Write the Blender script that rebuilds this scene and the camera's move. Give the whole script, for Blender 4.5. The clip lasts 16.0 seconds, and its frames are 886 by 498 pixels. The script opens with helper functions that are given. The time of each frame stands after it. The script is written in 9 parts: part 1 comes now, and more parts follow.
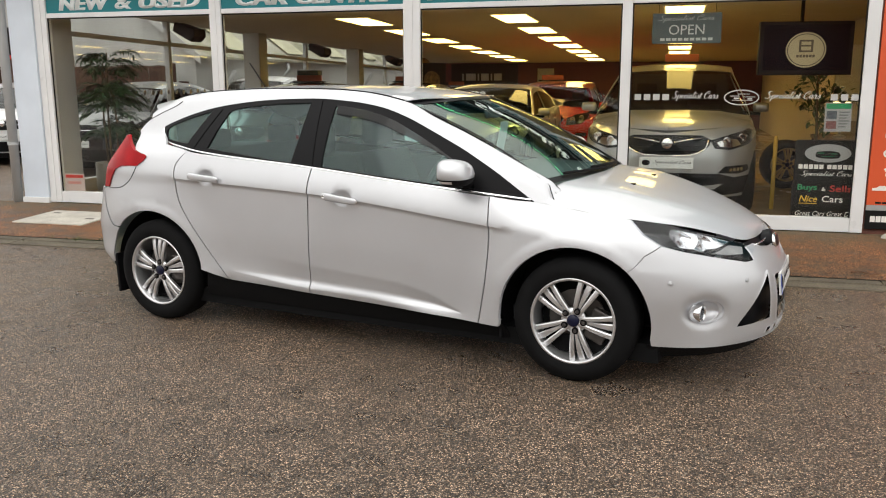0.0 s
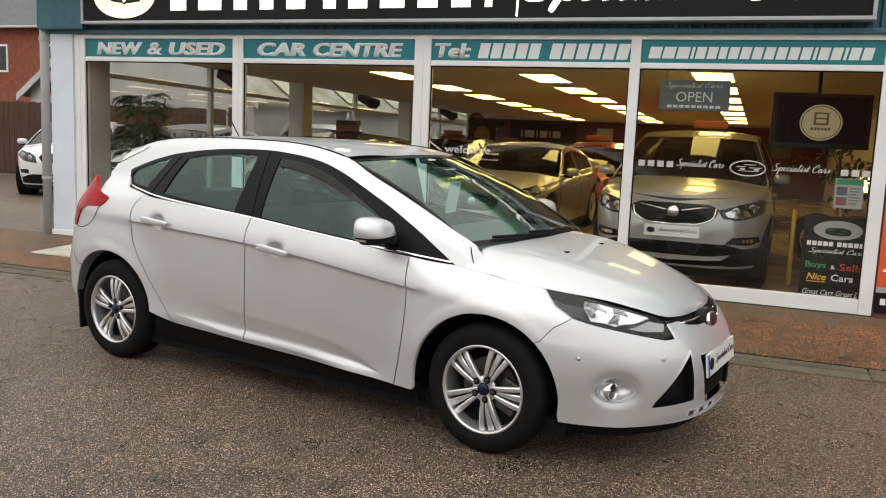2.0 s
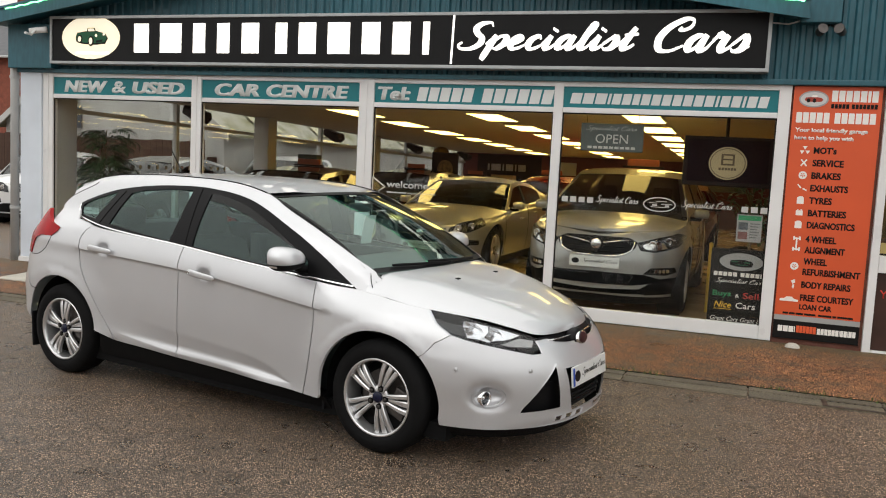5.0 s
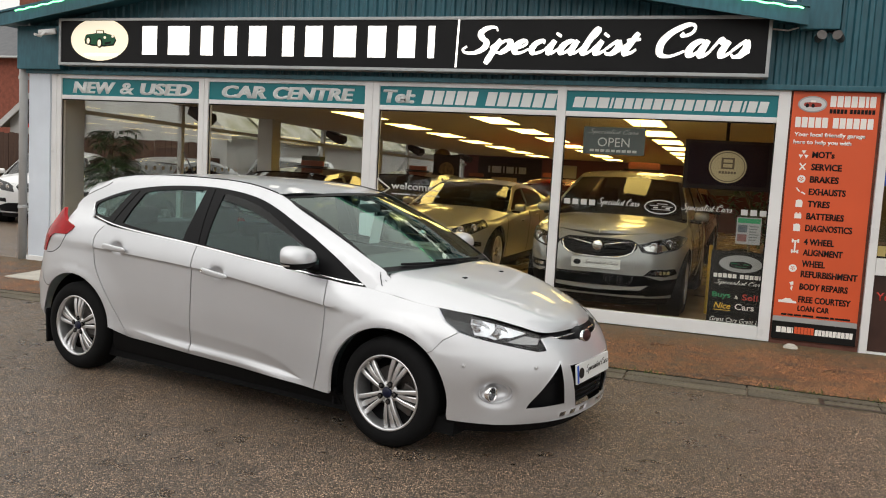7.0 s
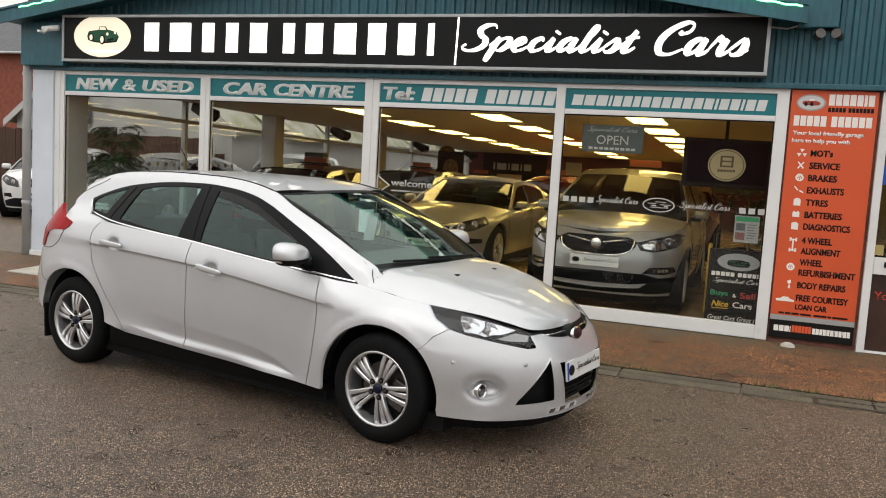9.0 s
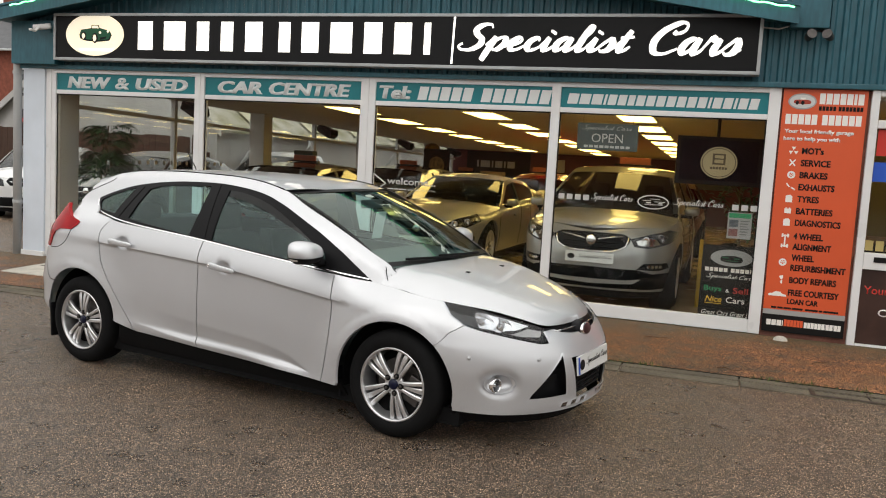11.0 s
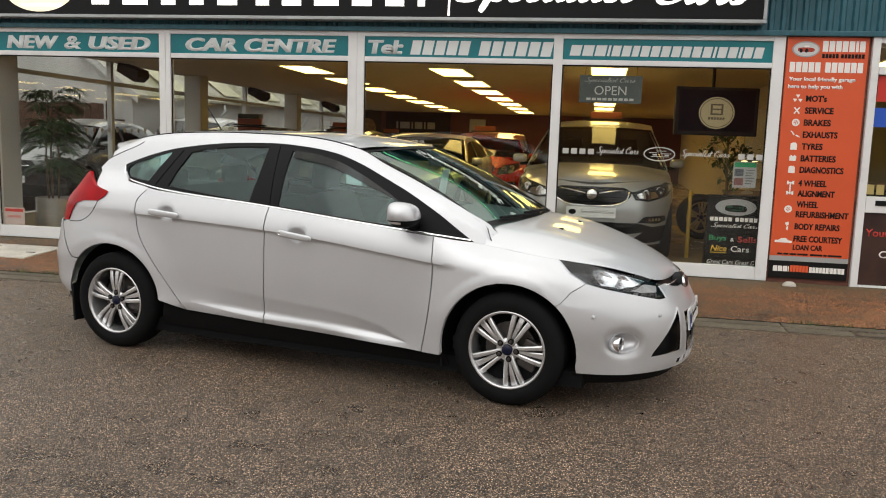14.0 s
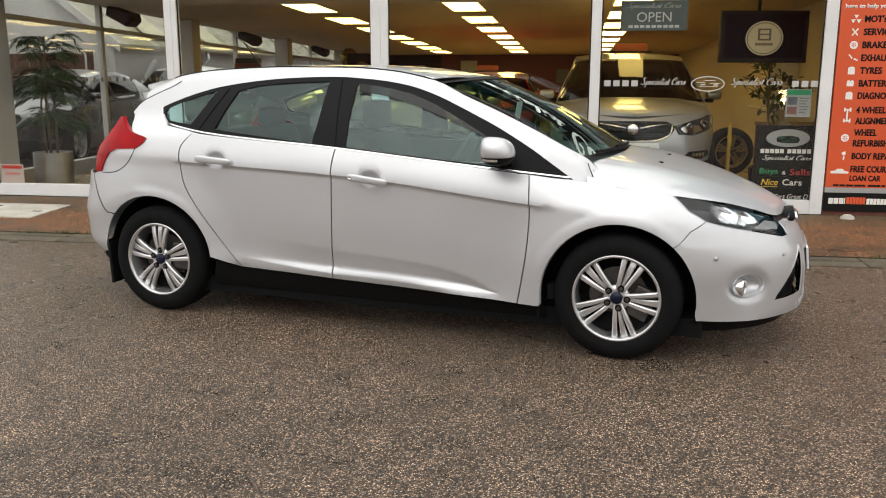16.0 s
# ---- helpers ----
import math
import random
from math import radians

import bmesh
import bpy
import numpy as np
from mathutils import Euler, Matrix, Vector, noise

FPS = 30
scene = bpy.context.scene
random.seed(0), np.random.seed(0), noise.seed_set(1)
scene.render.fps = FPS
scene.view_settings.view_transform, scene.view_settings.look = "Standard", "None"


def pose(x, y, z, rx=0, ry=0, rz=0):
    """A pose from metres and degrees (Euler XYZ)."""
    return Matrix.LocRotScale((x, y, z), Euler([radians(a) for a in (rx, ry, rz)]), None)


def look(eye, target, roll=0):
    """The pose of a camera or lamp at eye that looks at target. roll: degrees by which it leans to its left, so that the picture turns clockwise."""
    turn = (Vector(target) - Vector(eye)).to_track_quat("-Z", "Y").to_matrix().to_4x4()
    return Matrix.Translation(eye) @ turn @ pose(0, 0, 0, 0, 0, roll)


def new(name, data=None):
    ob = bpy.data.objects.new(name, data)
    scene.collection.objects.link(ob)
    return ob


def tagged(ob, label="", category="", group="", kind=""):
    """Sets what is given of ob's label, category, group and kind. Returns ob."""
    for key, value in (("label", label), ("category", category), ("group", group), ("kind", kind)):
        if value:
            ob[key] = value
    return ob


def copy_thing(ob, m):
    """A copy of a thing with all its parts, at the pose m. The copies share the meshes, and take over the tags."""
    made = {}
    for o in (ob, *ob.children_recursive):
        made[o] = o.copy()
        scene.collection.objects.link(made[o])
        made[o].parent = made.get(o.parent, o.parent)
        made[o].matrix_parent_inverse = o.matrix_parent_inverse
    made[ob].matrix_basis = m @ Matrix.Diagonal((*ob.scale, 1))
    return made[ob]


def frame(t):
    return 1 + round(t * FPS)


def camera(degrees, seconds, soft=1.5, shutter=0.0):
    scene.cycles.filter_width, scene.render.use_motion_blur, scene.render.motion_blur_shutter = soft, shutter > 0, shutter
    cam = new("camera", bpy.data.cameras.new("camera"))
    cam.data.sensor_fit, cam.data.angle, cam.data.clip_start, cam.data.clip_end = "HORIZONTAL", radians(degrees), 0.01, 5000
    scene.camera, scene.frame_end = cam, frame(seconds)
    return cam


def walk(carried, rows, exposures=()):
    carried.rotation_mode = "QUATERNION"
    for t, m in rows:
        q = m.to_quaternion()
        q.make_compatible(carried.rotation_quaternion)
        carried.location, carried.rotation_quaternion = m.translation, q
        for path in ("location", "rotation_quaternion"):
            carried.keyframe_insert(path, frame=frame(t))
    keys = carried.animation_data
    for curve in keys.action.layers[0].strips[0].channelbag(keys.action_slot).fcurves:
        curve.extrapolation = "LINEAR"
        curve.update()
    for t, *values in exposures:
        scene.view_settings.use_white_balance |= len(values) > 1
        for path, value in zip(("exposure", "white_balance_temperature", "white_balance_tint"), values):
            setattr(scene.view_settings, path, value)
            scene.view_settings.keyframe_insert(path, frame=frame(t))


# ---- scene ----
cam = camera(55.1, 16.0, soft=1.05)
PATH = [
    (0, (0.114, -0.019, 1.452), (-0.393, 1.876, 1.063), -0.2),
    (0.5, (0.248, 0.134, 1.472), (-0.315, 2.017, 1.103), -0.0),
    (1, (0.45, 0.238, 1.472), (-0.174, 2.107, 1.134), 1.0),
    (1.5, (0.669, 0.336, 1.475), (-0.001, 2.195, 1.165), 2.4),
    (2, (0.827, 0.27, 1.499), (0.144, 2.13, 1.226), 2.4),
    (2.5, (1.003, 0.156, 1.534), (0.34, 2.029, 1.3), 2.1),
    (3, (1.195, 0.075, 1.559), (0.54, 1.953, 1.355), 2.0),
    (3.5, (1.369, -0.009, 1.573), (0.699, 1.864, 1.37), 2.4),
    (4, (1.424, -0.059, 1.581), (0.758, 1.816, 1.384), 2.4),
    (6.3, (1.471, -0.289, 1.582), (0.839, 1.598, 1.378), 3.5),
    (6.5, (1.465, -0.299, 1.578), (0.823, 1.584, 1.379), 3.5),
    (7, (1.451, -0.304, 1.579), (0.804, 1.578, 1.384), 3.2),
    (7.5, (1.445, -0.312, 1.585), (0.807, 1.573, 1.393), 3.1),
    (8, (1.454, -0.321, 1.6), (0.801, 1.561, 1.419), 2.2),
    (8.5, (1.479, -0.302, 1.596), (0.818, 1.577, 1.419), 2.7),
    (9, (1.547, -0.299, 1.591), (0.884, 1.576, 1.387), 3.4),
    (9.2, (1.568, -0.297, 1.585), (0.904, 1.577, 1.372), 3.5),
    (11.5, (1.254, -0.487, 1.593), (0.67, 1.414, 1.385), 3.1),
    (12, (1.076, -0.504, 1.585), (0.533, 1.409, 1.373), 2.8),
    (12.5, (0.838, -0.473, 1.587), (0.356, 1.456, 1.37), 2.3),
    (13, (0.617, -0.486, 1.544), (0.199, 1.457, 1.318), 2.7),
    (13.5, (0.353, -0.519, 1.528), (-0.015, 1.43, 1.272), 2.2),
    (14, (0.12, -0.464, 1.474), (-0.227, 1.485, 1.194), 1.8),
    (14.5, (-0.117, -0.355, 1.44), (-0.471, 1.593, 1.155), 1.6),
    (15, (-0.312, -0.29, 1.417), (-0.621, 1.658, 1.086), 1.2),
    (15.5, (-0.485, -0.201, 1.404), (-0.754, 1.743, 1.018), 0.5),
    (16, (-0.552, -0.088, 1.365), (-0.839, 1.851, 0.964), 0.1),
]
walk(cam, [(t, look(eye, target, roll)) for t, eye, target, roll in PATH], exposures=[(0.0, 0.30), (0.5, 0.28), (2.0, 0.19), (3.2, 0.09), (4.2, 0.07), (12.5, 0.05), (13.5, 0.08), (14.5, 0.10), (16.0, 0.24)])

# ---- world, sun, exposure ----
world = bpy.data.worlds.new("overcast_sky")
scene.world = world
world.use_nodes = True
wn, wl = world.node_tree.nodes, world.node_tree.links
sky = wn.new("ShaderNodeTexSky")
sky.sky_type = "NISHITA"
sky.sun_disc = False
sky.sun_elevation, sky.sun_rotation = radians(48), radians(200)
sky.air_density, sky.dust_density, sky.ozone_density = 1.0, 1.0, 1.0
grey = wn.new("ShaderNodeHueSaturation")
grey.inputs["Saturation"].default_value = 0.12
wl.new(sky.outputs["Color"], grey.inputs["Color"])
# Cloud cover: about three times as bright overhead as at the horizon.
way = wn.new("ShaderNodeTexCoord")
height = wn.new("ShaderNodeSeparateXYZ")
wl.new(way.outputs["Generated"], height.inputs["Vector"])
cloud = wn.new("ShaderNodeMapRange")
cloud.inputs["From Min"].default_value, cloud.inputs["From Max"].default_value = 0.0, 1.0
cloud.inputs["To Min"].default_value, cloud.inputs["To Max"].default_value = 7.5, 16.5
wl.new(height.outputs["Z"], cloud.inputs["Value"])
cover = wn.new("ShaderNodeMix")
cover.data_type = "RGBA"
cover.inputs["Factor"].default_value = 0.85
wl.new(grey.outputs["Color"], cover.inputs["A"])
wl.new(cloud.outputs["Result"], cover.inputs["B"])
haze = wn.new("ShaderNodeMix")
haze.data_type, haze.blend_type = "RGBA", "MULTIPLY"
haze.inputs["Factor"].default_value, haze.inputs["B"].default_value = 1.0, (1.0, 0.985, 0.945, 1)
wl.new(cover.outputs["Result"], haze.inputs["A"])
wl.new(haze.outputs["Result"], wn["Background"].inputs["Color"])
wn["Background"].inputs["Strength"].default_value = 0.115

sun_data = bpy.data.lights.new("sun", "SUN")
sun_data.energy, sun_data.angle, sun_data.color = 0.4, radians(50), (1.0, 0.97, 0.93)
sun = new("sun", sun_data)
sun.matrix_world = look((-6, -18, 22), (0, 4, 0))


# ---- materials ----
def nodes_of(m):
    m.use_nodes = True
    return m.node_tree.nodes, m.node_tree.links, m.node_tree.nodes["Principled BSDF"]


def mat(name, base, rough=0.5, metal=0.0, vary=0.0, scale=8.0, fine=0.0, fine_scale=180.0, bump=0.0, bump_scale=120.0,
        coat=0.0, spec=0.5, emit=None, power=0.0, rough_vary=0.0, stretch=(1, 1, 1), other=None):
    """A procedural surface: base colour varied at two scales, with fine relief and uneven gloss."""
    m = bpy.data.materials.new(name)
    n, l, p = nodes_of(m)
    p.inputs["Base Color"].default_value = (*base, 1)
    p.inputs["Roughness"].default_value, p.inputs["Metallic"].default_value = rough, metal
    p.inputs["Coat Weight"].default_value, p.inputs["Specular IOR Level"].default_value = coat, spec
    p.inputs["Coat Roughness"].default_value = 0.03
    if emit:
        p.inputs["Emission Color"].default_value, p.inputs["Emission Strength"].default_value = (*emit, 1), power
    if vary or fine or bump or rough_vary:
        tc, mp = n.new("ShaderNodeTexCoord"), n.new("ShaderNodeMapping")
        mp.inputs["Scale"].default_value = stretch
        l.new(tc.outputs["Object"], mp.inputs["Vector"])
        big = n.new("ShaderNodeTexNoise")
        big.inputs["Scale"].default_value, big.inputs["Detail"].default_value = scale, 6
        l.new(mp.outputs["Vector"], big.inputs["Vector"])
        small = n.new("ShaderNodeTexNoise")
        small.inputs["Scale"].default_value, small.inputs["Detail"].default_value = fine_scale, 3
        l.new(mp.outputs["Vector"], small.inputs["Vector"])
        ramp = n.new("ShaderNodeMapRange")
        ramp.inputs["From Min"].default_value, ramp.inputs["From Max"].default_value = 0.3, 0.7
        l.new(big.outputs["Fac"], ramp.inputs["Value"])
        mix = n.new("ShaderNodeMix")
        mix.data_type = "RGBA"
        dark = other or tuple(c * (1 - vary) for c in base)
        mix.inputs["A"].default_value, mix.inputs["B"].default_value = (*dark, 1), (*(min(1, c * (1 + 0.35 * vary)) for c in base), 1)
        l.new(ramp.outputs["Result"], mix.inputs["Factor"])
        mul = n.new("ShaderNodeMix")
        mul.data_type, mul.blend_type = "RGBA", "MULTIPLY"
        mul.inputs["Factor"].default_value = fine
        l.new(mix.outputs["Result"], mul.inputs["A"])
        bc = n.new("ShaderNodeMapRange")
        bc.inputs["From Min"].default_value, bc.inputs["From Max"].default_value = 0.35, 0.65
        bc.inputs["To Min"].default_value, bc.inputs["To Max"].default_value = 0.2, 1.6
        l.new(small.outputs["Fac"], bc.inputs["Value"])
        l.new(bc.outputs["Result"], mul.inputs["B"])
        l.new(mul.outputs["Result"], p.inputs["Base Color"])
        if rough_vary:
            rr = n.new("ShaderNodeMapRange")
            rr.inputs["From Min"].default_value, rr.inputs["From Max"].default_value = 0.3, 0.7
            rr.inputs["To Min"].default_value, rr.inputs["To Max"].default_value = max(0.02, rough - rough_vary), min(1, rough + rough_vary)
            l.new(big.outputs["Fac"], rr.inputs["Value"])
            l.new(rr.outputs["Result"], p.inputs["Roughness"])
        if bump:
            bn, b = n.new("ShaderNodeTexNoise"), n.new("ShaderNodeBump")
            bn.inputs["Scale"].default_value, bn.inputs["Detail"].default_value = bump_scale, 4
            l.new(mp.outputs["Vector"], bn.inputs["Vector"])
            b.inputs["Strength"].default_value, b.inputs["Distance"].default_value = min(1, bump), 0.004
            l.new(bn.outputs["Fac"], b.inputs["Height"])
            l.new(b.outputs["Normal"], p.inputs["Normal"])
    return m


def glass(name, tint, gloss=1.0, ior=1.5):
    """Thin sheet glass: tinted see-through with a Fresnel mirror on it."""
    m = bpy.data.materials.new(name)
    n, l, p = nodes_of(m)
    n.remove(p)
    see, shine, mix, fr = n.new("ShaderNodeBsdfTransparent"), n.new("ShaderNodeBsdfGlossy"), n.new("ShaderNodeMixShader"), n.new("ShaderNodeLayerWeight")
    see.inputs["Color"].default_value = (*tint, 1)
    shine.inputs["Color"].default_value, shine.inputs["Roughness"].default_value = (*(gloss if isinstance(gloss, tuple) else (gloss,) * 3), 1), 0.01
    # Schlick's curve from the facing weight, the same from both sides of the sheet.
    fr.inputs["Blend"].default_value = 0.5
    f0 = ((ior - 1) / (ior + 1)) ** 2
    up5, scale, base = (n.new("ShaderNodeMath") for _ in range(3))
    up5.operation, scale.operation, base.operation = "POWER", "MULTIPLY", "ADD"
    up5.inputs[1].default_value, scale.inputs[1].default_value, base.inputs[1].default_value = 5.0, 1 - f0, f0
    l.new(fr.outputs["Facing"], up5.inputs[0])
    l.new(up5.outputs[0], scale.inputs[0])
    l.new(scale.outputs[0], base.inputs[0])
    l.new(base.outputs[0], mix.inputs["Fac"])
    l.new(see.outputs[0], mix.inputs[1])
    l.new(shine.outputs[0], mix.inputs[2])
    l.new(mix.outputs[0], n["Material Output"].inputs["Surface"])
    return m


def aggregate(name, dark, light, warm, size, rough, patch):
    """Rolled stone chippings in binder: cells of stone, each of its own shade, with worn and stained patches."""
    m = bpy.data.materials.new(name)
    n, l, p = nodes_of(m)
    tc = n.new("ShaderNodeTexCoord")
    vor = n.new("ShaderNodeTexVoronoi")
    vor.inputs["Scale"].default_value = size
    l.new(tc.outputs["Object"], vor.inputs["Vector"])
    sep = n.new("ShaderNodeSeparateColor")
    l.new(vor.outputs["Color"], sep.inputs["Color"])
    ramp = n.new("ShaderNodeValToRGB")
    e = ramp.color_ramp.elements
    e[0].position, e[0].color = 0.0, (*dark, 1)
    e[1].position, e[1].color = 1.0, (*light, 1)
    mid = e.new(0.62)
    mid.color = (*warm, 1)
    l.new(sep.outputs[0], ramp.inputs["Fac"])
    big, big2 = n.new("ShaderNodeTexNoise"), n.new("ShaderNodeTexNoise")
    big.inputs["Scale"].default_value, big.inputs["Detail"].default_value = 0.55, 7
    big2.inputs["Scale"].default_value, big2.inputs["Detail"].default_value = 5.0, 5
    l.new(tc.outputs["Object"], big.inputs["Vector"])
    l.new(tc.outputs["Object"], big2.inputs["Vector"])
    add = n.new("ShaderNodeMath")
    l.new(big.outputs["Fac"], add.inputs[0])
    l.new(big2.outputs["Fac"], add.inputs[1])
    mr = n.new("ShaderNodeMapRange")
    mr.inputs["From Min"].default_value, mr.inputs["From Max"].default_value = 0.75, 1.25
    l.new(add.outputs[0], mr.inputs["Value"])
    mul = n.new("ShaderNodeMix")
    mul.data_type, mul.blend_type = "RGBA", "MULTIPLY"
    mul.inputs["Factor"].default_value = 1
    pr = n.new("ShaderNodeMix")
    pr.data_type = "RGBA"
    pr.inputs["A"].default_value, pr.inputs["B"].default_value = (*patch[0], 1), (*patch[1], 1)
    l.new(mr.outputs["Result"], pr.inputs["Factor"])
    # Dark binder shows in the gaps between the stones.
    gap = n.new("ShaderNodeMapRange")
    gap.inputs["From Min"].default_value, gap.inputs["From Max"].default_value = 0.32, 0.50
    gap.inputs["To Min"].default_value, gap.inputs["To Max"].default_value = 1.0, 0.20
    l.new(vor.outputs["Distance"], gap.inputs["Value"])
    stone = n.new("ShaderNodeMix")
    stone.data_type, stone.blend_type = "RGBA", "MULTIPLY"
    stone.inputs["Factor"].default_value = 1
    l.new(ramp.outputs["Color"], stone.inputs["A"])
    l.new(gap.outputs["Result"], stone.inputs["B"])
    l.new(stone.outputs["Result"], mul.inputs["A"])
    l.new(pr.outputs["Result"], mul.inputs["B"])
    l.new(mul.outputs["Result"], p.inputs["Base Color"])
    rr = n.new("ShaderNodeMapRange")
    rr.inputs["To Min"].default_value, rr.inputs["To Max"].default_value = rough[0], rough[1]
    l.new(mr.outputs["Result"], rr.inputs["Value"])
    l.new(rr.outputs["Result"], p.inputs["Roughness"])
    b = n.new("ShaderNodeBump")
    b.inputs["Strength"].default_value, b.inputs["Distance"].default_value = 1.0, 0.009
    inv = n.new("ShaderNodeMath")
    inv.operation = "MULTIPLY"
    l.new(vor.outputs["Distance"], inv.inputs[0])
    inv.inputs[1].default_value = -1.0
    l.new(inv.outputs[0], b.inputs["Height"])
    l.new(b.outputs["Normal"], p.inputs["Normal"])
    return m


ASPHALT = aggregate("tarmac", (0.034, 0.027, 0.020), (0.80, 0.68, 0.56), (0.225, 0.177, 0.135), 138.0, (0.24, 0.50), ((0.90, 0.76, 0.63), (1.50, 1.265, 1.06)))
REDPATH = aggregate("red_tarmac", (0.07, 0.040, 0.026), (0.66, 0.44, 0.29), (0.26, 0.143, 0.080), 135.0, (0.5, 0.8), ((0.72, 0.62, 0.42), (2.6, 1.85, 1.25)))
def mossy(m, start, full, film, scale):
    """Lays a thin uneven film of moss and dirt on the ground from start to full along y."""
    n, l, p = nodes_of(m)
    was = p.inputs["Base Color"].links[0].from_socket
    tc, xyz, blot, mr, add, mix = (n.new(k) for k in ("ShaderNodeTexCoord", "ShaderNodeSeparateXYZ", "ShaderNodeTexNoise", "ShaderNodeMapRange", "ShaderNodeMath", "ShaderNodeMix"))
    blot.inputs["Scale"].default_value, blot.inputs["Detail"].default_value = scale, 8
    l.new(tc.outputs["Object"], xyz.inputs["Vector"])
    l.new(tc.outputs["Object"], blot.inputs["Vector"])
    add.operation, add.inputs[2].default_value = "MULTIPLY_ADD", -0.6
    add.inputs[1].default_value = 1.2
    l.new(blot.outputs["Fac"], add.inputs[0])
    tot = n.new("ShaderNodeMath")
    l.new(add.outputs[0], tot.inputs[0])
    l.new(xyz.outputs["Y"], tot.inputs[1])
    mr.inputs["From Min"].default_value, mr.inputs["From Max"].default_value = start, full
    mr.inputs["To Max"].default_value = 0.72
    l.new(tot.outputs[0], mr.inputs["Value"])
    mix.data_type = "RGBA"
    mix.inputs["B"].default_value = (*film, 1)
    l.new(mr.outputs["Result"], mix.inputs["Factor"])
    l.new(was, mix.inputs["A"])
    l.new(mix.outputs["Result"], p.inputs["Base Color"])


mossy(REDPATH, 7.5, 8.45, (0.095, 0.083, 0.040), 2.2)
CONCRETE = mat("kerb_concrete", (0.122, 0.102, 0.072), 0.85, vary=0.4, scale=3, fine=0.5, fine_scale=90, bump=0.6, bump_scale=150)
COVER = mat("pale_concrete", (0.55, 0.52, 0.46), 0.85, vary=0.25, scale=4, fine=0.25, fine_scale=120, bump=0.4)
WHITE = mat("white_upvc", (0.78, 0.78, 0.78), 0.35, vary=0.07, scale=2.5, rough_vary=0.1)
POSTPAINT = mat("pale_blue_paint", (0.66, 0.72, 0.80), 0.45, vary=0.10, scale=2.0, bump=0.1)
PIPE = mat("grey_pipe", (0.46, 0.47, 0.47), 0.45, vary=0.12, scale=4)
CLAD = mat("teal_steel_sheet", (0.028, 0.125, 0.165), 0.42, vary=0.30, scale=1.3, fine=0.18, fine_scale=30, stretch=(1, 1, 0.25), rough_vary=0.12)
TEALVINYL = mat("teal_vinyl", (0.004, 0.185, 0.215), 0.4, vary=0.08, scale=2)
SILVERTXT = mat("silver_lettering", (0.74, 0.77, 0.77), 0.4, vary=0.05, scale=6)
BLACKSIGN = mat("black_sign_face", (0.008, 0.008, 0.009), 0.5, spec=0.2, vary=0.3, scale=2)
SIGNTRIM = mat("grey_aluminium", (0.42, 0.44, 0.45), 0.45, metal=0.3, vary=0.15, scale=5)
LITWHITE = mat("lit_white_lettering", (0.9, 0.9, 0.88), 0.5, emit=(1.0, 0.96, 0.88), power=1.3)
LITCREAM = mat("lit_cream_oval", (0.85, 0.78, 0.6), 0.5, emit=(1.0, 0.90, 0.68), power=0.55)
ORANGE = mat("orange_banner", (0.68, 0.10, 0.03), 0.4, vary=0.06, scale=2.0)
BANNERBLACK = mat("black_print", (0.008, 0.0075, 0.0075), 0.5, spec=0.2)
BANNERWHITE = mat("white_print", (0.85, 0.82, 0.78), 0.45)
BANNERGREY = mat("grey_print", (0.36, 0.36, 0.36), 0.45)
REDPRINT = mat("red_print", (0.55, 0.03, 0.02), 0.45)
GREENPRINT = mat("green_print", (0.02, 0.30, 0.12), 0.45)
YELLOWPRINT = mat("yellow_print", (0.80, 0.48, 0.03), 0.45)
BLUEPRINT = mat("blue_print", (0.02, 0.09, 0.5), 0.4)
LED = mat("green_led_rope", (0.2, 0.6, 0.3), 0.4, emit=(0.25, 1.0, 0.45), power=3.0)
BRICK = mat("dark_brick", (0.17, 0.065, 0.045), 0.85, vary=0.4, scale=7, fine=0.3, bump=0.5)
DARKBOARD = mat("brown_fence_stain", (0.075, 0.038, 0.024), 0.8, vary=0.35, scale=3, fine=0.3, fine_scale=60, stretch=(4, 4, 0.4), bump=0.4)
SHEDMETAL = mat("weathered_grey_sheet", (0.54, 0.53, 0.51), 0.55, vary=0.25, scale=1.2, fine=0.2, stretch=(1, 1, 0.2))
ROOFSHEET = mat("lichened_roof_sheet", (0.42, 0.40, 0.35), 0.7, vary=0.4, scale=2, fine=0.3, other=(0.22, 0.21, 0.10))
SLATE = mat("slate", (0.075, 0.078, 0.085), 0.6, vary=0.3, scale=3, bump=0.3)
ROOMWALL = mat("cream_wall_paint", (0.55, 0.47, 0.34), 0.7, vary=0.08, scale=1.5, bump=0.1)
GREYWALL = mat("grey_column_paint", (0.47, 0.46, 0.44), 0.7, vary=0.1, scale=1.5)
REDWALL = mat("dark_red_wall_paint", (0.085, 0.011, 0.011), 0.6, vary=0.12, scale=1.2)
OLIVEWALL = mat("olive_wall_paint", (0.15, 0.13, 0.07), 0.7, vary=0.1, scale=1.5)
CEILING = mat("ceiling_board", (0.60, 0.50, 0.37), 0.8, vary=0.14, scale=1.4, fine=0.12, fine_scale=60)
FLOORTILE = mat("buff_floor_tile", (0.38, 0.30, 0.19), 0.22, vary=0.12, scale=1.8, rough_vary=0.08)
PANEL = mat("warm_light_panel", (0.9, 0.8, 0.5), 0.5, emit=(1.0, 0.70, 0.19), power=6.5)
ALU = mat("alu_frame", (0.50, 0.50, 0.49), 0.4, vary=0.1, scale=4)
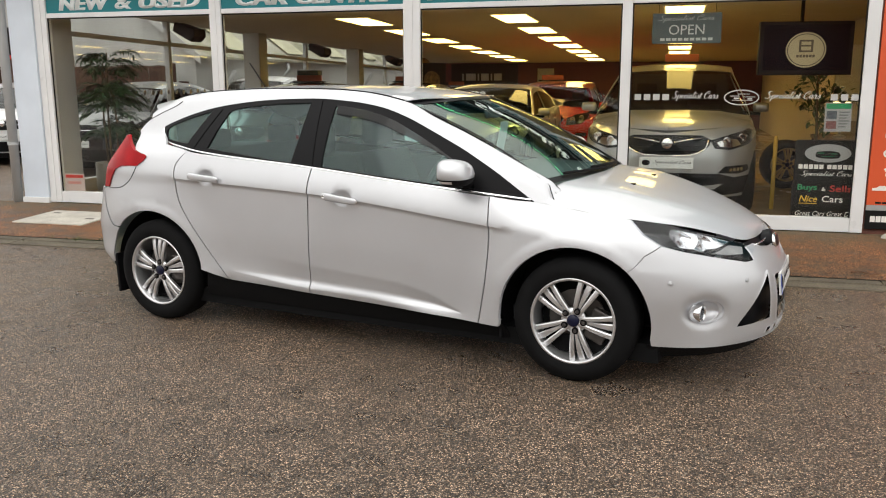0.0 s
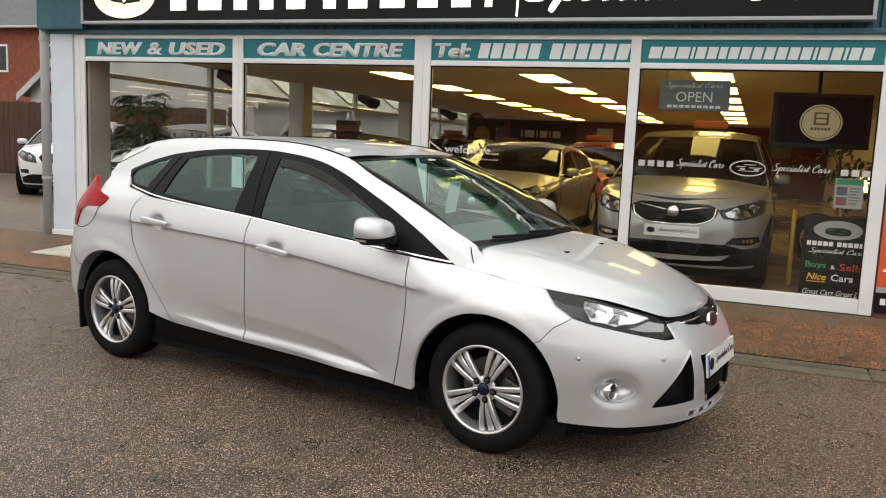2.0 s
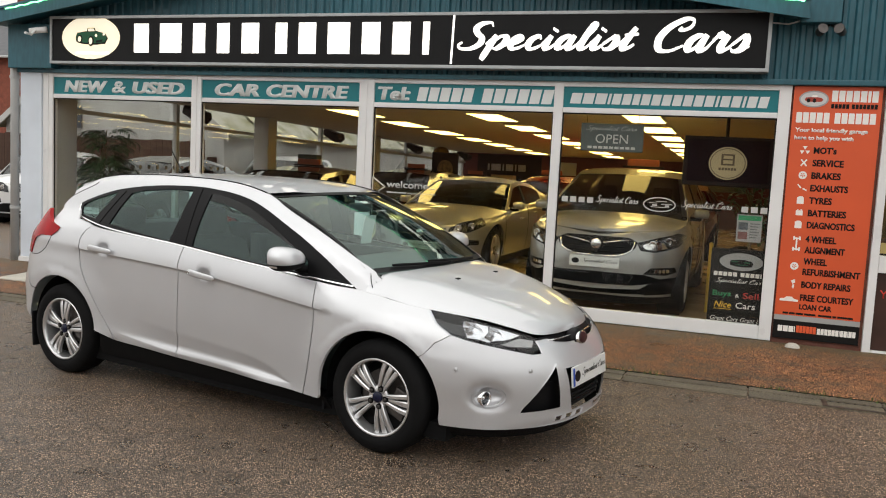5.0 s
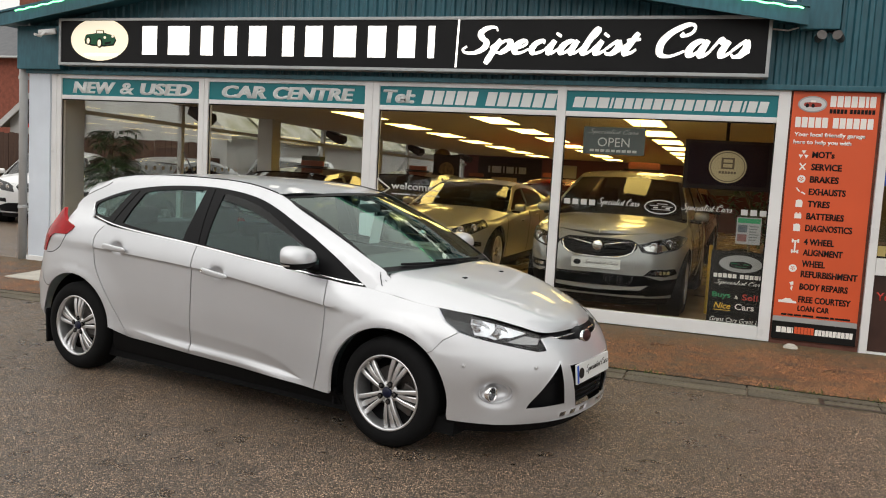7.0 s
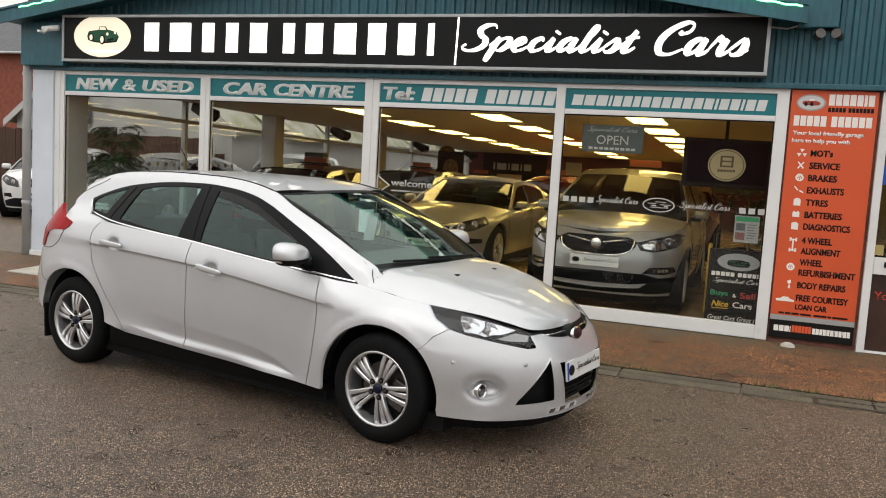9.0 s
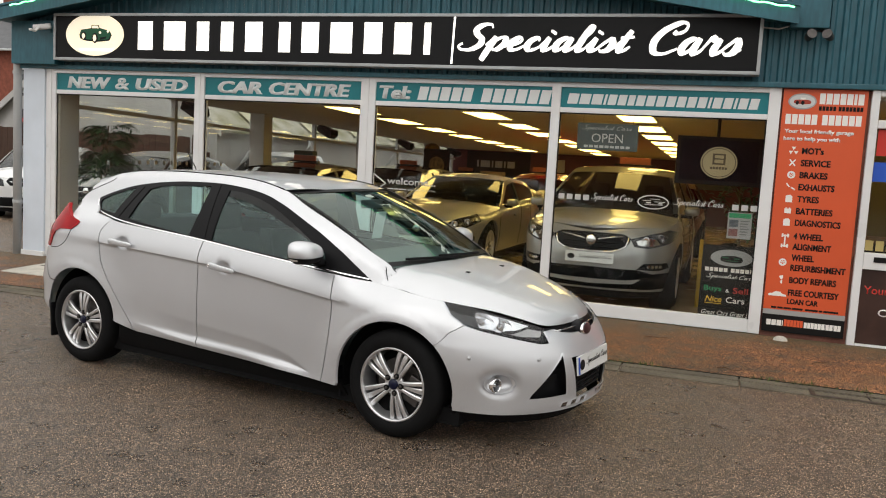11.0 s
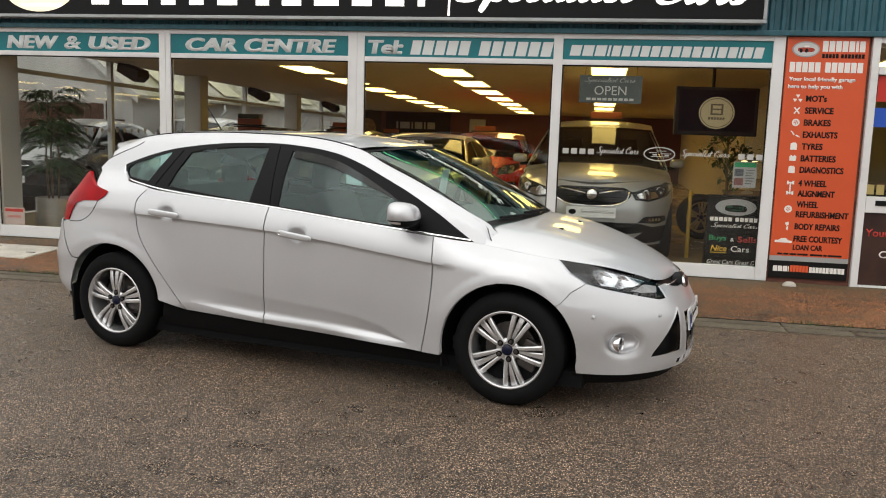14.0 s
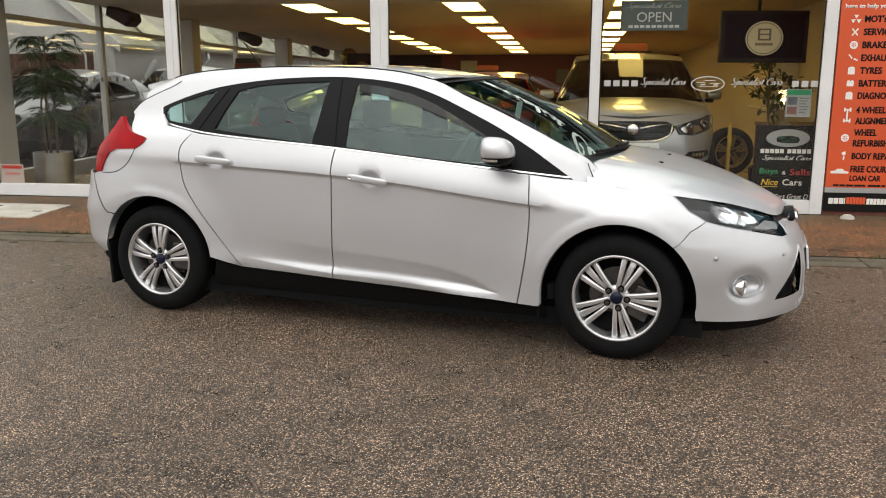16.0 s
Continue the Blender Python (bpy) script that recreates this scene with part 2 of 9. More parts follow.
BLACKPLASTIC = mat("black_plastic", (0.010, 0.010, 0.010), 0.5, spec=0.2, vary=0.2, scale=6)
SHOPGLASS = glass("shop_glass", (0.965, 0.975, 0.965), 0.7)


# ---- mesh helpers ----
def mesh_of(name, bm, material, smooth=False):
    me = bpy.data.meshes.new(name)
    bm.to_mesh(me)
    bm.free()
    for m in material if isinstance(material, (list, tuple)) else [material]:
        me.materials.append(m)
    if smooth:
        me.shade_smooth()
    return me


def thing(name, bm, material, label="", category="", kind="", group="", m=None, smooth=False):
    """A mesh that is a thing of its own."""
    ob = new(name, mesh_of(name, bm, material, smooth))
    if m is not None:
        ob.matrix_world = m
    return tagged(ob, label, category, group, kind)


def holder(name, label="", category="", kind="", group="", m=None):
    """An empty that carries the parts of a thing."""
    ob = new(name)
    ob.empty_display_size = 0.2
    if m is not None:
        ob.matrix_world = m
    return tagged(ob, label, category, group, kind)


def part(name, bm, material, parent, label="", smooth=False, m=None):
    ob = new(name, mesh_of(name, bm, material, smooth))
    ob.parent = parent
    if m is not None:
        ob.matrix_local = m
    return tagged(ob, label)


def box(x0, x1, y0, y1, z0, z1, bev=0.0, bm=None):
    bm = bm or bmesh.new()
    vs = [bm.verts.new((x, y, z)) for x in (x0, x1) for y in (y0, y1) for z in (z0, z1)]
    fs = [(0, 1, 3, 2), (4, 6, 7, 5), (0, 4, 5, 1), (2, 3, 7, 6), (0, 2, 6, 4), (1, 5, 7, 3)]
    made = [bm.faces.new([vs[i] for i in f]) for f in fs]
    if bev:
        bmesh.ops.bevel(bm, geom=list({e for f in made for e in f.edges}), offset=bev, segments=2, affect="EDGES", profile=0.6)
    return bm


def prism(pts, axis, a, b, bm=None, bev=0.0):
    """A flat outline drawn in the plane across axis, from a to b along it."""
    bm = bm or bmesh.new()
    def at(p, h):
        return {"x": (h, p[0], p[1]), "y": (p[0], h, p[1]), "z": (p[0], p[1], h)}[axis]
    lo, hi = [bm.verts.new(at(p, a)) for p in pts], [bm.verts.new(at(p, b)) for p in pts]
    fs = [bm.faces.new(lo), bm.faces.new(hi[::-1])]
    k = len(pts)
    fs += [bm.faces.new((lo[i], hi[i], hi[(i + 1) % k], lo[(i + 1) % k])) for i in range(k)]
    bmesh.ops.recalc_face_normals(bm, faces=fs)
    if bev:
        bmesh.ops.bevel(bm, geom=list({e for f in fs[:2] for e in f.edges}), offset=bev, segments=2, affect="EDGES", profile=0.6)
    return bm


def oval(rx, rz, n=40, cx=0.0, cz=0.0):
    return [(cx + rx * math.cos(2 * math.pi * i / n), cz + rz * math.sin(2 * math.pi * i / n)) for i in range(n)]


def lathe(profile, n=32, bm=None, m=None, cap=False):
    """Turns (radius, height) pairs about z."""
    bm = bm or bmesh.new()
    rings = []
    for r, h in profile:
        rings.append([bm.verts.new((r * math.cos(2 * math.pi * i / n), r * math.sin(2 * math.pi * i / n), h)) for i in range(n)])
    for a, b in zip(rings, rings[1:]):
        for i in range(n):
            bm.faces.new((a[i], a[(i + 1) % n], b[(i + 1) % n], b[i]))
    for ring, flip in ((rings[0], True), (rings[-1], False)) if cap else ():
        if (ring[0].co - ring[n // 2].co).length > 1e-4:
            bm.faces.new(ring[::-1] if flip else ring)
    if m is not None:
        bmesh.ops.transform(bm, matrix=m, verts=[v for ring in rings for v in ring])
    return bm


def tube(path, r, n=8, bm=None, taper=1.0):
    """A round bar along a path."""
    bm = bm or bmesh.new()
    path = [Vector(p) for p in path]
    rings = []
    for i, p in enumerate(path):
        d = (path[min(i + 1, len(path) - 1)] - path[max(i - 1, 0)]).normalized()
        a = d.cross(Vector((0, 0, 1)) if abs(d.z) < 0.9 else Vector((1, 0, 0))).normalized()
        b = d.cross(a)
        rr = r * (1 + (taper - 1) * i / max(1, len(path) - 1))
        rings.append([bm.verts.new(p + rr * (math.cos(2 * math.pi * k / n) * a + math.sin(2 * math.pi * k / n) * b)) for k in range(n)])
    for a, b in zip(rings, rings[1:]):
        for k in range(n):
            bm.faces.new((a[k], a[(k + 1) % n], b[(k + 1) % n], b[k]))
    bm.faces.new(rings[0][::-1])
    bm.faces.new(rings[-1])
    bmesh.ops.recalc_face_normals(bm, faces=bm.faces[:])
    return bm


def letters(name, body, material, parent, x0, x1, z0, z1, y, shear=0.0, weight=0.0, depth=0.004, label="", m=None):
    """Lettering in the plane y, facing -y, that fills x0..x1 and z0..z1."""
    cu = bpy.data.curves.new(name, "FONT")
    cu.body, cu.shear, cu.offset, cu.extrude, cu.resolution_u = body, shear, min(weight, 0.03), 0.0, 3
    cu.space_character = 1.0 + 0.5 * max(0.0, weight - 0.03)
    tmp = bpy.data.objects.new(name, cu)
    scene.collection.objects.link(tmp)
    dg = bpy.context.evaluated_depsgraph_get()
    me = bpy.data.meshes.new_from_object(tmp.evaluated_get(dg))
    bpy.data.objects.remove(tmp)
    bm = bmesh.new()
    bm.from_mesh(me)
    bpy.data.meshes.remove(me)
    lo = [min(v.co[i] for v in bm.verts) for i in (0, 1)]
    hi = [max(v.co[i] for v in bm.verts) for i in (0, 1)]
    for v in bm.verts:
        v.co = Vector((x0 + (v.co.x - lo[0]) / (hi[0] - lo[0]) * (x1 - x0), y, z0 + (v.co.y - lo[1]) / (hi[1] - lo[1]) * (z1 - z0)))
    if depth:
        got = bmesh.ops.extrude_face_region(bm, geom=bm.faces[:])
        bmesh.ops.translate(bm, vec=(0, -depth, 0), verts=[g for g in got["geom"] if isinstance(g, bmesh.types.BMVert)])
    if weight > 0.03:
        # Heavy lettering: the strokes are struck twice, side by side.
        half = (weight - 0.03) * (x1 - x0) / (hi[0] - lo[0])
        twin = bmesh.ops.duplicate(bm, geom=bm.verts[:] + bm.edges[:] + bm.faces[:])
        fresh = {g for g in twin["geom"] if isinstance(g, bmesh.types.BMVert)}
        for v in bm.verts:
            v.co += Vector((half, -0.0006, 0)) if v in fresh else Vector((-half, 0, 0))
    bmesh.ops.recalc_face_normals(bm, faces=bm.faces[:])
    return part(name, bm, material, parent, label, m=m)


def smooth_line(pts, n=8):
    """A rounded open line through its points."""
    out = []
    for i in range(len(pts) - 1):
        p0, p1, p2, p3 = pts[max(0, i - 1)], pts[i], pts[i + 1], pts[min(len(pts) - 1, i + 2)]
        for k in range(n):
            t = k / n
            out.append(tuple(0.5 * (2 * b + (c - a) * t + (2 * a - 5 * b + 4 * c - d) * t * t + (3 * b - a - 3 * c + d) * t ** 3) for a, b, c, d in zip(p0, p1, p2, p3)))
    return out + [pts[-1]]


GLYPH = {}
GLYPH["S"] = 1.28, [[(1.15, 1.72), (0.98, 2.0), (0.62, 1.96), (0.42, 1.6), (0.6, 1.2), (0.92, 0.85), (0.98, 0.4), (0.7, 0.03), (0.25, 0.0), (0.0, 0.25), (0.12, 0.5)]]
GLYPH["C"] = 1.28, [[(0.72, 1.45), (0.9, 1.3), (1.15, 1.5), (1.12, 1.9), (0.8, 2.0), (0.32, 1.5), (0.14, 0.8), (0.35, 0.12), (0.8, 0.0), (1.25, 0.35)]]
GLYPH["p"] = 0.98, [[(0.0, 0.35), (0.26, 1.05)], [(0.27, 1.05), (0.22, 0.2), (0.18, -0.85)], [(0.24, 0.4), (0.48, 0.95), (0.76, 0.9), (0.82, 0.45), (0.6, 0.03), (0.32, 0.1)], [(0.6, 0.06), (0.98, 0.35)]]
GLYPH["e"] = 0.80, [[(0.0, 0.35), (0.36, 0.45), (0.58, 0.75), (0.43, 1.0), (0.2, 0.75), (0.17, 0.33), (0.36, 0.02), (0.62, 0.1), (0.82, 0.35)]]
GLYPH["c"] = 0.76, [[(0.58, 0.72), (0.48, 1.0), (0.22, 0.78), (0.16, 0.35), (0.35, 0.02), (0.6, 0.1), (0.78, 0.35)]]
GLYPH["i"] = 0.56, [[(0.0, 0.35), (0.2, 0.95)], [(0.22, 1.02), (0.19, 0.3), (0.3, 0.02), (0.45, 0.1), (0.58, 0.35)], [(0.26, 1.52), (0.25, 1.34)]]
GLYPH["a"] = 0.98, [[(0.64, 0.85), (0.44, 1.0), (0.2, 0.75), (0.15, 0.33), (0.3, 0.03), (0.5, 0.25), (0.64, 0.85)], [(0.68, 1.02), (0.64, 0.3), (0.74, 0.02), (0.88, 0.1), (1.0, 0.35)]]
GLYPH["l"] = 0.55, [[(0.0, 0.35), (0.34, 1.25), (0.4, 1.8), (0.28, 1.88), (0.2, 1.3), (0.19, 0.3), (0.3, 0.02), (0.45, 0.1), (0.57, 0.35)]]
GLYPH["s"] = 0.68, [[(0.0, 0.35), (0.33, 1.06)], [(0.34, 1.06), (0.5, 0.6), (0.44, 0.12), (0.2, 0.0), (0.06, 0.18)], [(0.4, 0.08), (0.7, 0.35)]]
GLYPH["t"] = 0.62, [[(0.0, 0.35), (0.24, 1.05)], [(0.32, 1.6), (0.22, 0.4), (0.3, 0.02), (0.48, 0.1), (0.64, 0.38)], [(0.02, 1.04), (0.58, 1.12)]]
GLYPH["r"] = 0.84, [[(0.0, 0.35), (0.18, 1.12), (0.28, 0.9), (0.54, 0.96)], [(0.54, 0.98), (0.47, 0.35), (0.57, 0.02), (0.72, 0.1), (0.86, 0.35)]]


def script(name, words, material, parent, x0, x1, z0, z1, y, heavy=1.0, depth=0.004, label="", m=None):
    """Joined brush lettering in the plane y: every stroke is a ribbon, thick where the pen comes down and thin where it goes up."""
    unit = (z1 - z0) / (2.85 if "p" in words else 2.0)
    foot = z0 + (0.85 * unit if "p" in words else 0.0)
    strokes, pen = [], 0.0
    for ch in words:
        if ch == " ":
            pen += 0.55
            continue
        wide, lines = GLYPH[ch]
        strokes += [[(pen + a + 0.32 * b, b) for a, b in line] for line in lines]
        pen += wide
    lo, hi = min(p[0] for q in strokes for p in q) - 0.1, max(p[0] for q in strokes for p in q) + 0.1
    k = (x1 - x0) / (hi - lo)
    bm = bmesh.new()
    for n, line in enumerate(strokes):
        pts = [(x0 + (a - lo) * k, foot + b * unit) for a, b in smooth_line(line, 6)]
        rings, yy = [], y - depth - 0.0002 * (n % 3)
        for i, (a, b) in enumerate(pts):
            (xa, za), (xb, zb) = pts[max(0, i - 1)], pts[min(len(pts) - 1, i + 1)]
            dx, dz = xb - xa, zb - za
            ln = math.hypot(dx, dz) or 1.0
            w = unit * heavy * (0.055 + 0.115 * max(0.0, -dz / ln) + 0.02 * abs(dx / ln)) * (0.55 + 0.45 * min(1.0, 4 * min(i, len(pts) - 1 - i) / len(pts) + 0.3))
            ox, oz = -dz / ln * w, dx / ln * w
            rings.append([bm.verts.new((a + s_ * ox, t_, b + s_ * oz)) for s_, t_ in ((1, yy), (-1, yy), (-1, y), (1, y))])
        for r, q in zip(rings, rings[1:]):
            for i in range(4):
                bm.faces.new((r[i], r[(i + 1) % 4], q[(i + 1) % 4], q[i]))
        bm.faces.new(rings[0])
        bm.faces.new(rings[-1][::-1])
    bmesh.ops.recalc_face_normals(bm, faces=bm.faces[:])
    return part(name, bm, material, parent, label, m=m)


def bars(name, widths, material, parent, x0, x1, z0, z1, y, gap=0.25, depth=0.004, slant=0.0, label=""):
    """Plain bars that stand for writing that is not lettered."""
    total = sum(abs(w) for w in widths) + gap * (len(widths) - 1)
    unit, x, got = (x1 - x0) / total, x0, []
    for w in widths:
        if w > 0:
            k = slant * (z1 - z0)
            got.append(part(name, prism([(x, z0), (x + w * unit, z0), (x + w * unit + k, z1), (x + k, z1)], "y", y - depth, y), material, parent, label))
        x += (abs(w) + gap) * unit
    return got

# ---- ground ----
GLASS_Y = 8.36
bm = bmesh.new()
xs = [-400, -120, -40, -20, -12, -8, -4, 0, 4, 8, 12, 20, 40, 120, 400]
grid = [[bm.verts.new((x, y, 0)) for y in [-400, -100, -30, -12, -6, -2, 0, 2, 4, 6, 10, 30, 100, 400]] for x in xs]
for a, b in zip(grid, grid[1:]):
    for i in range(len(a) - 1):
        bm.faces.new((a[i], b[i], b[i + 1], a[i + 1]))
thing("ground", bm, ASPHALT, "worn brown-grey tarmac with pale stone chippings", "ground", "structure")

# Raised footway of red tarmac before the shop.
bm = bmesh.new()
cols = [(-8.6 + 0.4 * i) for i in range(60)]
rows = [(6.60, 0.004), (6.62, 0.022), (7.0, 0.03), (7.5, 0.045), (8.0, 0.06), (8.32, 0.07)]
grid = [[bm.verts.new((x, y, z + (0.006 * noise.noise((x * 0.9, y * 1.3, 0)) if k > 1 else 0))) for k, (y, z) in enumerate(rows)] for x in cols]
for a, b in zip(grid, grid[1:]):
    for i in range(len(a) - 1):
        bm.faces.new((a[i], b[i], b[i + 1], a[i + 1]))
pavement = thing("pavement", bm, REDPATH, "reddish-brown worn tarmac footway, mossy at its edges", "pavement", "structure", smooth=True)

# Unseen plain terrace across the road, behind the camera, added to darken reflections.
thing("wall_opposite", box(-60, 60, -46, -38, 0.0, 5.8), BRICK, "unseen dark brick frontage added across the road to darken reflections", "wall", "structure")
thing("roof_opposite", prism([(-46.5, 5.8), (-42, 8.4), (-37.5, 5.8)], "x", -60.5, 60.5), SLATE, "slate roof of the unseen frontage added across the road", "roof", "structure")

# ---- shop front ----
BAYS = [(-6.711, -4.672), (-4.539, -2.523), (-2.347, -0.378), (-0.285, 1.723)]
POSTS = [(-6.864, -6.711), (-4.672, -4.539), (-2.523, -2.347), (-0.378, -0.285), (1.723, 1.832)]
Z_SILL0, Z_GLASS0, Z_RAIL0, Z_BAND0, Z_BAND1, Z_HEAD = 0.075, 0.205, 2.152, 2.203, 2.408, 2.47

front = holder("shopfront_frame", "white plastic shopfront frame with slim posts", "window frame", "structure")
for a, b in POSTS:
    bm = box(a, b, GLASS_Y - 0.035, GLASS_Y + 0.05, Z_SILL0, Z_HEAD, 0.006)
    part("post", bm, WHITE, front)
    mid = (a + b) / 2
    if b - a > 0.12:
        part("cover_strip", box(mid - 0.012, mid + 0.012, GLASS_Y - 0.043, GLASS_Y - 0.034, Z_SILL0 + 0.01, Z_HEAD - 0.01, 0.003), WHITE, front)
part("head", box(-6.864, 1.832, GLASS_Y - 0.032, GLASS_Y + 0.05, Z_BAND1, Z_HEAD - 0.004, 0.005), WHITE, front)
for i, (a, b) in enumerate(BAYS):
    w = holder(f"window_{i + 1}", "large fixed shop window with a teal fascia band", "window", "structure")
    part("sill", box(a, b, GLASS_Y - 0.028, GLASS_Y + 0.048, Z_SILL0, Z_GLASS0, 0.006), WHITE, w)
    part("rail", box(a, b, GLASS_Y - 0.028, GLASS_Y + 0.048, Z_RAIL0, Z_BAND0, 0.005), WHITE, w)
    pane = part("pane", box(a, b, GLASS_Y - 0.002, GLASS_Y + 0.004, Z_GLASS0, Z_RAIL0), SHOPGLASS, w, "clear sheet glass")
    pane.visible_shadow = False
    for nm, q in (("gasket", (a, a + 0.012, Z_GLASS0, Z_RAIL0)), ("gasket", (b - 0.012, b, Z_GLASS0, Z_RAIL0)), ("gasket", (a, b, Z_RAIL0 - 0.012, Z_RAIL0))):
        part(nm, box(q[0], q[1], GLASS_Y - 0.012, GLASS_Y - 0.003, q[2], q[3]), BLACKPLASTIC, w)
    fascia = part("fascia_panel", box(a, b, GLASS_Y - 0.012, GLASS_Y + 0.02, Z_BAND0, Z_BAND1), TEALVINYL, w, "teal panel with silver-grey writing")
    fy, z0, z1 = GLASS_Y - 0.0125, 2.228, 2.372
    if i == 0:
        letters("lettering", "NEW", SILVERTXT, fascia, -6.54, -5.90, z0, z1, fy, 0.16, 0.07, 0.0012)
        letters("lettering", "&", SILVERTXT, fascia, -5.83, -5.62, z0, z1, fy, 0.1, 0.03, 0.0012)
        letters("lettering", "USED", SILVERTXT, fascia, -5.52, -4.79, z0, z1, fy, 0.16, 0.07, 0.0012)
    elif i == 1:
        letters("lettering", "CAR", SILVERTXT, fascia, -4.36, -3.78, z0, z1, fy, 0.16, 0.07, 0.0012)
        letters("lettering", "CENTRE", SILVERTXT, fascia, -3.68, -2.665, z0, z1, fy, 0.16, 0.065, 0.0012)
    elif i == 2:
        letters("lettering", "Tel:", SILVERTXT, fascia, -2.305, -1.94, z0, z1, fy, 0.14, 0.065, 0.0012)
        bars("number_bar", [1] * 5 + [-0.6] + [1] * 6, SILVERTXT, fascia, -1.86, -0.41, z0, z1, fy, 0.22, slant=0.2)
    else:
        bars("address_bar", [1.3, 1.3, 1.3, .3, 1, 1, .8, 1, 1, 1, 1, 1, 1, 1, .3, 1, 1, .3, 1, 1], SILVERTXT, fascia, -0.22, 1.625, z0 + 0.015, z1 - 0.025, fy, 0.22, slant=0.2)

# Rendered corner post, base block and downpipe.
corner = holder("corner_post", "pale blue painted corner panel beside the shopfront", "wall panel", "structure")
part("panel", box(-7.20, -6.866, GLASS_Y - 0.06, GLASS_Y + 0.24, 0.13, 2.49, 0.006), POSTPAINT, corner)
part("plinth", box(-7.22, -6.86, GLASS_Y - 0.075, GLASS_Y + 0.24, 0.03, 0.13, 0.006), WHITE, corner)
pipe = holder("downpipe", "grey rainwater downpipe at the building corner", "downpipe")
part("pipe", tube([(-7.30, 8.31, 0.0), (-7.30, 8.31, 2.55), (-7.30, 8.33, 2.75)], 0.052, 16), PIPE, pipe, smooth=True)
for z in (0.75, 2.40):
    part("bracket", lathe([(0.055, -0.02), (0.062, -0.018), (0.062, 0.018), (0.055, 0.02)], 20, m=pose(-7.30, 8.31, z)), PIPE, pipe)

# ---- teal cladding, gable roof edge ----
def ribbed(x0, x1, y, zb, ztop, pitch=0.112, depth=0.022):
    """A sheet with upright trapezoid ribs, cut at the top by ztop(x)."""
    bm, x, prof = bmesh.new(), x0, []
    while x < x1:
        for dx, d in ((0, 0), (0.42, 0), (0.56, 1), (0.86, 1)):
            if x + dx * pitch < x1:
                prof.append((x + dx * pitch, y - d * depth))
        x += pitch
    prof.append((x1, y))
    lo = [bm.verts.new((a, b, zb)) for a, b in prof]
    hi = [bm.verts.new((a, b, ztop(a))) for a, b in prof]
    for i in range(len(prof) - 1):
        bm.faces.new((lo[i], lo[i + 1], hi[i + 1], hi[i]))
    return bm


EAVE_L, EAVE_R, EAVE_Z, SLOPE = -7.32, 1.88, 3.06, 0.165
APEX = (EAVE_L + EAVE_R) / 2
gable = lambda x: EAVE_Z + SLOPE * (min(x, 2 * APEX - x) - EAVE_L)
thing("wall_gable", ribbed(-7.24, 1.84, GLASS_Y - 0.0, 2.50, gable), CLAD, "teal ribbed steel cladding under a shallow gable", "cladding", "structure")
thing("wall_gable_right", ribbed(1.80, 7.6, GLASS_Y - 0.012, 2.455, lambda x: 5.2), CLAD, "teal ribbed steel cladding on the taller unit next door", "cladding", "structure")
thing("trim_drip", box(-7.24, 7.6, GLASS_Y - 0.075, GLASS_Y + 0.03, 2.455, 2.505, 0.008), CLAD, "folded teal drip flashing under the cladding", "flashing", "structure")
thing("wall_soffit", box(-6.864, 1.832, GLASS_Y + 0.02, GLASS_Y + 0.2, 2.42, 2.6), CLAD, "dark closing board behind the fascia", "wall", "structure")

verge = holder("roof_verge", "teal folded roof edge with a green rope light", "roof edge", "structure")
for sgn, xa, xb in ((1, EAVE_L - 0.12, APEX), (-1, EAVE_R + 0.02, APEX)):
    za, zb_ = gable(xa), gable(xb)
    part("barge_board", prism([(xa, za - 0.06), (xb, zb_ - 0.06), (xb, zb_ + 0.09), (xa, za + 0.09)], "y", 7.98, 8.01), CLAD, verge)
    part("roof_sheet", prism([(xa, za + 0.095), (xb, zb_ + 0.095), (xb, zb_ + 0.12), (xa, za + 0.12)], "y", 7.96, 27.9), CLAD, verge)
    part("soffit_board", prism([(xa, za - 0.02), (xb, zb_ - 0.02), (xb, zb_ - 0.005), (xa, za - 0.005)], "y", 8.01, 8.36), CLAD, verge)
    start = 0.35 if sgn > 0 else 0.05
    pts = [(xa + (xb - xa) * (start / abs(xb - xa) + (1 - start / abs(xb - xa)) * k / 90), 7.965) for k in range(91)]
    part("rope_light", tube([(x, y, gable(x) + 0.075 + 0.006 * math.sin(k * 1.7)) for k, (x, y) in enumerate(pts)], 0.009, 6), LED, verge, "lit green rope light")
part("corner_box", box(-7.30, -6.62, 8.20, 8.345, 2.50, 3.03, 0.01), CLAD, verge)
part("corner_box", box(1.84, 2.18, 8.22, 8.345, 3.0, 3.55, 0.01), CLAD, verge)
part("gutter_end", tube([(1.62, 8.10, 3.22), (1.62, 8.10, 3.38)], 0.06, 14), PIPE, verge, smooth=True)

# ---- lit name board ----
board = holder("sign_board", "long black illuminated name board in a grey metal frame", "sign")
SX0, SX1, SZ0, SZ1, SY = -6.60, 1.61, 2.553, 3.115, 8.155
part("box", box(SX0 + 0.02, SX1 - 0.02, SY + 0.012, 8.36, SZ0 + 0.02, SZ1 - 0.02), BLACKSIGN, board, "flat black sign face")
for q in ((SX0, SX1, SZ0, SZ0 + 0.032), (SX0, SX1, SZ1 - 0.032, SZ1), (SX0, SX0 + 0.032, SZ0 + 0.033, SZ1 - 0.033), (SX1 - 0.032, SX1, SZ0 + 0.033, SZ1 - 0.033)):
    part("frame_bar", box(q[0], q[1], SY, 8.35, q[2], q[3], 0.004), SIGNTRIM, board)
fy = SY + 0.011
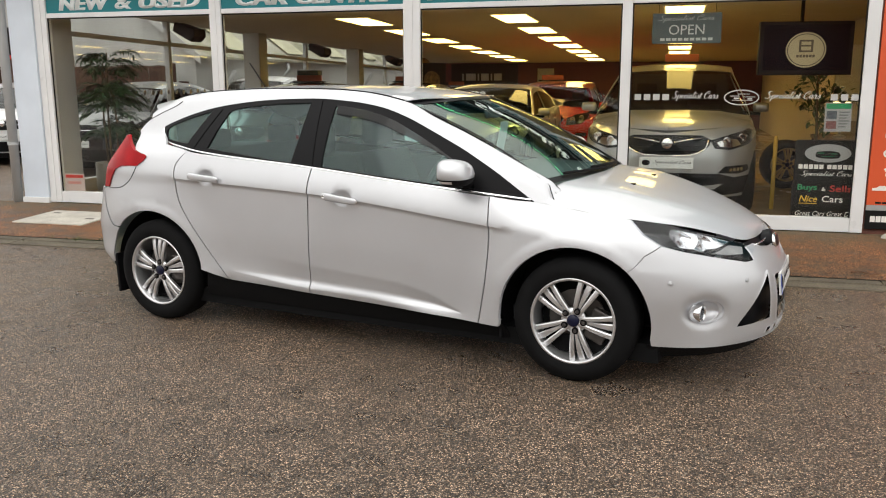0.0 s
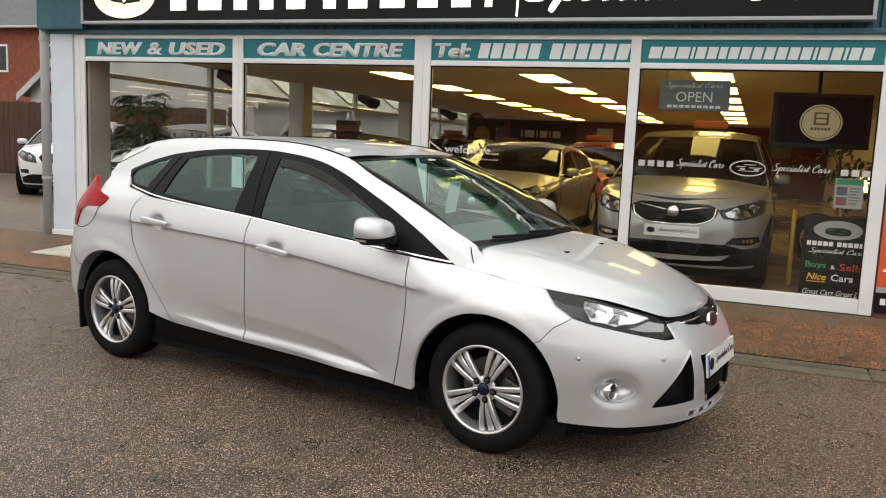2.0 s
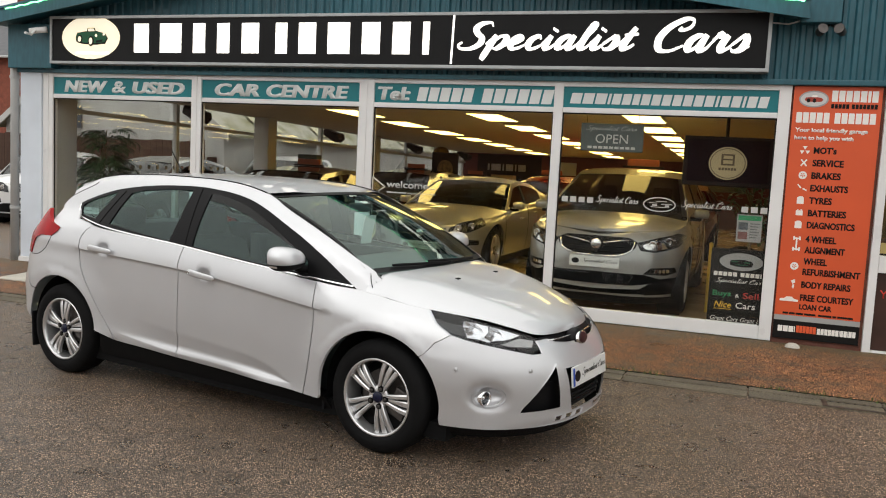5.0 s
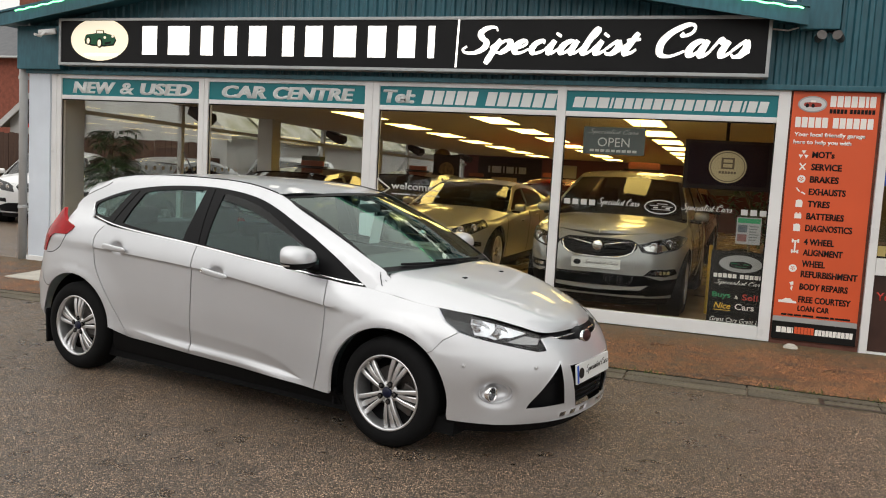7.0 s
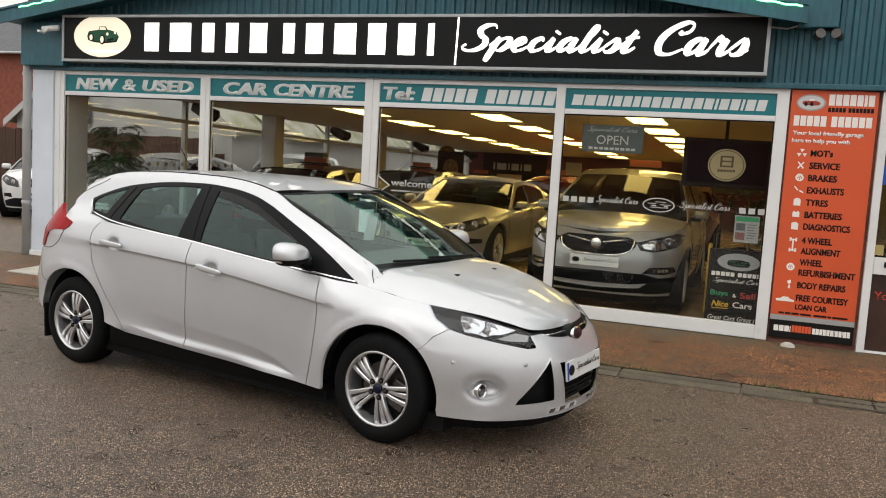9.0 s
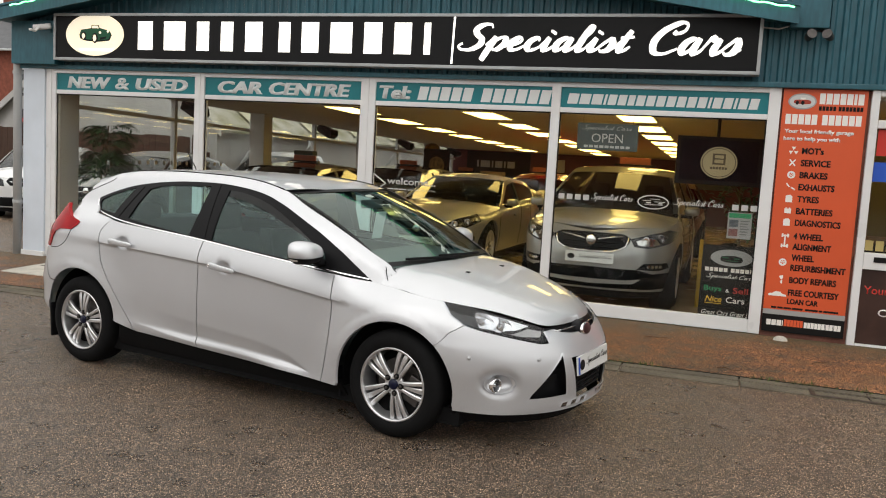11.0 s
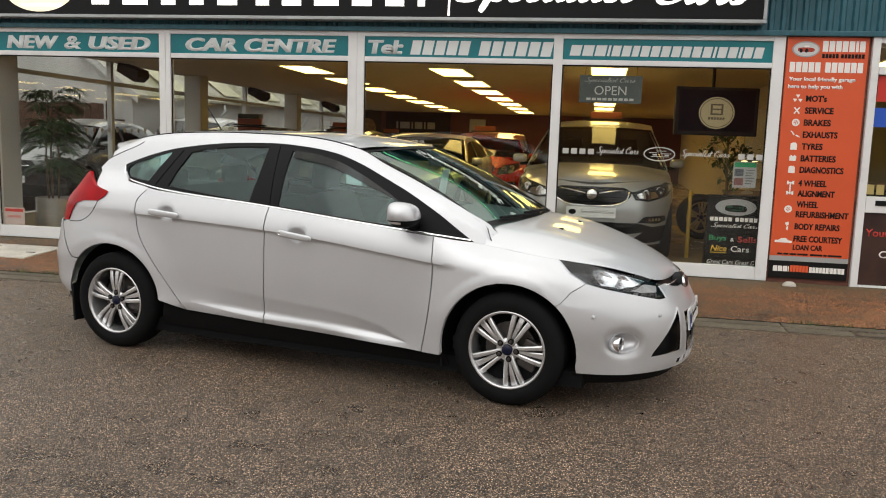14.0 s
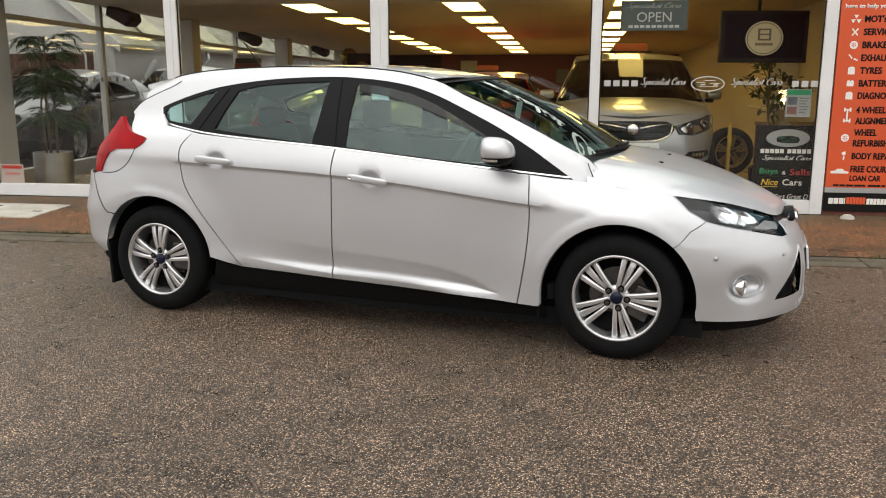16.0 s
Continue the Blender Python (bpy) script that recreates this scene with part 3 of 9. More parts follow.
part("oval", prism(oval(0.425, 0.252, 48, -5.99, 2.862), "y", fy - 0.004, fy), LITCREAM, board, "glowing cream oval")
CARGREEN = mat("green_print_car", (0.0, 0.09, 0.035), 0.5)
car_pts = [(-0.19, -0.01), (-0.17, 0.05), (-0.08, 0.065), (-0.04, 0.07), (0.05, 0.075), (0.17, 0.04), (0.20, -0.02), (0.17, -0.085), (0.05, -0.10), (-0.1, -0.09), (-0.18, -0.06)]
ex, ez = -5.98, 2.875
emblem = part("emblem", prism([(ex + 1.15 * x, ez + 0.80 * z) for x, z in car_pts], "y", fy - 0.008, fy - 0.0042), CARGREEN, board, "plain green car emblem")
part("outline", prism([(ex + 1.22 * x, ez - 0.004 + 0.95 * z) for x, z in car_pts], "y", fy - 0.0055, fy - 0.0043), BANNERBLACK, emblem)
part("windscreen", prism([(ex - 0.06, ez + 0.055), (ex - 0.05, ez + 0.10), (ex + 0.05, ez + 0.10), (ex + 0.07, ez + 0.055)], "y", fy - 0.0075, fy - 0.0043), BANNERBLACK, emblem)
part("windscreen_light", prism([(ex - 0.045, ez + 0.06), (ex - 0.04, ez + 0.092), (ex + 0.04, ez + 0.092), (ex + 0.055, ez + 0.06)], "y", fy - 0.0085, fy - 0.0077), LITCREAM, emblem)
for dx, dz, rx, rz in ((-0.165, -0.03, 0.038, 0.05), (0.0, -0.055, 0.042, 0.06)):
    part("wheel", prism(oval(rx, rz, 20, ex + dx, ez + dz), "y", fy - 0.010, fy - 0.0082), BANNERBLACK, emblem)
    part("wheel_light", prism(oval(rx * 0.6, rz * 0.68, 18, ex + dx - 0.004, ez + dz), "y", fy - 0.011, fy - 0.0102), LITCREAM, emblem)
for dx, dz, r in ((0.075, 0.01, 0.018), (0.19, 0.025, 0.016)):
    part("lamp", prism(oval(r, r, 14, ex + dx, ez + dz), "y", fy - 0.0095, fy - 0.0082), LITCREAM, emblem)
part("bonnet_scoop", prism([(ex + 0.07, ez - 0.05), (ex + 0.17, ez - 0.035), (ex + 0.16, ez - 0.06), (ex + 0.08, ez - 0.075)], "y", fy - 0.0095, fy - 0.0082), BANNERBLACK, emblem)
bars("motto_bar", [1.2, -.2, 1, 1, 1, 1, -.2, 1, 1, 1, -.2, 1, 1, 1, 1], mat("pale_print", (0.9, 0.9, 0.85), 0.5, emit=(1, 1, 0.95), power=0.9), board, -6.2, -5.72, 2.665, 2.695, fy - 0.0042, 0.3)
for x0, x1, n in ((-5.36, -3.69, 5), (-3.48, -1.68, 6)):
    bars("name_bar", [0.7, 1.0, 0.55, 0.55, 0.75] if n == 5 else [0.55, 0.8, 1.0, 0.8, 0.75, 0.28], LITWHITE, board, x0, x1, 2.69, 3.02, fy, 0.55, 0.006, label="lit white bars")
part("divider", prism([(-1.445, 2.60), (-1.425, 2.60), (-1.412, 3.085), (-1.432, 3.085)], "y", fy - 0.005, fy), LITWHITE, board)
script("lettering", "Specialist", LITWHITE, board, -1.39, 0.455, 2.64, 3.005, fy, 1.5, 0.006, "lit white brush script letters")
script("lettering", "Cars", LITWHITE, board, 0.60, 1.45, 2.735, 3.03, fy, 1.35, 0.006, "lit white brush script letters")

# ---- orange list board ----
ban = holder("orange_board", "tall orange garage service board on the wall", "sign")
OX0, OX1, OZ0, OZ1, OY = 1.85, 2.583, 0.115, 2.45, 8.335
part("backing", box(OX0, OX1, OY, OY + 0.02, 0.335, OZ1), ORANGE, ban)
part("foot_panel", box(OX0, OX1, OY - 0.001, OY + 0.02, OZ0, 0.285), BANNERBLACK, ban, "black strip")
part("grey_strip", box(OX0, OX1, OY, OY + 0.02, 0.286, 0.334), BANNERGREY, ban)
bars("address_bar", [1, 1, 1, .2], BANNERWHITE, ban, 1.89, 2.04, 0.18, 0.235, OY - 0.0012, 0.15, 0.002)
bars("address_bar", [1] * 6, mat("orange_print", (0.7, 0.1, 0.03), 0.5), ban, 2.05, 2.22, 0.18, 0.245, OY - 0.0012, 0.15, 0.002)
bars("address_bar", [1] * 6 + [.2, 1, 1, .2, 1, 1], BANNERWHITE, ban, 2.23, 2.555, 0.18, 0.235, OY - 0.0012, 0.15, 0.002)
em = part("emblem", prism(oval(0.125, 0.075, 36, 2.02, 2.335), "y", OY - 0.003, OY - 0.0005), BANNERGREY, ban, "grey oval badge")
part("emblem_ring", prism(oval(0.112, 0.063, 36, 2.02, 2.335), "y", OY - 0.0045, OY - 0.0032), mat("pale_grey_print", (0.6, 0.6, 0.6), 0.5), em)
part("emblem_car", prism([(2.02 + 0.40 * x, 2.335 + 0.26 * z) for x, z in car_pts], "y", OY - 0.006, OY - 0.0047), mat("maroon_print", (0.36, 0.04, 0.02), 0.5), em)
for dx in (-0.045, 0.005):
    part("emblem_wheel", prism(oval(0.015, 0.019, 14, 2.02 + dx, 2.322), "y", OY - 0.0072, OY - 0.0062), BANNERBLACK, em)
part("emblem_screen", prism([(2.0, 2.352), (2.004, 2.37), (2.045, 2.37), (2.05, 2.352)], "y", OY - 0.0072, OY - 0.0062), BANNERWHITE, em)
bars("name_bar", [1] * 5 + [.5, 1], BANNERWHITE, ban, 2.17, 2.55, 2.315, 2.415, OY - 0.0005, 0.2, 0.002)
bars("name_bar", [1] * 5 + [-.4] + [1] * 7, BANNERBLACK, ban, 2.17, 2.55, 2.255, 2.295, OY - 0.0005, 0.25, 0.002)
bars("number_bar", [1] * 5 + [-.5] + [1] * 6, BANNERWHITE, ban, 1.885, 2.545, 2.12, 2.215, OY - 0.0005, 0.2, 0.002)
letters("lettering", "Your local friendly garage", BANNERWHITE, ban, 1.885, 2.49, 2.025, 2.075, OY - 0.0005, 0, 0.045, 0.001)
letters("lettering", "here to help you with", BANNERWHITE, ban, 1.885, 2.38, 1.955, 2.005, OY - 0.0005, 0, 0.045, 0.001)
lines = [("MOT's", 1.872, 0.19), ("SERVICE", 1.757, 0.26), ("BRAKES", 1.642, 0.245), ("EXHAUSTS", 1.527, 0.315), ("TYRES", 1.413, 0.19), ("BATTERIES", 1.298, 0.32),
         ("DIAGNOSTICS", 1.187, 0.40), ("4 WHEEL", 1.057, 0.26), ("ALIGNMENT", 0.957, 0.34), ("WHEEL", 0.850, 0.20), ("REFURBISHMENT", 0.752, 0.485), ("BODY REPAIRS", 0.632, 0.415), ("FREE COURTESY", 0.510, 0.45)]
for txt, z, w in lines:
    letters("lettering", txt, BANNERBLACK, ban, 2.06, 2.06 + w, z - 0.03, z + 0.032, OY - 0.0005, 0, 0.045, 0.001)
letters("lettering", "LOAN CAR", BANNERBLACK, ban, 2.06, 2.335, 0.398, 0.452, OY - 0.0005, 0, 0.045, 0.001)
bars("small_print_bar", [3, 3, 4, 6, -.3, 7, 2, 8], BANNERBLACK, ban, 1.92, 2.52, 0.347, 0.365, OY - 0.0005, 0.5, 0.001)
for k, z in enumerate((1.872, 1.757, 1.642, 1.527, 1.413, 1.298, 1.187, 1.007, 0.80, 0.632, 0.485)):
    f0, f1 = OY - 0.0025, OY - 0.0008
    tile = lambda *pts: prism([(1.985 + x, z + h) for x, h in pts], "y", f0, f1)
    block = lambda x0, x1, h0, h1, lift=0.0: box(1.985 + x0, 1.985 + x1, f0 - lift, f1, z + h0, z + h1)
    if k in (2, 8):
        first = lathe([(0.02, 0), (0.02, 0.002), (0.036, 0.002), (0.036, 0)], 20, m=pose(1.985, f1, z, 90, 0, 0))
        rest = []
        for j in range(5):
            bm = box(-0.004, 0.004, -0.0026, -0.0008, 0.005, 0.034)
            bmesh.ops.transform(bm, matrix=Matrix.Translation((1.985, OY, z)) @ Matrix.Rotation(j * 2 * math.pi / 5, 4, "Y"), verts=bm.verts)
            rest.append(bm)
    elif k == 7:
        first = block(-0.007, 0.007, -0.06, 0.06)
        rest = [block(dx, dx + 0.016, dz, dz + 0.035) for dx in (-0.032, 0.018) for dz in (-0.065, 0.035)] + [block(-0.03, 0.03, h, h + 0.013, 0.0002) for h in (0.045, -0.055)]
    elif k == 10:
        first, rest = tile((-0.1, -0.018), (-0.1, 0.004), (-0.065, 0.008), (-0.04, 0.026), (0.005, 0.026), (0.025, 0.006), (0.06, 0), (0.06, -0.018)), []
    elif k == 0:
        first, *rest = [tile((dx, dz - 0.02), (dx + 0.02, dz + 0.014), (dx - 0.02, dz + 0.014)) for dx, dz in ((0, 0.022), (-0.024, -0.018), (0.024, -0.018))]
    elif k == 1:
        first, *rest = [prism([(1.985 - q * 0.03, z - 0.026), (1.985 - q * 0.02, z - 0.034), (1.985 + q * 0.03, z + 0.026), (1.985 + q * 0.02, z + 0.034)], "y", f0 - 0.0003 * q, f1) for q in (-1, 1)]
    elif k == 3:
        first, rest = tile((-0.04, 0.03), (-0.03, 0.035), (0, 0), (-0.01, -0.008)), [tile((0.005, -0.012), (0.045, -0.03), (0.045, -0.018), (0.015, 0))]
    elif k == 5:
        first, rest = block(-0.03, 0.03, -0.026, 0.02), [block(x, x + 0.014, 0.021, 0.03) for x in (-0.022, 0.008)]
    elif k == 9:
        first, rest = tile((-0.02, 0.03), (0.015, 0.045), (0.02, 0.015), (0, 0)), [tile((0, -0.005), (0.015, -0.002), (0.01, -0.045), (-0.005, -0.03))]
    else:
        first, rest = tile((-0.03, -0.034), (-0.03, 0.026), (-0.01, 0.036), (0.015, 0.036), (0.03, 0.02), (0.03, -0.034)), []
    icon = part("icon", first, BANNERWHITE, ban)
    for bm in rest:
        part("icon_piece", bm, BANNERWHITE, icon)
thing("wall_pier", box(1.834, 2.61, OY + 0.022, 8.6, 0.0, 2.46), BRICK, "dark brick pier behind the orange board", "wall", "structure")

# ---- door of the unit next door ----
nd = holder("door_1", "white glazed door of the neighbouring unit with a poster panel", "door", "structure")
for q in ((2.612, 2.682, 0.03, 2.455), (3.72, 3.79, 0.03, 2.455)):
    part("jamb", box(q[0], q[1], GLASS_Y - 0.05, GLASS_Y + 0.05, q[2], q[3], 0.006), WHITE, nd)
for z0, z1 in ((0.03, 0.085), (0.80, 0.955), (2.11, 2.185), (2.40, 2.455)):
    part("rail", box(2.684, 3.718, GLASS_Y - 0.045, GLASS_Y + 0.045, z0, z1, 0.006), WHITE, nd)
for z0, z1 in ((0.957, 2.108), (2.187, 2.398)):
    pane = part("pane", box(2.684, 3.718, GLASS_Y - 0.002, GLASS_Y + 0.004, z0, z1), SHOPGLASS, nd)
    pane.visible_shadow = False
kick = part("poster_panel", box(2.684, 3.718, GLASS_Y - 0.004, GLASS_Y + 0.01, 0.087, 0.798), mat("dark_poster", (0.05, 0.022, 0.016), 0.4, vary=0.5, scale=4), nd, "dark coffee poster")
letters("lettering", "Your Local Trus", REDPRINT, kick, 2.72, 3.40, 0.565, 0.64, GLASS_Y - 0.0045, 0, 0.01, 0.001)
letters("lettering", "Customer", BANNERWHITE, kick, 2.86, 3.35, 0.36, 0.43, GLASS_Y - 0.0045, 0, 0.01, 0.001)
for j in range(4):
    star = [(0.055 * (1 if i % 2 == 0 else 0.42) * math.sin(i * math.pi / 5), 0.055 * (1 if i % 2 == 0 else 0.42) * math.cos(i * math.pi / 5)) for i in range(10)]
    part("star", prism([(2.97 + 0.115 * j + x, 0.495 + z) for x, z in star], "y", GLASS_Y - 0.0055, GLASS_Y - 0.0042), BANNERWHITE, kick)
part("cup", prism([(3.0, 0.30), (3.35, 0.30), (3.33, 0.2), (3.26, 0.11), (3.1, 0.11), (3.03, 0.2)], "y", GLASS_Y - 0.006, GLASS_Y - 0.0042), BANNERWHITE, kick)
part("coffee", prism(oval(0.17, 0.022, 24, 3.175, 0.30), "y", GLASS_Y - 0.0075, GLASS_Y - 0.0062), mat("coffee_print", (0.4, 0.22, 0.1), 0.5), kick)
part("badge", prism(oval(0.11, 0.055, 28, 3.03, 0.735), "y", GLASS_Y - 0.0055, GLASS_Y - 0.0042), BANNERGREY, kick)
part("name_plate", box(2.96, 3.30, GLASS_Y - 0.052, GLASS_Y - 0.046, 0.835, 0.935), WHITE, nd)
part("letter_bars", box(2.77, 2.93, GLASS_Y - 0.052, GLASS_Y - 0.046, 0.87, 0.92), BANNERBLACK, nd)
for nm, q, mm in (("sticker", (2.70, 2.84, 1.86, 2.10), REDPRINT), ("sticker", (2.69, 2.83, 1.62, 1.80), BLUEPRINT)):
    part(nm, box(q[0], q[1], GLASS_Y - 0.0045, GLASS_Y - 0.003, q[2], q[3]), mm, nd)
bars("name_bar", [1] * 3 + [-.5] + [1] * 4, mat("gold_print", (0.42, 0.33, 0.12), 0.4), nd, 2.69, 3.35, 0.975, 1.07, GLASS_Y - 0.003, 0.3, 0.001)
thing("wall_next_door", box(3.792, 7.6, GLASS_Y - 0.02, GLASS_Y + 0.2, 0.0, 2.455), BRICK, "dark brick wall of the neighbouring unit", "wall", "structure")

# ---- showroom shell ----
FLOOR_Z, CEIL_Z, BACK_Y, LEFT_X, RIGHT_X = 0.07, 2.37, 26.2, -7.05, 2.55
# The ceiling falls gently towards the back.
ceil_z = lambda y: CEIL_Z - 0.022 * (y - 8.42)
thing("floor", box(LEFT_X, RIGHT_X + 1.6, 8.41, BACK_Y, -0.05, FLOOR_Z), FLOORTILE, "glossy buff tiled showroom floor", "floor", "structure")
thing("ceiling", prism([(8.42, ceil_z(8.42)), (BACK_Y, ceil_z(BACK_Y)), (BACK_Y, ceil_z(BACK_Y) + 0.08), (8.42, ceil_z(8.42) + 0.08)], "x", LEFT_X - 0.1, RIGHT_X + 1.6), CEILING, "cream suspended showroom ceiling", "ceiling", "structure")
thing("wall_back", box(LEFT_X - 0.1, RIGHT_X + 1.6, BACK_Y, BACK_Y + 0.2, 0, CEIL_Z + 0.1), REDWALL, "dark red back wall of the showroom", "wall", "structure")
thing("wall_right", box(RIGHT_X, RIGHT_X + 0.12, 8.62, BACK_Y, 0, CEIL_Z), ROOMWALL, "cream side wall of the showroom", "wall", "structure")
thing("wall_office_back", box(RIGHT_X + 0.12, 4.3, 11.0, 11.15, 0, CEIL_Z), OLIVEWALL, "olive wall of the small office next door", "wall", "structure")
thing("wall_office_side", box(4.15, 4.3, 8.6, 11.0, 0, CEIL_Z), OLIVEWALL, "olive side wall of the small office", "wall", "structure")
thing("wall_pillar_left", box(LEFT_X - 0.05, -6.72, 8.42, 8.75, 0, CEIL_Z), GREYWALL, "grey corner pier inside the window", "wall", "structure")
# Side glazing onto the yard.
side = holder("window_5", "long side glazing with slim aluminium bars", "window", "structure")
part("dwarf_wall", box(LEFT_X - 0.06, LEFT_X + 0.06, 8.76, BACK_Y - 0.01, 0, 0.25), GREYWALL, side)
for y in [8.79 + 2.45 * i for i in range(8)]:
    part("mullion", box(LEFT_X - 0.04, LEFT_X + 0.04, y - 0.035, y + 0.035, 0.252, ceil_z(y) - 0.006, 0.005), ALU, side)
part("transom", prism([(8.76, ceil_z(8.76) - 0.35), (BACK_Y - 0.01, ceil_z(BACK_Y) - 0.35), (BACK_Y - 0.01, ceil_z(BACK_Y) - 0.295), (8.76, ceil_z(8.76) - 0.295)], "x", LEFT_X - 0.035, LEFT_X + 0.035), ALU, side)
pane = part("pane", prism([(8.76, 0.252), (BACK_Y - 0.01, 0.252), (BACK_Y - 0.01, ceil_z(BACK_Y) - 0.004), (8.76, ceil_z(8.76) - 0.004)], "x", LEFT_X - 0.004, LEFT_X + 0.002), SHOPGLASS, side)
pane.visible_shadow = False
for k in range(34):
    part("safety_dot", prism([(9.0 + 0.2 * k + 0.035 * math.cos(t), 1.30 + 0.035 * math.sin(t)) for t in np.linspace(0, 2 * math.pi, 12, endpoint=False)], "x", LEFT_X + 0.003, LEFT_X + 0.005), BANNERGREY, side)
for y in (13.6, 18.4, 23.2):
    thing("column", box(-7.0, -6.70, y - 0.15, y + 0.15, FLOOR_Z, ceil_z(y + 0.15) - 0.002, 0.01), GREYWALL, "square grey painted column against the side glazing", "column", "structure")

# Ceiling light panels, in three lanes.
lp = holder("ceiling_light", "warm fluorescent ceiling light panel", "ceiling light", group="showroom ceiling lights")
part("frame", box(-0.25, 0.25, -0.59, 0.59, -0.012, 0.0, 0.003), WHITE, lp)
part("diffuser", box(-0.225, 0.225, -0.56, 0.56, -0.018, -0.0125), PANEL, lp, "glowing warm diffuser")
spots = [(x, 9.8 + 2.05 * k) for x in (-4.2, -2.02) for k in range(8) if x > -4 or k > 0] + [(0.2, 9.35 + 1.95 * k) for k in range(8)]
lp.matrix_world = pose(*spots[0], ceil_z(spots[0][1]) - 0.002, -1.26)
for x, y in spots[1:] + [(3.3, 9.6)]:
    copy_thing(lp, pose(x, y, ceil_z(y) - 0.002, -1.26))

# ---- the silver hatchback ----
from mathutils.geometry import delaunay_2d_cdt

PAINT = mat("silver_metallic_paint", (0.60, 0.607, 0.632), 0.42, metal=0.62, coat=0.8, vary=0.03, scale=3.0, fine=0.09, fine_scale=1400)
PIANO = mat("gloss_black_trim", (0.006, 0.006, 0.007), 0.4, spec=0.12)
SEAMDARK = mat("near_black_matt", (0.007, 0.007, 0.0075), 0.8, spec=0.1)
TRIMBLACK = mat("grained_black_plastic", (0.008, 0.008, 0.009), 0.7, spec=0.12, bump=0.3, bump_scale=400)
CHROME = mat("chrome", (0.86, 0.86, 0.87), 0.08, metal=1.0)
SATIN = mat("satin_chrome", (0.72, 0.72, 0.73), 0.22, metal=1.0)
ALLOY = mat("silver_alloy", (0.66, 0.66, 0.67), 0.28, metal=0.8, coat=0.5, vary=0.04, scale=20)
RUBBER = mat("tyre_rubber", (0.006, 0.006, 0.0065), 0.8, spec=0.15, vary=0.25, scale=14, bump=0.25, bump_scale=220)
BRAKE = mat("brake_steel", (0.11, 0.10, 0.095), 0.5, metal=0.8, vary=0.3, scale=20)
CARGLASS = glass("tinted_car_glass", (0.66, 0.86, 0.84), (0.70, 0.84, 0.82), 1.78)
SCREENGLASS = glass("windscreen_glass", (0.68, 0.84, 0.80), (0.84, 0.96, 0.92), 1.75)
LENS = glass("clear_lens", (0.88, 0.90, 0.92), 0.9)
REDLENS = mat("red_lamp_lens", (0.36, 0.003, 0.007), 0.12, spec=0.12, vary=0.25, scale=9)
REFLECTOR = mat("lamp_reflector", (0.78, 0.78, 0.79), 0.10, metal=1.0)
FOGDARK = mat("fog_lamp_bowl", (0.10, 0.10, 0.105), 0.25, metal=0.7)
INDICATOR = mat("grey_indicator", (0.36, 0.35, 0.34), 0.3, metal=0.5)
LAMPBLACK = mat("lamp_bezel_black", (0.015, 0.015, 0.017), 0.25)
CABIN = mat("dark_cabin_cloth", (0.055, 0.058, 0.062), 0.85, vary=0.3, scale=12, fine=0.3, fine_scale=300)
CABINPLASTIC = mat("cabin_plastic", (0.075, 0.080, 0.082), 0.55, vary=0.15, scale=6)
PALECLOTH = mat("pale_headlining", (0.22, 0.225, 0.22), 0.9)
PLATEWHITE = mat("plate_white", (0.72, 0.73, 0.72), 0.35)
EMBLEMBLUE = mat("dark_blue_badge", (0.006, 0.008, 0.028), 0.3, spec=0.3)


def hermite(pts):
    """A smooth monotone curve through (x, y) pairs."""
    xs, ys = [p[0] for p in pts], [p[1] for p in pts]
    d = [(ys[i + 1] - ys[i]) / (xs[i + 1] - xs[i]) for i in range(len(xs) - 1)]
    t = [d[0]] + [0.0 if d[i - 1] * d[i] <= 0 else 2 * d[i - 1] * d[i] / (d[i - 1] + d[i]) for i in range(1, len(d))] + [d[-1]]
    def f(x):
        if x <= xs[0]:
            return ys[0] + t[0] * (x - xs[0])
        if x >= xs[-1]:
            return ys[-1] + t[-1] * (x - xs[-1])
        i = max(k for k in range(len(d)) if xs[k] <= x)
        h = xs[i + 1] - xs[i]
        s = (x - xs[i]) / h
        return (ys[i] * (1 + 2 * s) * (1 - s) ** 2 + h * t[i] * s * (1 - s) ** 2 + ys[i + 1] * s * s * (3 - 2 * s) + h * t[i + 1] * s * s * (s - 1))
    return f


def step(a, b, x):
    s = min(1.0, max(0.0, (x - a) / (b - a)))
    return s * s * (3 - 2 * s)


def inside(p, poly):
    x, y, odd = p[0], p[1], False
    for i in range(len(poly)):
        (x1, y1), (x2, y2) = poly[i], poly[i - 1]
        if (y1 > y) != (y2 > y) and x < (x2 - x1) * (y - y1) / (y2 - y1) + x1:
            odd = not odd
    return odd


def densify(pts, gap, closed=True):
    out, n = [], len(pts)
    for i in range(n if closed else n - 1):
        a, b = pts[i], pts[(i + 1) % n]
        k = max(1, int(math.hypot(b[0] - a[0], b[1] - a[1]) / gap))
        out += [(a[0] + (b[0] - a[0]) * j / k, a[1] + (b[1] - a[1]) * j / k) for j in range(k)]
    return out if closed else out + [pts[-1]]


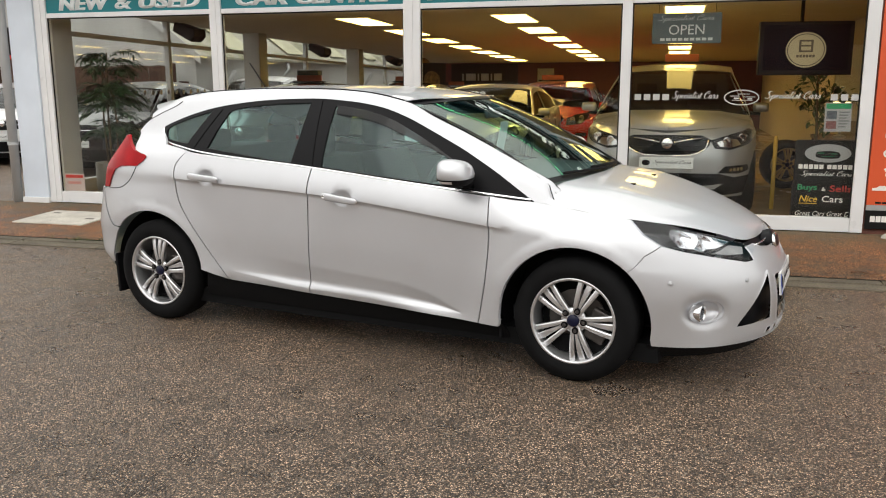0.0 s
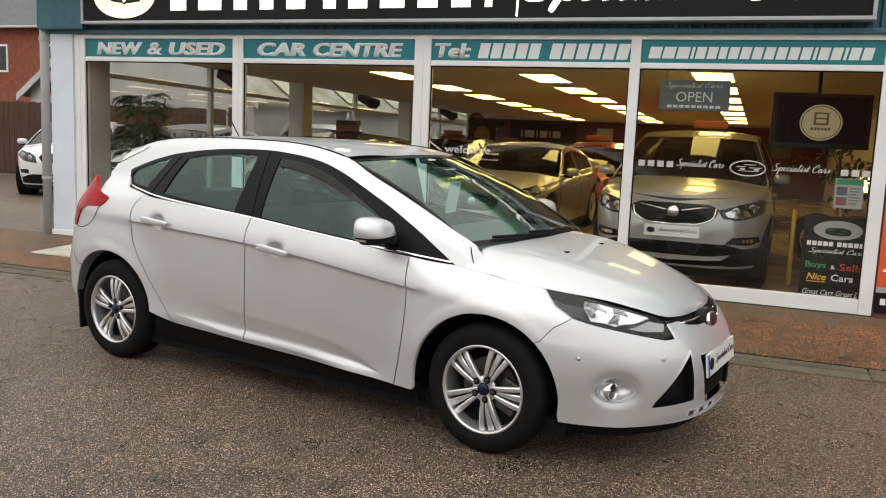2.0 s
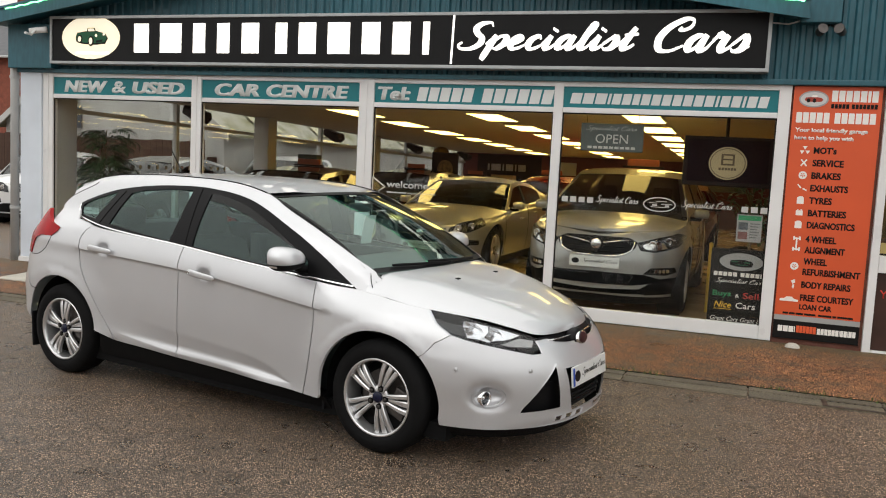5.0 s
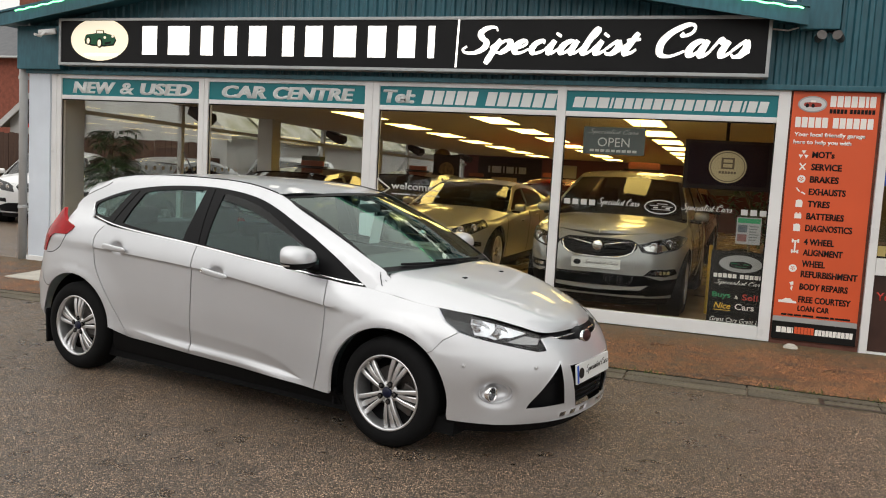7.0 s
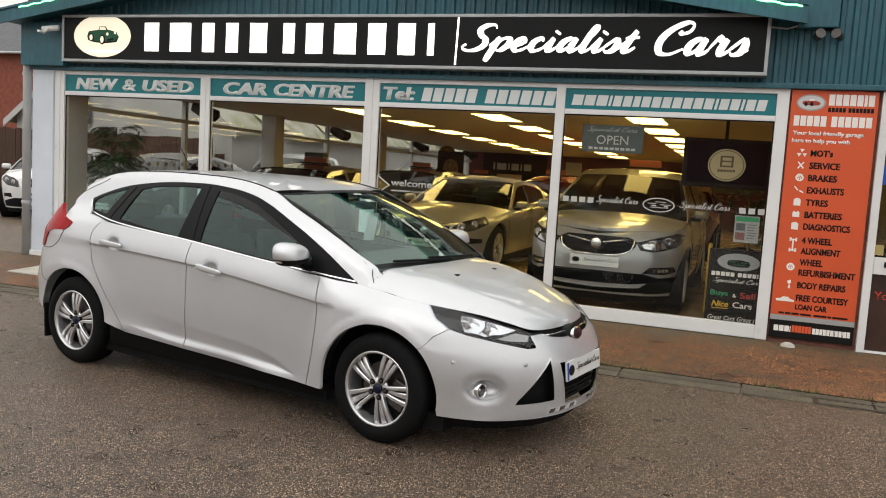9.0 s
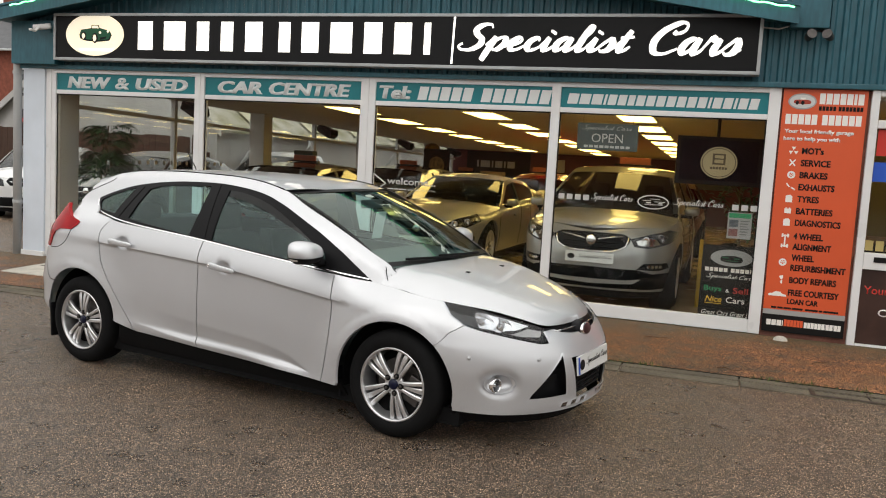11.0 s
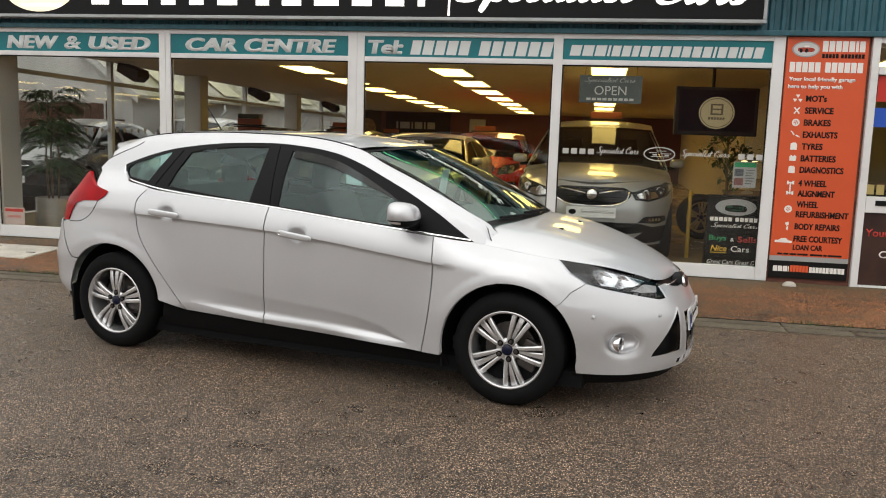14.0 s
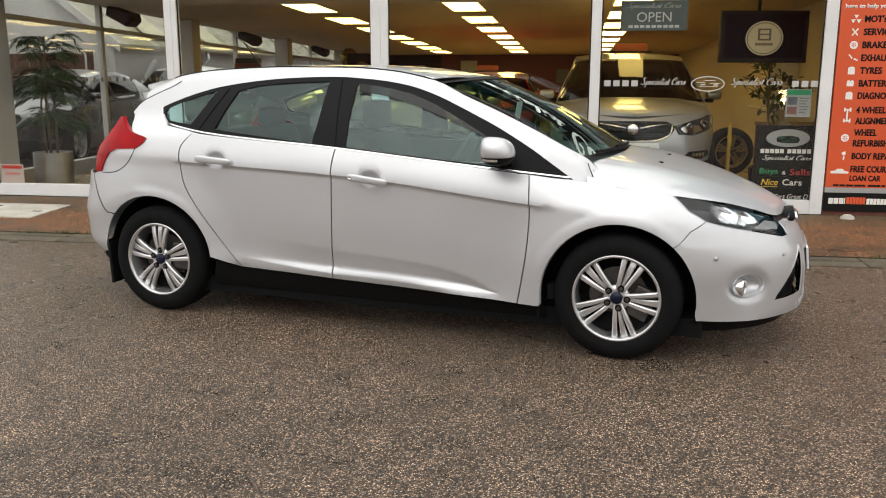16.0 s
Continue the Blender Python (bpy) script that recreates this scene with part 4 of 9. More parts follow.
def skin(outline, place, gap=0.03, holes=(), creases=(), flange=0.014, inward=None, sides=(-1,), bm=None, sharp=None):
    """Cuts a panel with this outline (s, z) out of the surface place(s, z), with folded-in edges."""
    out = bm or bmesh.new()
    rim = densify(outline, gap)
    # Creases run out to the very edge: the rim takes a point where each one meets it.
    ends, extra = {}, {}
    ra = np.array(rim)
    rb_ = np.roll(ra, -1, axis=0)
    for c in creases:
        run = densify(c, gap, False)
        for i in range(len(run) - 1):
            p, d = np.array(run[i]), np.array(run[i + 1]) - np.array(run[i])
            e = rb_ - ra
            den = d[0] * e[:, 1] - d[1] * e[:, 0]
            w = ra - p
            with np.errstate(divide="ignore", invalid="ignore"):
                t, u = (w[:, 0] * e[:, 1] - w[:, 1] * e[:, 0]) / den, (w[:, 0] * d[1] - w[:, 1] * d[0]) / den
            for j in np.nonzero((t >= 0) & (t < 1) & (u > 0.01) & (u < 0.99))[0]:
                q = (float(p[0] + t[j] * d[0]), float(p[1] + t[j] * d[1]))
                ends.setdefault((id(c), i), []).append(q)
                extra.setdefault(int(j), []).append((float(u[j]), q))
    def off_rim(p):
        """Whether a crease's point stands clear of the rim."""
        e = rb_ - ra
        t = np.clip(((np.array(p) - ra) * e).sum(1) / np.maximum((e * e).sum(1), 1e-12), 0, 1)
        return np.min(np.hypot(*(ra + e * t[:, None] - np.array(p)).T)) > 0.3 * gap
    rim = [q for j, p in enumerate(rim) for q in [p] + [r for _, r in sorted(extra.get(j, []))]]
    loops = [rim] + [densify(h, gap) for h in holes]
    pts, edges = [], []
    for loop in loops:
        k = len(pts)
        pts += loop
        edges += [(k + i, k + (i + 1) % len(loop)) for i in range(len(loop))]
    for c in creases:
        line = []
        run = densify(c, gap, False)
        for i, p in enumerate(run):
            line += [(p, 1)] if inside(p, rim) and off_rim(p) and not any(inside(p, h) for h in loops[1:]) else []
            line += [(q, 0) for q in ends.get((id(c), i), [])]
        k = len(pts)
        pts += [p for p, _ in line]
        for i in range(len(line) - 1):
            a, b = line[i][0], line[i + 1][0]
            if math.dist(a, b) < 2 * gap and inside(((a[0] + b[0]) / 2, (a[1] + b[1]) / 2), rim):
                edges.append((k + i, k + i + 1))
    x0, x1 = min(p[0] for p in rim), max(p[0] for p in rim)
    z0, z1 = min(p[1] for p in rim), max(p[1] for p in rim)
    own = np.array(pts)
    nx, nz = int((x1 - x0) / gap) + 1, int((z1 - z0) / gap) + 1
    for i in range(1, nx):
        for j in range(1, nz):
            q = (x0 + (x1 - x0) * i / nx, z0 + (z1 - z0) * j / nz)
            if inside(q, rim) and not any(inside(q, h) for h in loops[1:]) and np.min(np.hypot(own[:, 0] - q[0], own[:, 1] - q[1])) > 0.8 * gap:
                pts.append(q)
    vv, ee, ff = delaunay_2d_cdt([Vector(p) for p in pts], edges, [], 0, 1e-5)[:3]
    faces = []
    for f in ff:
        c = (sum(vv[i].x for i in f) / len(f), sum(vv[i].y for i in f) / len(f))
        if inside(c, rim) and not any(inside(c, h) for h in loops[1:]):
            # Slivers along the rim would bend the shading.
            a, b, d = (vv[f[0]], vv[f[1]], vv[f[2]])
            if len(f) == 3 and abs((b - a).cross(d - a)) < 0.06 * max((b - a).length, (d - a).length, (d - b).length) ** 2 and all(i < len(rim) for i in f):
                continue
            faces.append(f)
    used = sorted({i for f in faces for i in f})
    for side in sides:
        idx = {i: out.verts.new(Vector((lambda p: (p[0], side * p[1], p[2]))(place(vv[i].x, vv[i].y)))) for i in used}
        made = []
        for f in faces:
            made.append(out.faces.new([idx[i] for i in f]))
        count = {}
        for f in faces:
            for i in range(len(f)):
                e = (f[i], f[(i + 1) % len(f)])
                count[tuple(sorted(e))] = count.get(tuple(sorted(e)), 0) + 1
        bmesh.ops.recalc_face_normals(out, faces=made)
        mid = sum((f.calc_center_median() for f in made), Vector()) / len(made)
        aim = Vector(inward) if inward else Vector((mid.x * 0.2, -side * 1.0, 0))
        aim = Vector((aim.x, aim.y if not inward else aim.y * -side, aim.z)).normalized()
        nn = sum((f.normal * f.calc_area() for f in made), Vector())
        if nn.dot(aim) > 0:
            bmesh.ops.reverse_faces(out, faces=made)
        for f in made:
            f.smooth = True
        if sharp:
            back = {v: i for i, v in idx.items()}
            for e in {e for f in made for e in f.edges}:
                if all(sharp(vv[back[v]].x, vv[back[v]].y) for v in e.verts):
                    e.smooth = False
        if flange:
            top, low = {}, {}
            for (a, b), k in count.items():
                if k == 1 and not (abs(idx[a].co.y) < 0.002 and abs(idx[b].co.y) < 0.002):
                    for i in (a, b):
                        if i not in low:
                            top[i], low[i] = out.verts.new(idx[i].co), out.verts.new(idx[i].co + aim * flange)
                    out.faces.new((top[a], top[b], low[b], low[a]))
    return out


# Outline curves of the body, from the rear axle (x = 0) forwards; half widths are positive.
FW = 2.648
nose = hermite([(0.12, 3.44), (0.2, 3.505), (0.28, 3.53), (0.40, 3.535), (0.50, 3.525), (0.58, 3.49), (0.64, 3.45), (0.70, 3.39), (0.78, 3.24), (0.86, 3.05)])
tail = hermite([(0.2, -0.62), (0.30, -0.72), (0.40, -0.81), (0.55, -0.82), (0.66, -0.79), (0.80, -0.76), (0.95, -0.69), (1.10, -0.58), (1.25, -0.44), (1.40, -0.30)])
crease_z = hermite([(-0.8, 0.93), (0.2, 0.890), (0.44, 0.880), (1.2, 0.848), (2.21, 0.748), (2.5, 0.72), (3.2, 0.66)])
swage_z = hermite([(-0.8, 0.42), (0.5, 0.385), (1.0, 0.37), (1.5, 0.36), (2.08, 0.272), (2.5, 0.25), (3.5, 0.25)])
hollow_top = hermite([(0.4, 0.53), (0.65, 0.50), (0.88, 0.473), (1.13, 0.448), (1.4, 0.427), (1.68, 0.405), (1.9, 0.36), (2.08, 0.286), (2.3, 0.26)])
ledge_top = hermite([(0.4, 0.384), (0.65, 0.373), (0.87, 0.364), (1.13, 0.351), (1.4, 0.342), (1.68, 0.330), (1.88, 0.315), (2.08, 0.283), (2.3, 0.25)])
ledge_low = hermite([(0.4, 0.379), (0.65, 0.359), (0.87, 0.335), (1.125, 0.312), (1.4, 0.302), (1.68, 0.290), (1.9, 0.284), (2.08, 0.279), (2.3, 0.24)])
belt_z = hermite([(-0.9, 1.16), (-0.3, 1.13), (0.055, 1.09), (0.245, 1.052), (1.14, 0.988), (2.18, 0.892), (2.41, 0.868)])
shoulder_z = hermite([(2.2, 0.900), (2.40, 0.866), (2.53, 0.846), (2.65, 0.834), (2.89, 0.803), (3.10, 0.766), (3.25, 0.722), (3.38, 0.675), (3.50, 0.665), (3.62, 0.665)])


# How far and over what height the shoulder rolls in.
roll_in = hermite([(2.15, 0.07), (2.40, 0.10), (2.55, 0.098), (2.72, 0.06), (2.88, 0.034), (3.2, 0.03), (3.6, 0.03)])
roll_r = lambda x: 0.055 + 0.45 * roll_in(x)


def plan_n(z):
    return 2.5


def flank(x, z):
    """Half width of the body side, before it turns in at the ends."""
    zc, zs, zb = crease_z(x), swage_z(x), max(belt_z(x), 0.84) if x < 2.3 else 0.95
    k = step(0.05, 0.4, x) * (1 - step(2.20, 2.36, x))
    low, dish = 0.8865 - 0.0085 * k, 0.0
    kf = step(2.2, 2.6, x)
    prof = hermite([(0.10, 0.80), (0.20, 0.842), (zs - 0.07, 0.872), (zs - 0.045, 0.880), (zs, 0.876 - dish), (zs + 0.04, 0.874 - dish * 0.75), (0.5 * (zs + zc), low + 0.0005), (zc - 0.05, low - 0.005 * kf), (zc - 0.011, low - 0.007 * kf), (zc, 0.889 - 0.010 * kf), (zc + 0.05, 0.880 - 0.013 * kf), (zc + 0.13, 0.853 - 0.014 * kf), (zc + 0.22, 0.815 - 0.012 * kf), (zc + 0.6, 0.55)])
    w = prof(z)
    if 0.5 < x < 2.1:
        zt, zm, zl = hollow_top(x), ledge_top(x), ledge_low(x)
        deep = 0.015 * step(0.55, 1.15, x) * (1 - step(1.88, 2.09, x))
        if zm <= z < zt:
            w -= deep * (zt - z) / (zt - zm)
        elif zl < z < zm:
            w -= deep * (z - zl) / (zm - zl)
    for hx in (0.0, FW):
        r = math.hypot(x - hx, z - 0.305)
        flare = (0.015 * (1 - step(0.40, 0.60, r)) + 0.004 * (1 - step(0.408, 0.422, r))) * step(0.12, 0.3, z)
        w += flare
    return w


def body(s, z):
    """The lower body: s runs forwards along the side and on round the nose (s > 2.5) or the tail (s < 0)."""
    if s > 2.5:
        a = min(math.pi / 2, (s - 2.5) / 1.5 * math.pi / 2)
        k = 2 / plan_n(z)
        xs = 2.5 + (nose(z) - 2.5) * math.sin(a) ** k
        w = flank(min(xs, 2.95), z)
        top = shoulder_z(xs)
        inn = round_in(z, top, roll_r(xs), roll_in(xs))
        x = 2.5 + (nose(z) - 2.5 - 0.6 * inn) * math.sin(a) ** k
        return (x, (w - inn) * math.cos(a) ** k, z)
    if s < 0.05:
        a = min(math.pi / 2, (0.05 - s) / 1.3 * math.pi / 2)
        w = flank(max(-0.3, s), z)
        return (0.05 + (tail(z) - 0.05) * math.sin(a) ** 0.70, w * math.cos(a) ** 0.70, z)
    inn = round_in(z, shoulder_z(s), roll_r(s), roll_in(s)) if s > 2.2 else 0
    return (s, flank(s, z) - inn * step(2.15, 2.5, s), z)


def round_in(z, top, r, depth):
    d = min(1.0, max(0.0, (z - (top - r)) / r))
    return depth * (1 - math.sqrt(max(0.0, 1 - d * d)))


def sx(x, z):
    """s at a place x along the side."""
    if x > 2.5:
        return 2.5 + 1.5 * 2 / math.pi * math.asin(min(1, (x - 2.5) / (nose(z) - 2.5)) ** (plan_n(z) / 2))
    if x < 0.05:
        return 0.05 - 1.3 * 2 / math.pi * math.asin(min(1, (0.05 - x) / (0.05 - tail(z))) ** (1 / 0.70))
    return x


def sy(y, z):
    """s at a half width y on the nose."""
    w = flank(2.95, z) - round_in(z, shoulder_z(3.45), roll_r(3.45), roll_in(3.45))
    return 2.5 + 1.5 * 2 / math.pi * math.acos(min(1, y / w) ** (plan_n(z) / 2))


def house(x, z):
    """Half width of the glasshouse."""
    h = z - 0.95
    w = 0.846 - 0.30 * h - 0.42 * h * abs(h)
    w -= 0.135 * max(0, (x - 1.45) / 0.95) ** 2 + 0.09 * max(0, (0.85 - x) / 1.0) ** 2
    return w


def upper(x, z):
    rail = rail_z(x)
    return (x, house(x, z) - round_in(z, rail, 0.05, 0.05), z)


rail_z = hermite([(-0.62, 1.14), (-0.45, 1.20), (-0.27, 1.262), (-0.12, 1.318), (0.0, 1.358), (0.28, 1.392), (0.75, 1.408), (1.10, 1.405), (1.32, 1.392), (1.62, 1.340), (1.80, 1.263), (2.0, 1.180), (2.2, 1.086), (2.35, 1.008), (2.45, 0.956), (2.52, 0.893), (2.56, 0.848)])
roof_c = hermite([(-0.62, 1.245), (-0.45, 1.298), (-0.27, 1.347), (0.0, 1.392), (0.28, 1.412), (0.75, 1.427), (1.10, 1.424), (1.32, 1.412), (1.62, 1.375), (1.76, 1.345)])

focus = holder("hatchback_car", "silver metallic five-door hatchback parked on the tarmac", "car")
FOCUS_POSE = pose(-2.742, 5.316, 0, 0, 0, -10.99)

ARCH_R, ARCH_F = 0.382, 0.372
def arch(hx, r, a0, a1, n=22):
    return [(hx + r * math.cos(radians(a0 + (a1 - a0) * i / n)), 0.305 + r * math.sin(radians(a0 + (a1 - a0) * i / n))) for i in range(n + 1)]
sill_z = lambda x: 0.318 - 0.0405 * (x - 0.4)
belt_line = lambda a, b, n, d=0.0: [(a + (b - a) * i / n, belt_z(a + (b - a) * i / n) - d) for i in range(n + 1)]

def mirrored(name, outline, place, material, label="", parent=None, **kw):
    """The same part on both sides of the car."""
    got = []
    for side in (-1, 1):
        got.append(part(name, skin(outline, place, sides=(side,), **kw), material, parent or focus, label))
    return got

G = 0.0035
crease_line = [(x, crease_z(x)) for x in np.linspace(0.0, 2.33, 60)]
swage_line = [(x, swage_z(x)) for x in np.linspace(0.62, 2.05, 40)]
gap_line = smooth_line([(1.133, 0.288), (1.137, 0.60), (1.143, 0.880), (1.156, 0.986)])
front_edge = smooth_line([(2.162, 0.247), (2.200, 0.48), (2.214, 0.70), (2.203, 0.889)])
rear_edge = smooth_line([(0.572, 0.312), (0.463, 0.435), (0.325, 0.608), (0.230, 0.755), (0.202, 0.885), (0.205, 0.975), (0.268, 1.049)])

# Doors
fd = [(x + G, z) for x, z in gap_line] + belt_line(1.156 + G, 2.203 - G, 24, 0.004)[1:-1] + [(x - G, z) for x, z in front_edge[::-1]] + [(2.0, sill_z(2.0) + 0.002), (1.5, sill_z(1.5) + 0.002)]
rd = [(x + G, z) for x, z in rear_edge] + belt_line(0.268 + G, 1.156 - G, 20, 0.004)[1:-1] + [(x - G, z) for x, z in gap_line[::-1]] + [(0.85, sill_z(0.85) + 0.002)]
cuts = [[(x, z + d) for x, z in crease_line] for d in (0, 0.02, -0.011, -0.05, -0.026)] + [[(x, f(x)) for x, _ in swage_line] for f in (lambda x: hollow_top(x) + 0.012, lambda x: hollow_top(x) - 0.012, ledge_top, ledge_low, hollow_top, lambda x: 0.5 * (ledge_top(x) + hollow_top(x)), lambda x: 0.82 * ledge_top(x) + 0.18 * hollow_top(x), lambda x: 0.7 * ledge_top(x) + 0.3 * ledge_low(x), lambda x: 0.25 * ledge_top(x) + 0.75 * ledge_low(x))]
BOWLS = ((1.362, 0.836), (0.432, 0.905))
def door_skin(s, z):
    """Door surface with a scooped finger bowl behind each handle."""
    x, y, z = body(s, z)
    for hx, hz in BOWLS:
        d = math.hypot((s - hx) / 0.056, (z - hz) / 0.047)
        if d < 1.15:
            k, t = 1 - step(0.92, 1.15, d), (z - hz + 0.055) / 0.11
            flat = body(s, hz - 0.055)[1] * (1 - t) + body(s, hz + 0.055)[1] * t
            y += k * (flat - y) - 0.0125 * (1 - step(0.35, 1.0, d))
    return (x, y, z)
on_crease = lambda x, z: (abs(z - crease_z(x)) < 0.0015 and 0.12 < x < 2.3)
rings = lambda k: [[(BOWLS[k][0] + 0.056 * q * math.cos(t), BOWLS[k][1] + 0.047 * q * math.sin(t)) for t in np.linspace(0, 2 * math.pi, 25)] for q in (1.14, 1.0, 0.86, 0.72, 0.5, 0.25)]
off_bowl = lambda k: [[p for p in line if math.hypot((p[0] - BOWLS[k][0]) / 0.056, (p[1] - BOWLS[k][1]) / 0.047) > 1.2] for line in cuts]
fdoors = mirrored("front_door", fd, door_skin, PAINT, gap=0.028, creases=off_bowl(0) + rings(0), sharp=on_crease)
rdoors = mirrored("rear_door", rd, door_skin, PAINT, gap=0.028, creases=off_bowl(1) + rings(1), sharp=on_crease)

# Front wing
lamp_low = [(2.893, 0.800), (2.955, 0.745), (3.038, 0.699), (3.12, 0.674), (3.20, 0.655), (3.30, 0.628), (3.385, 0.603)]
wing = [(2.9225, 0.5875)] + arch(FW, ARCH_F, 47, 187) + [(2.27, 0.243), (2.162 + 0.004, 0.246)]
wing += [(x + G, z) for x, z in front_edge[1:]] + [(2.30, belt_z(2.30) - 0.004), (2.40, 0.864)]
wing += [(x, shoulder_z(x) - 0.001) for x in (2.46, 2.52, 2.6, 2.7, 2.8, 2.87)] + [(2.893 - 0.004, 0.800)] + [(2.951, 0.741), (3.034, 0.694)] + [(2.971, 0.651)]
ring_of = lambda hx, a0, a1: [[(sx(x, z), z) for x, z in arch(hx, r, a0, a1, 40)] for r in (0.408, 0.422)]
wings = mirrored("front_wing", [(sx(x, z), z) for x, z in wing], body, PAINT, gap=0.026, creases=cuts[:3] + ring_of(FW, 40, 172), sharp=lambda s, z: s < 2.3 and on_crease(s, z))

# Rear quarter
tl = [(-0.46, 0.805), (-0.452, 0.88), (-0.418, 0.955), (-0.345, 1.02), (-0.30, 1.075), (-0.262, 1.130), (-0.243, 1.126), (-0.205, 1.085), (-0.15, 1.045), (-0.055, 1.022), (-0.032, 1.012), (-0.05, 0.985), (-0.10, 0.952), (-0.24, 0.946), (-0.305, 0.922), (-0.352, 0.872), (-0.39, 0.806)]
quarter = [(x - G, z) for x, z in rear_edge]
quarter += [(0.20, 1.062), (0.065, 1.080), (0.005, 1.12), (-0.028, 1.166), (-0.085, 1.181)]
quarter += [(-0.14, 1.195), (-0.19, 1.222), (-0.235, 1.19), (-0.272, 1.148), (-0.25, 1.132)] + [(-0.205, 1.085), (-0.15, 1.045), (-0.055, 1.022), (-0.032, 1.012), (-0.05, 0.985), (-0.10, 0.952), (-0.24, 0.946), (-0.305, 0.922), (-0.352, 0.872), (-0.39, 0.806)]
quarter += [(-0.44, 0.80), (-0.49, 0.785), (-0.42, 0.66), (-0.335, 0.572)]
quarter += arch(0.0, ARCH_R, 136, 8)
def haunch(s, z):
    """Body side that leans in to the glasshouse above the belt."""
    x, y, z = body(s, z)
    k = step(1.02, 1.15, z)
    return (x, y + k * (house(x, z) - y), z)
mirrored("rear_quarter_panel", [(sx(x, z), z) for x, z in quarter], haunch, PAINT, gap=0.026, creases=[crease_line] + ring_of(0.0, 3, 138))

# Rear bumper
rb = [(-0.345, 0.566), (-0.43, 0.655), (-0.5, 0.78)]
rbs = [(sx(x, z), z) for x, z in rb] + [(-1.25, 0.80), (-1.25, 0.34), (sx(-0.46, 0.30), 0.30), (sx(-0.40, 0.32), 0.33)] + [(sx(x, z), z) for x, z in arch(0.0, ARCH_R, 178, 138, 8)]
mirrored("rear_bumper", rbs, body, PAINT, gap=0.035)
mirrored("rear_valance", [(sx(-0.40, 0.28), 0.322), (sx(-0.46, 0.295), 0.292), (-1.25, 0.332), (-1.25, 0.20), (sx(-0.45, 0.2), 0.21), (sx(-0.37, 0.25), 0.25)], lambda s, z: body(s, z), TRIMBLACK, "black lower valance", gap=0.04)

# Tail lamps
for side in (-1, 1):
    bm = skin([(sx(x, z), z) for x, z in tl], lambda s, z: (lambda p: (p[0], p[1] + 0.007, p[2]))(body(s, z)), gap=0.02, sides=(side,), flange=0.03)
    tlob = part("tail_lamp", bm, REDLENS, focus, "bright red tail lamp lens")

# Joint of the small panel under the tail lamp.
for side in (-1, 1):
    path = [body(sx(x, z), z) for x, z in smooth_line([(-0.105, 0.950), (-0.128, 0.905), (-0.18, 0.85), (-0.26, 0.812), (-0.38, 0.80)], 5)]
    part("panel_joint", tube([(p[0], side * (p[1] - 0.0005), p[2]) for p in path], 0.0028, 6), SEAMDARK, focus)

# Sill trim
sill = [(0.382, 0.312), (1.2, sill_z(1.2) - 0.004), (2.275, sill_z(2.275) - 0.004), (2.30, 0.16), (0.35, 0.185)]
mirrored("sill", sill, lambda s, z: (s, 0.852 - 0.55 * max(0, 0.27 - z), z), SEAMDARK, "black sill strip", gap=0.05)

# Front bumper: grille mouths are cut through it.
cheek = [(sy(0.372, 0.54), 0.54), (sy(0.33, 0.298), 0.298), (sy(0.59, 0.297), 0.297), (sy(0.578, 0.322), 0.322)]
fogx, fogz = 3.252, 0.385
fog_hole = [(sx(fogx, fogz) + 0.088 * math.cos(t), fogz + 0.052 * math.sin(t)) for t in np.linspace(0, 2 * math.pi, 24, endpoint=False)]
slots = [[(4.0 - a, 0.250), (4.0 - b, 0.250), (4.0 - b - 0.01, 0.226), (4.0 - a - 0.01, 0.226)] for a, b in ((0.13, 0.055), (0.23, 0.155), (0.325, 0.255))]
fb = [(sx(x, z), z) for x, z in [(2.9245, 0.586), (2.9745, 0.6485), (3.0385, 0.6925), (3.12, 0.668), (3.20, 0.649), (3.30, 0.622), (3.38, 0.597)]]
fb += [(sy(0.435, 0.60), 0.598), (sy(0.425, 0.655), 0.657), (sy(0.34, 0.66), 0.661), (sy(0.30, 0.645), 0.644), (sy(0.2, 0.628), 0.630), (4.0, 0.622)]
fb += [(4.0, 0.507), (sy(0.31, 0.50), 0.507), (sy(0.235, 0.26), 0.262), (4.0, 0.262), (4.0, 0.205)]
fb += [(sy(0.3, 0.21), 0.207), (sy(0.5, 0.21), 0.209), (sx(3.25, 0.21), 0.212), (sx(3.1, 0.22), 0.218), (sx(3.022, 0.22), 0.222)]
fb += [(sx(x, z), z) for x, z in arch(FW, ARCH_F, -8, 46.4, 14)]
def bumper(s, z):
    x, y, z = body(s, z)
    p = np.array((s - sx(fogx, fogz), z - fogz))
    d = math.hypot(p[0] / 0.088, p[1] / 0.052)
    dent = 0.018 * (1 - step(1.0, 1.75, d)) if p[0] > -0.2 else 0
    lip = 0.016 * (1 - step(0.20, 0.262, z)) * step(2.9, 3.3, s)
    rise = 0.010 * math.exp(-((z - 0.245) / 0.02) ** 2) * step(3.2, 3.4, s)
    return (x - dent * 0.8 + lip * step(3.3, 3.8, s) + rise * 0.5, y - dent * 0.6 + lip * (1 - step(3.3, 3.9, s)), z)
bumper_skin = skin(fb, bumper, sides=(-1, 1), gap=0.022, creases=[[(s, z) for s in np.linspace(2.95, 3.97, 50)] for z in (0.232, 0.256)] + ring_of(FW, -4, 42), holes=[cheek, fog_hole] + slots)
bmesh.ops.remove_doubles(bumper_skin, verts=[v for v in bumper_skin.verts if abs(v.co.y) < 0.002], dist=0.003)
part("front_bumper", bumper_skin, PAINT, focus)
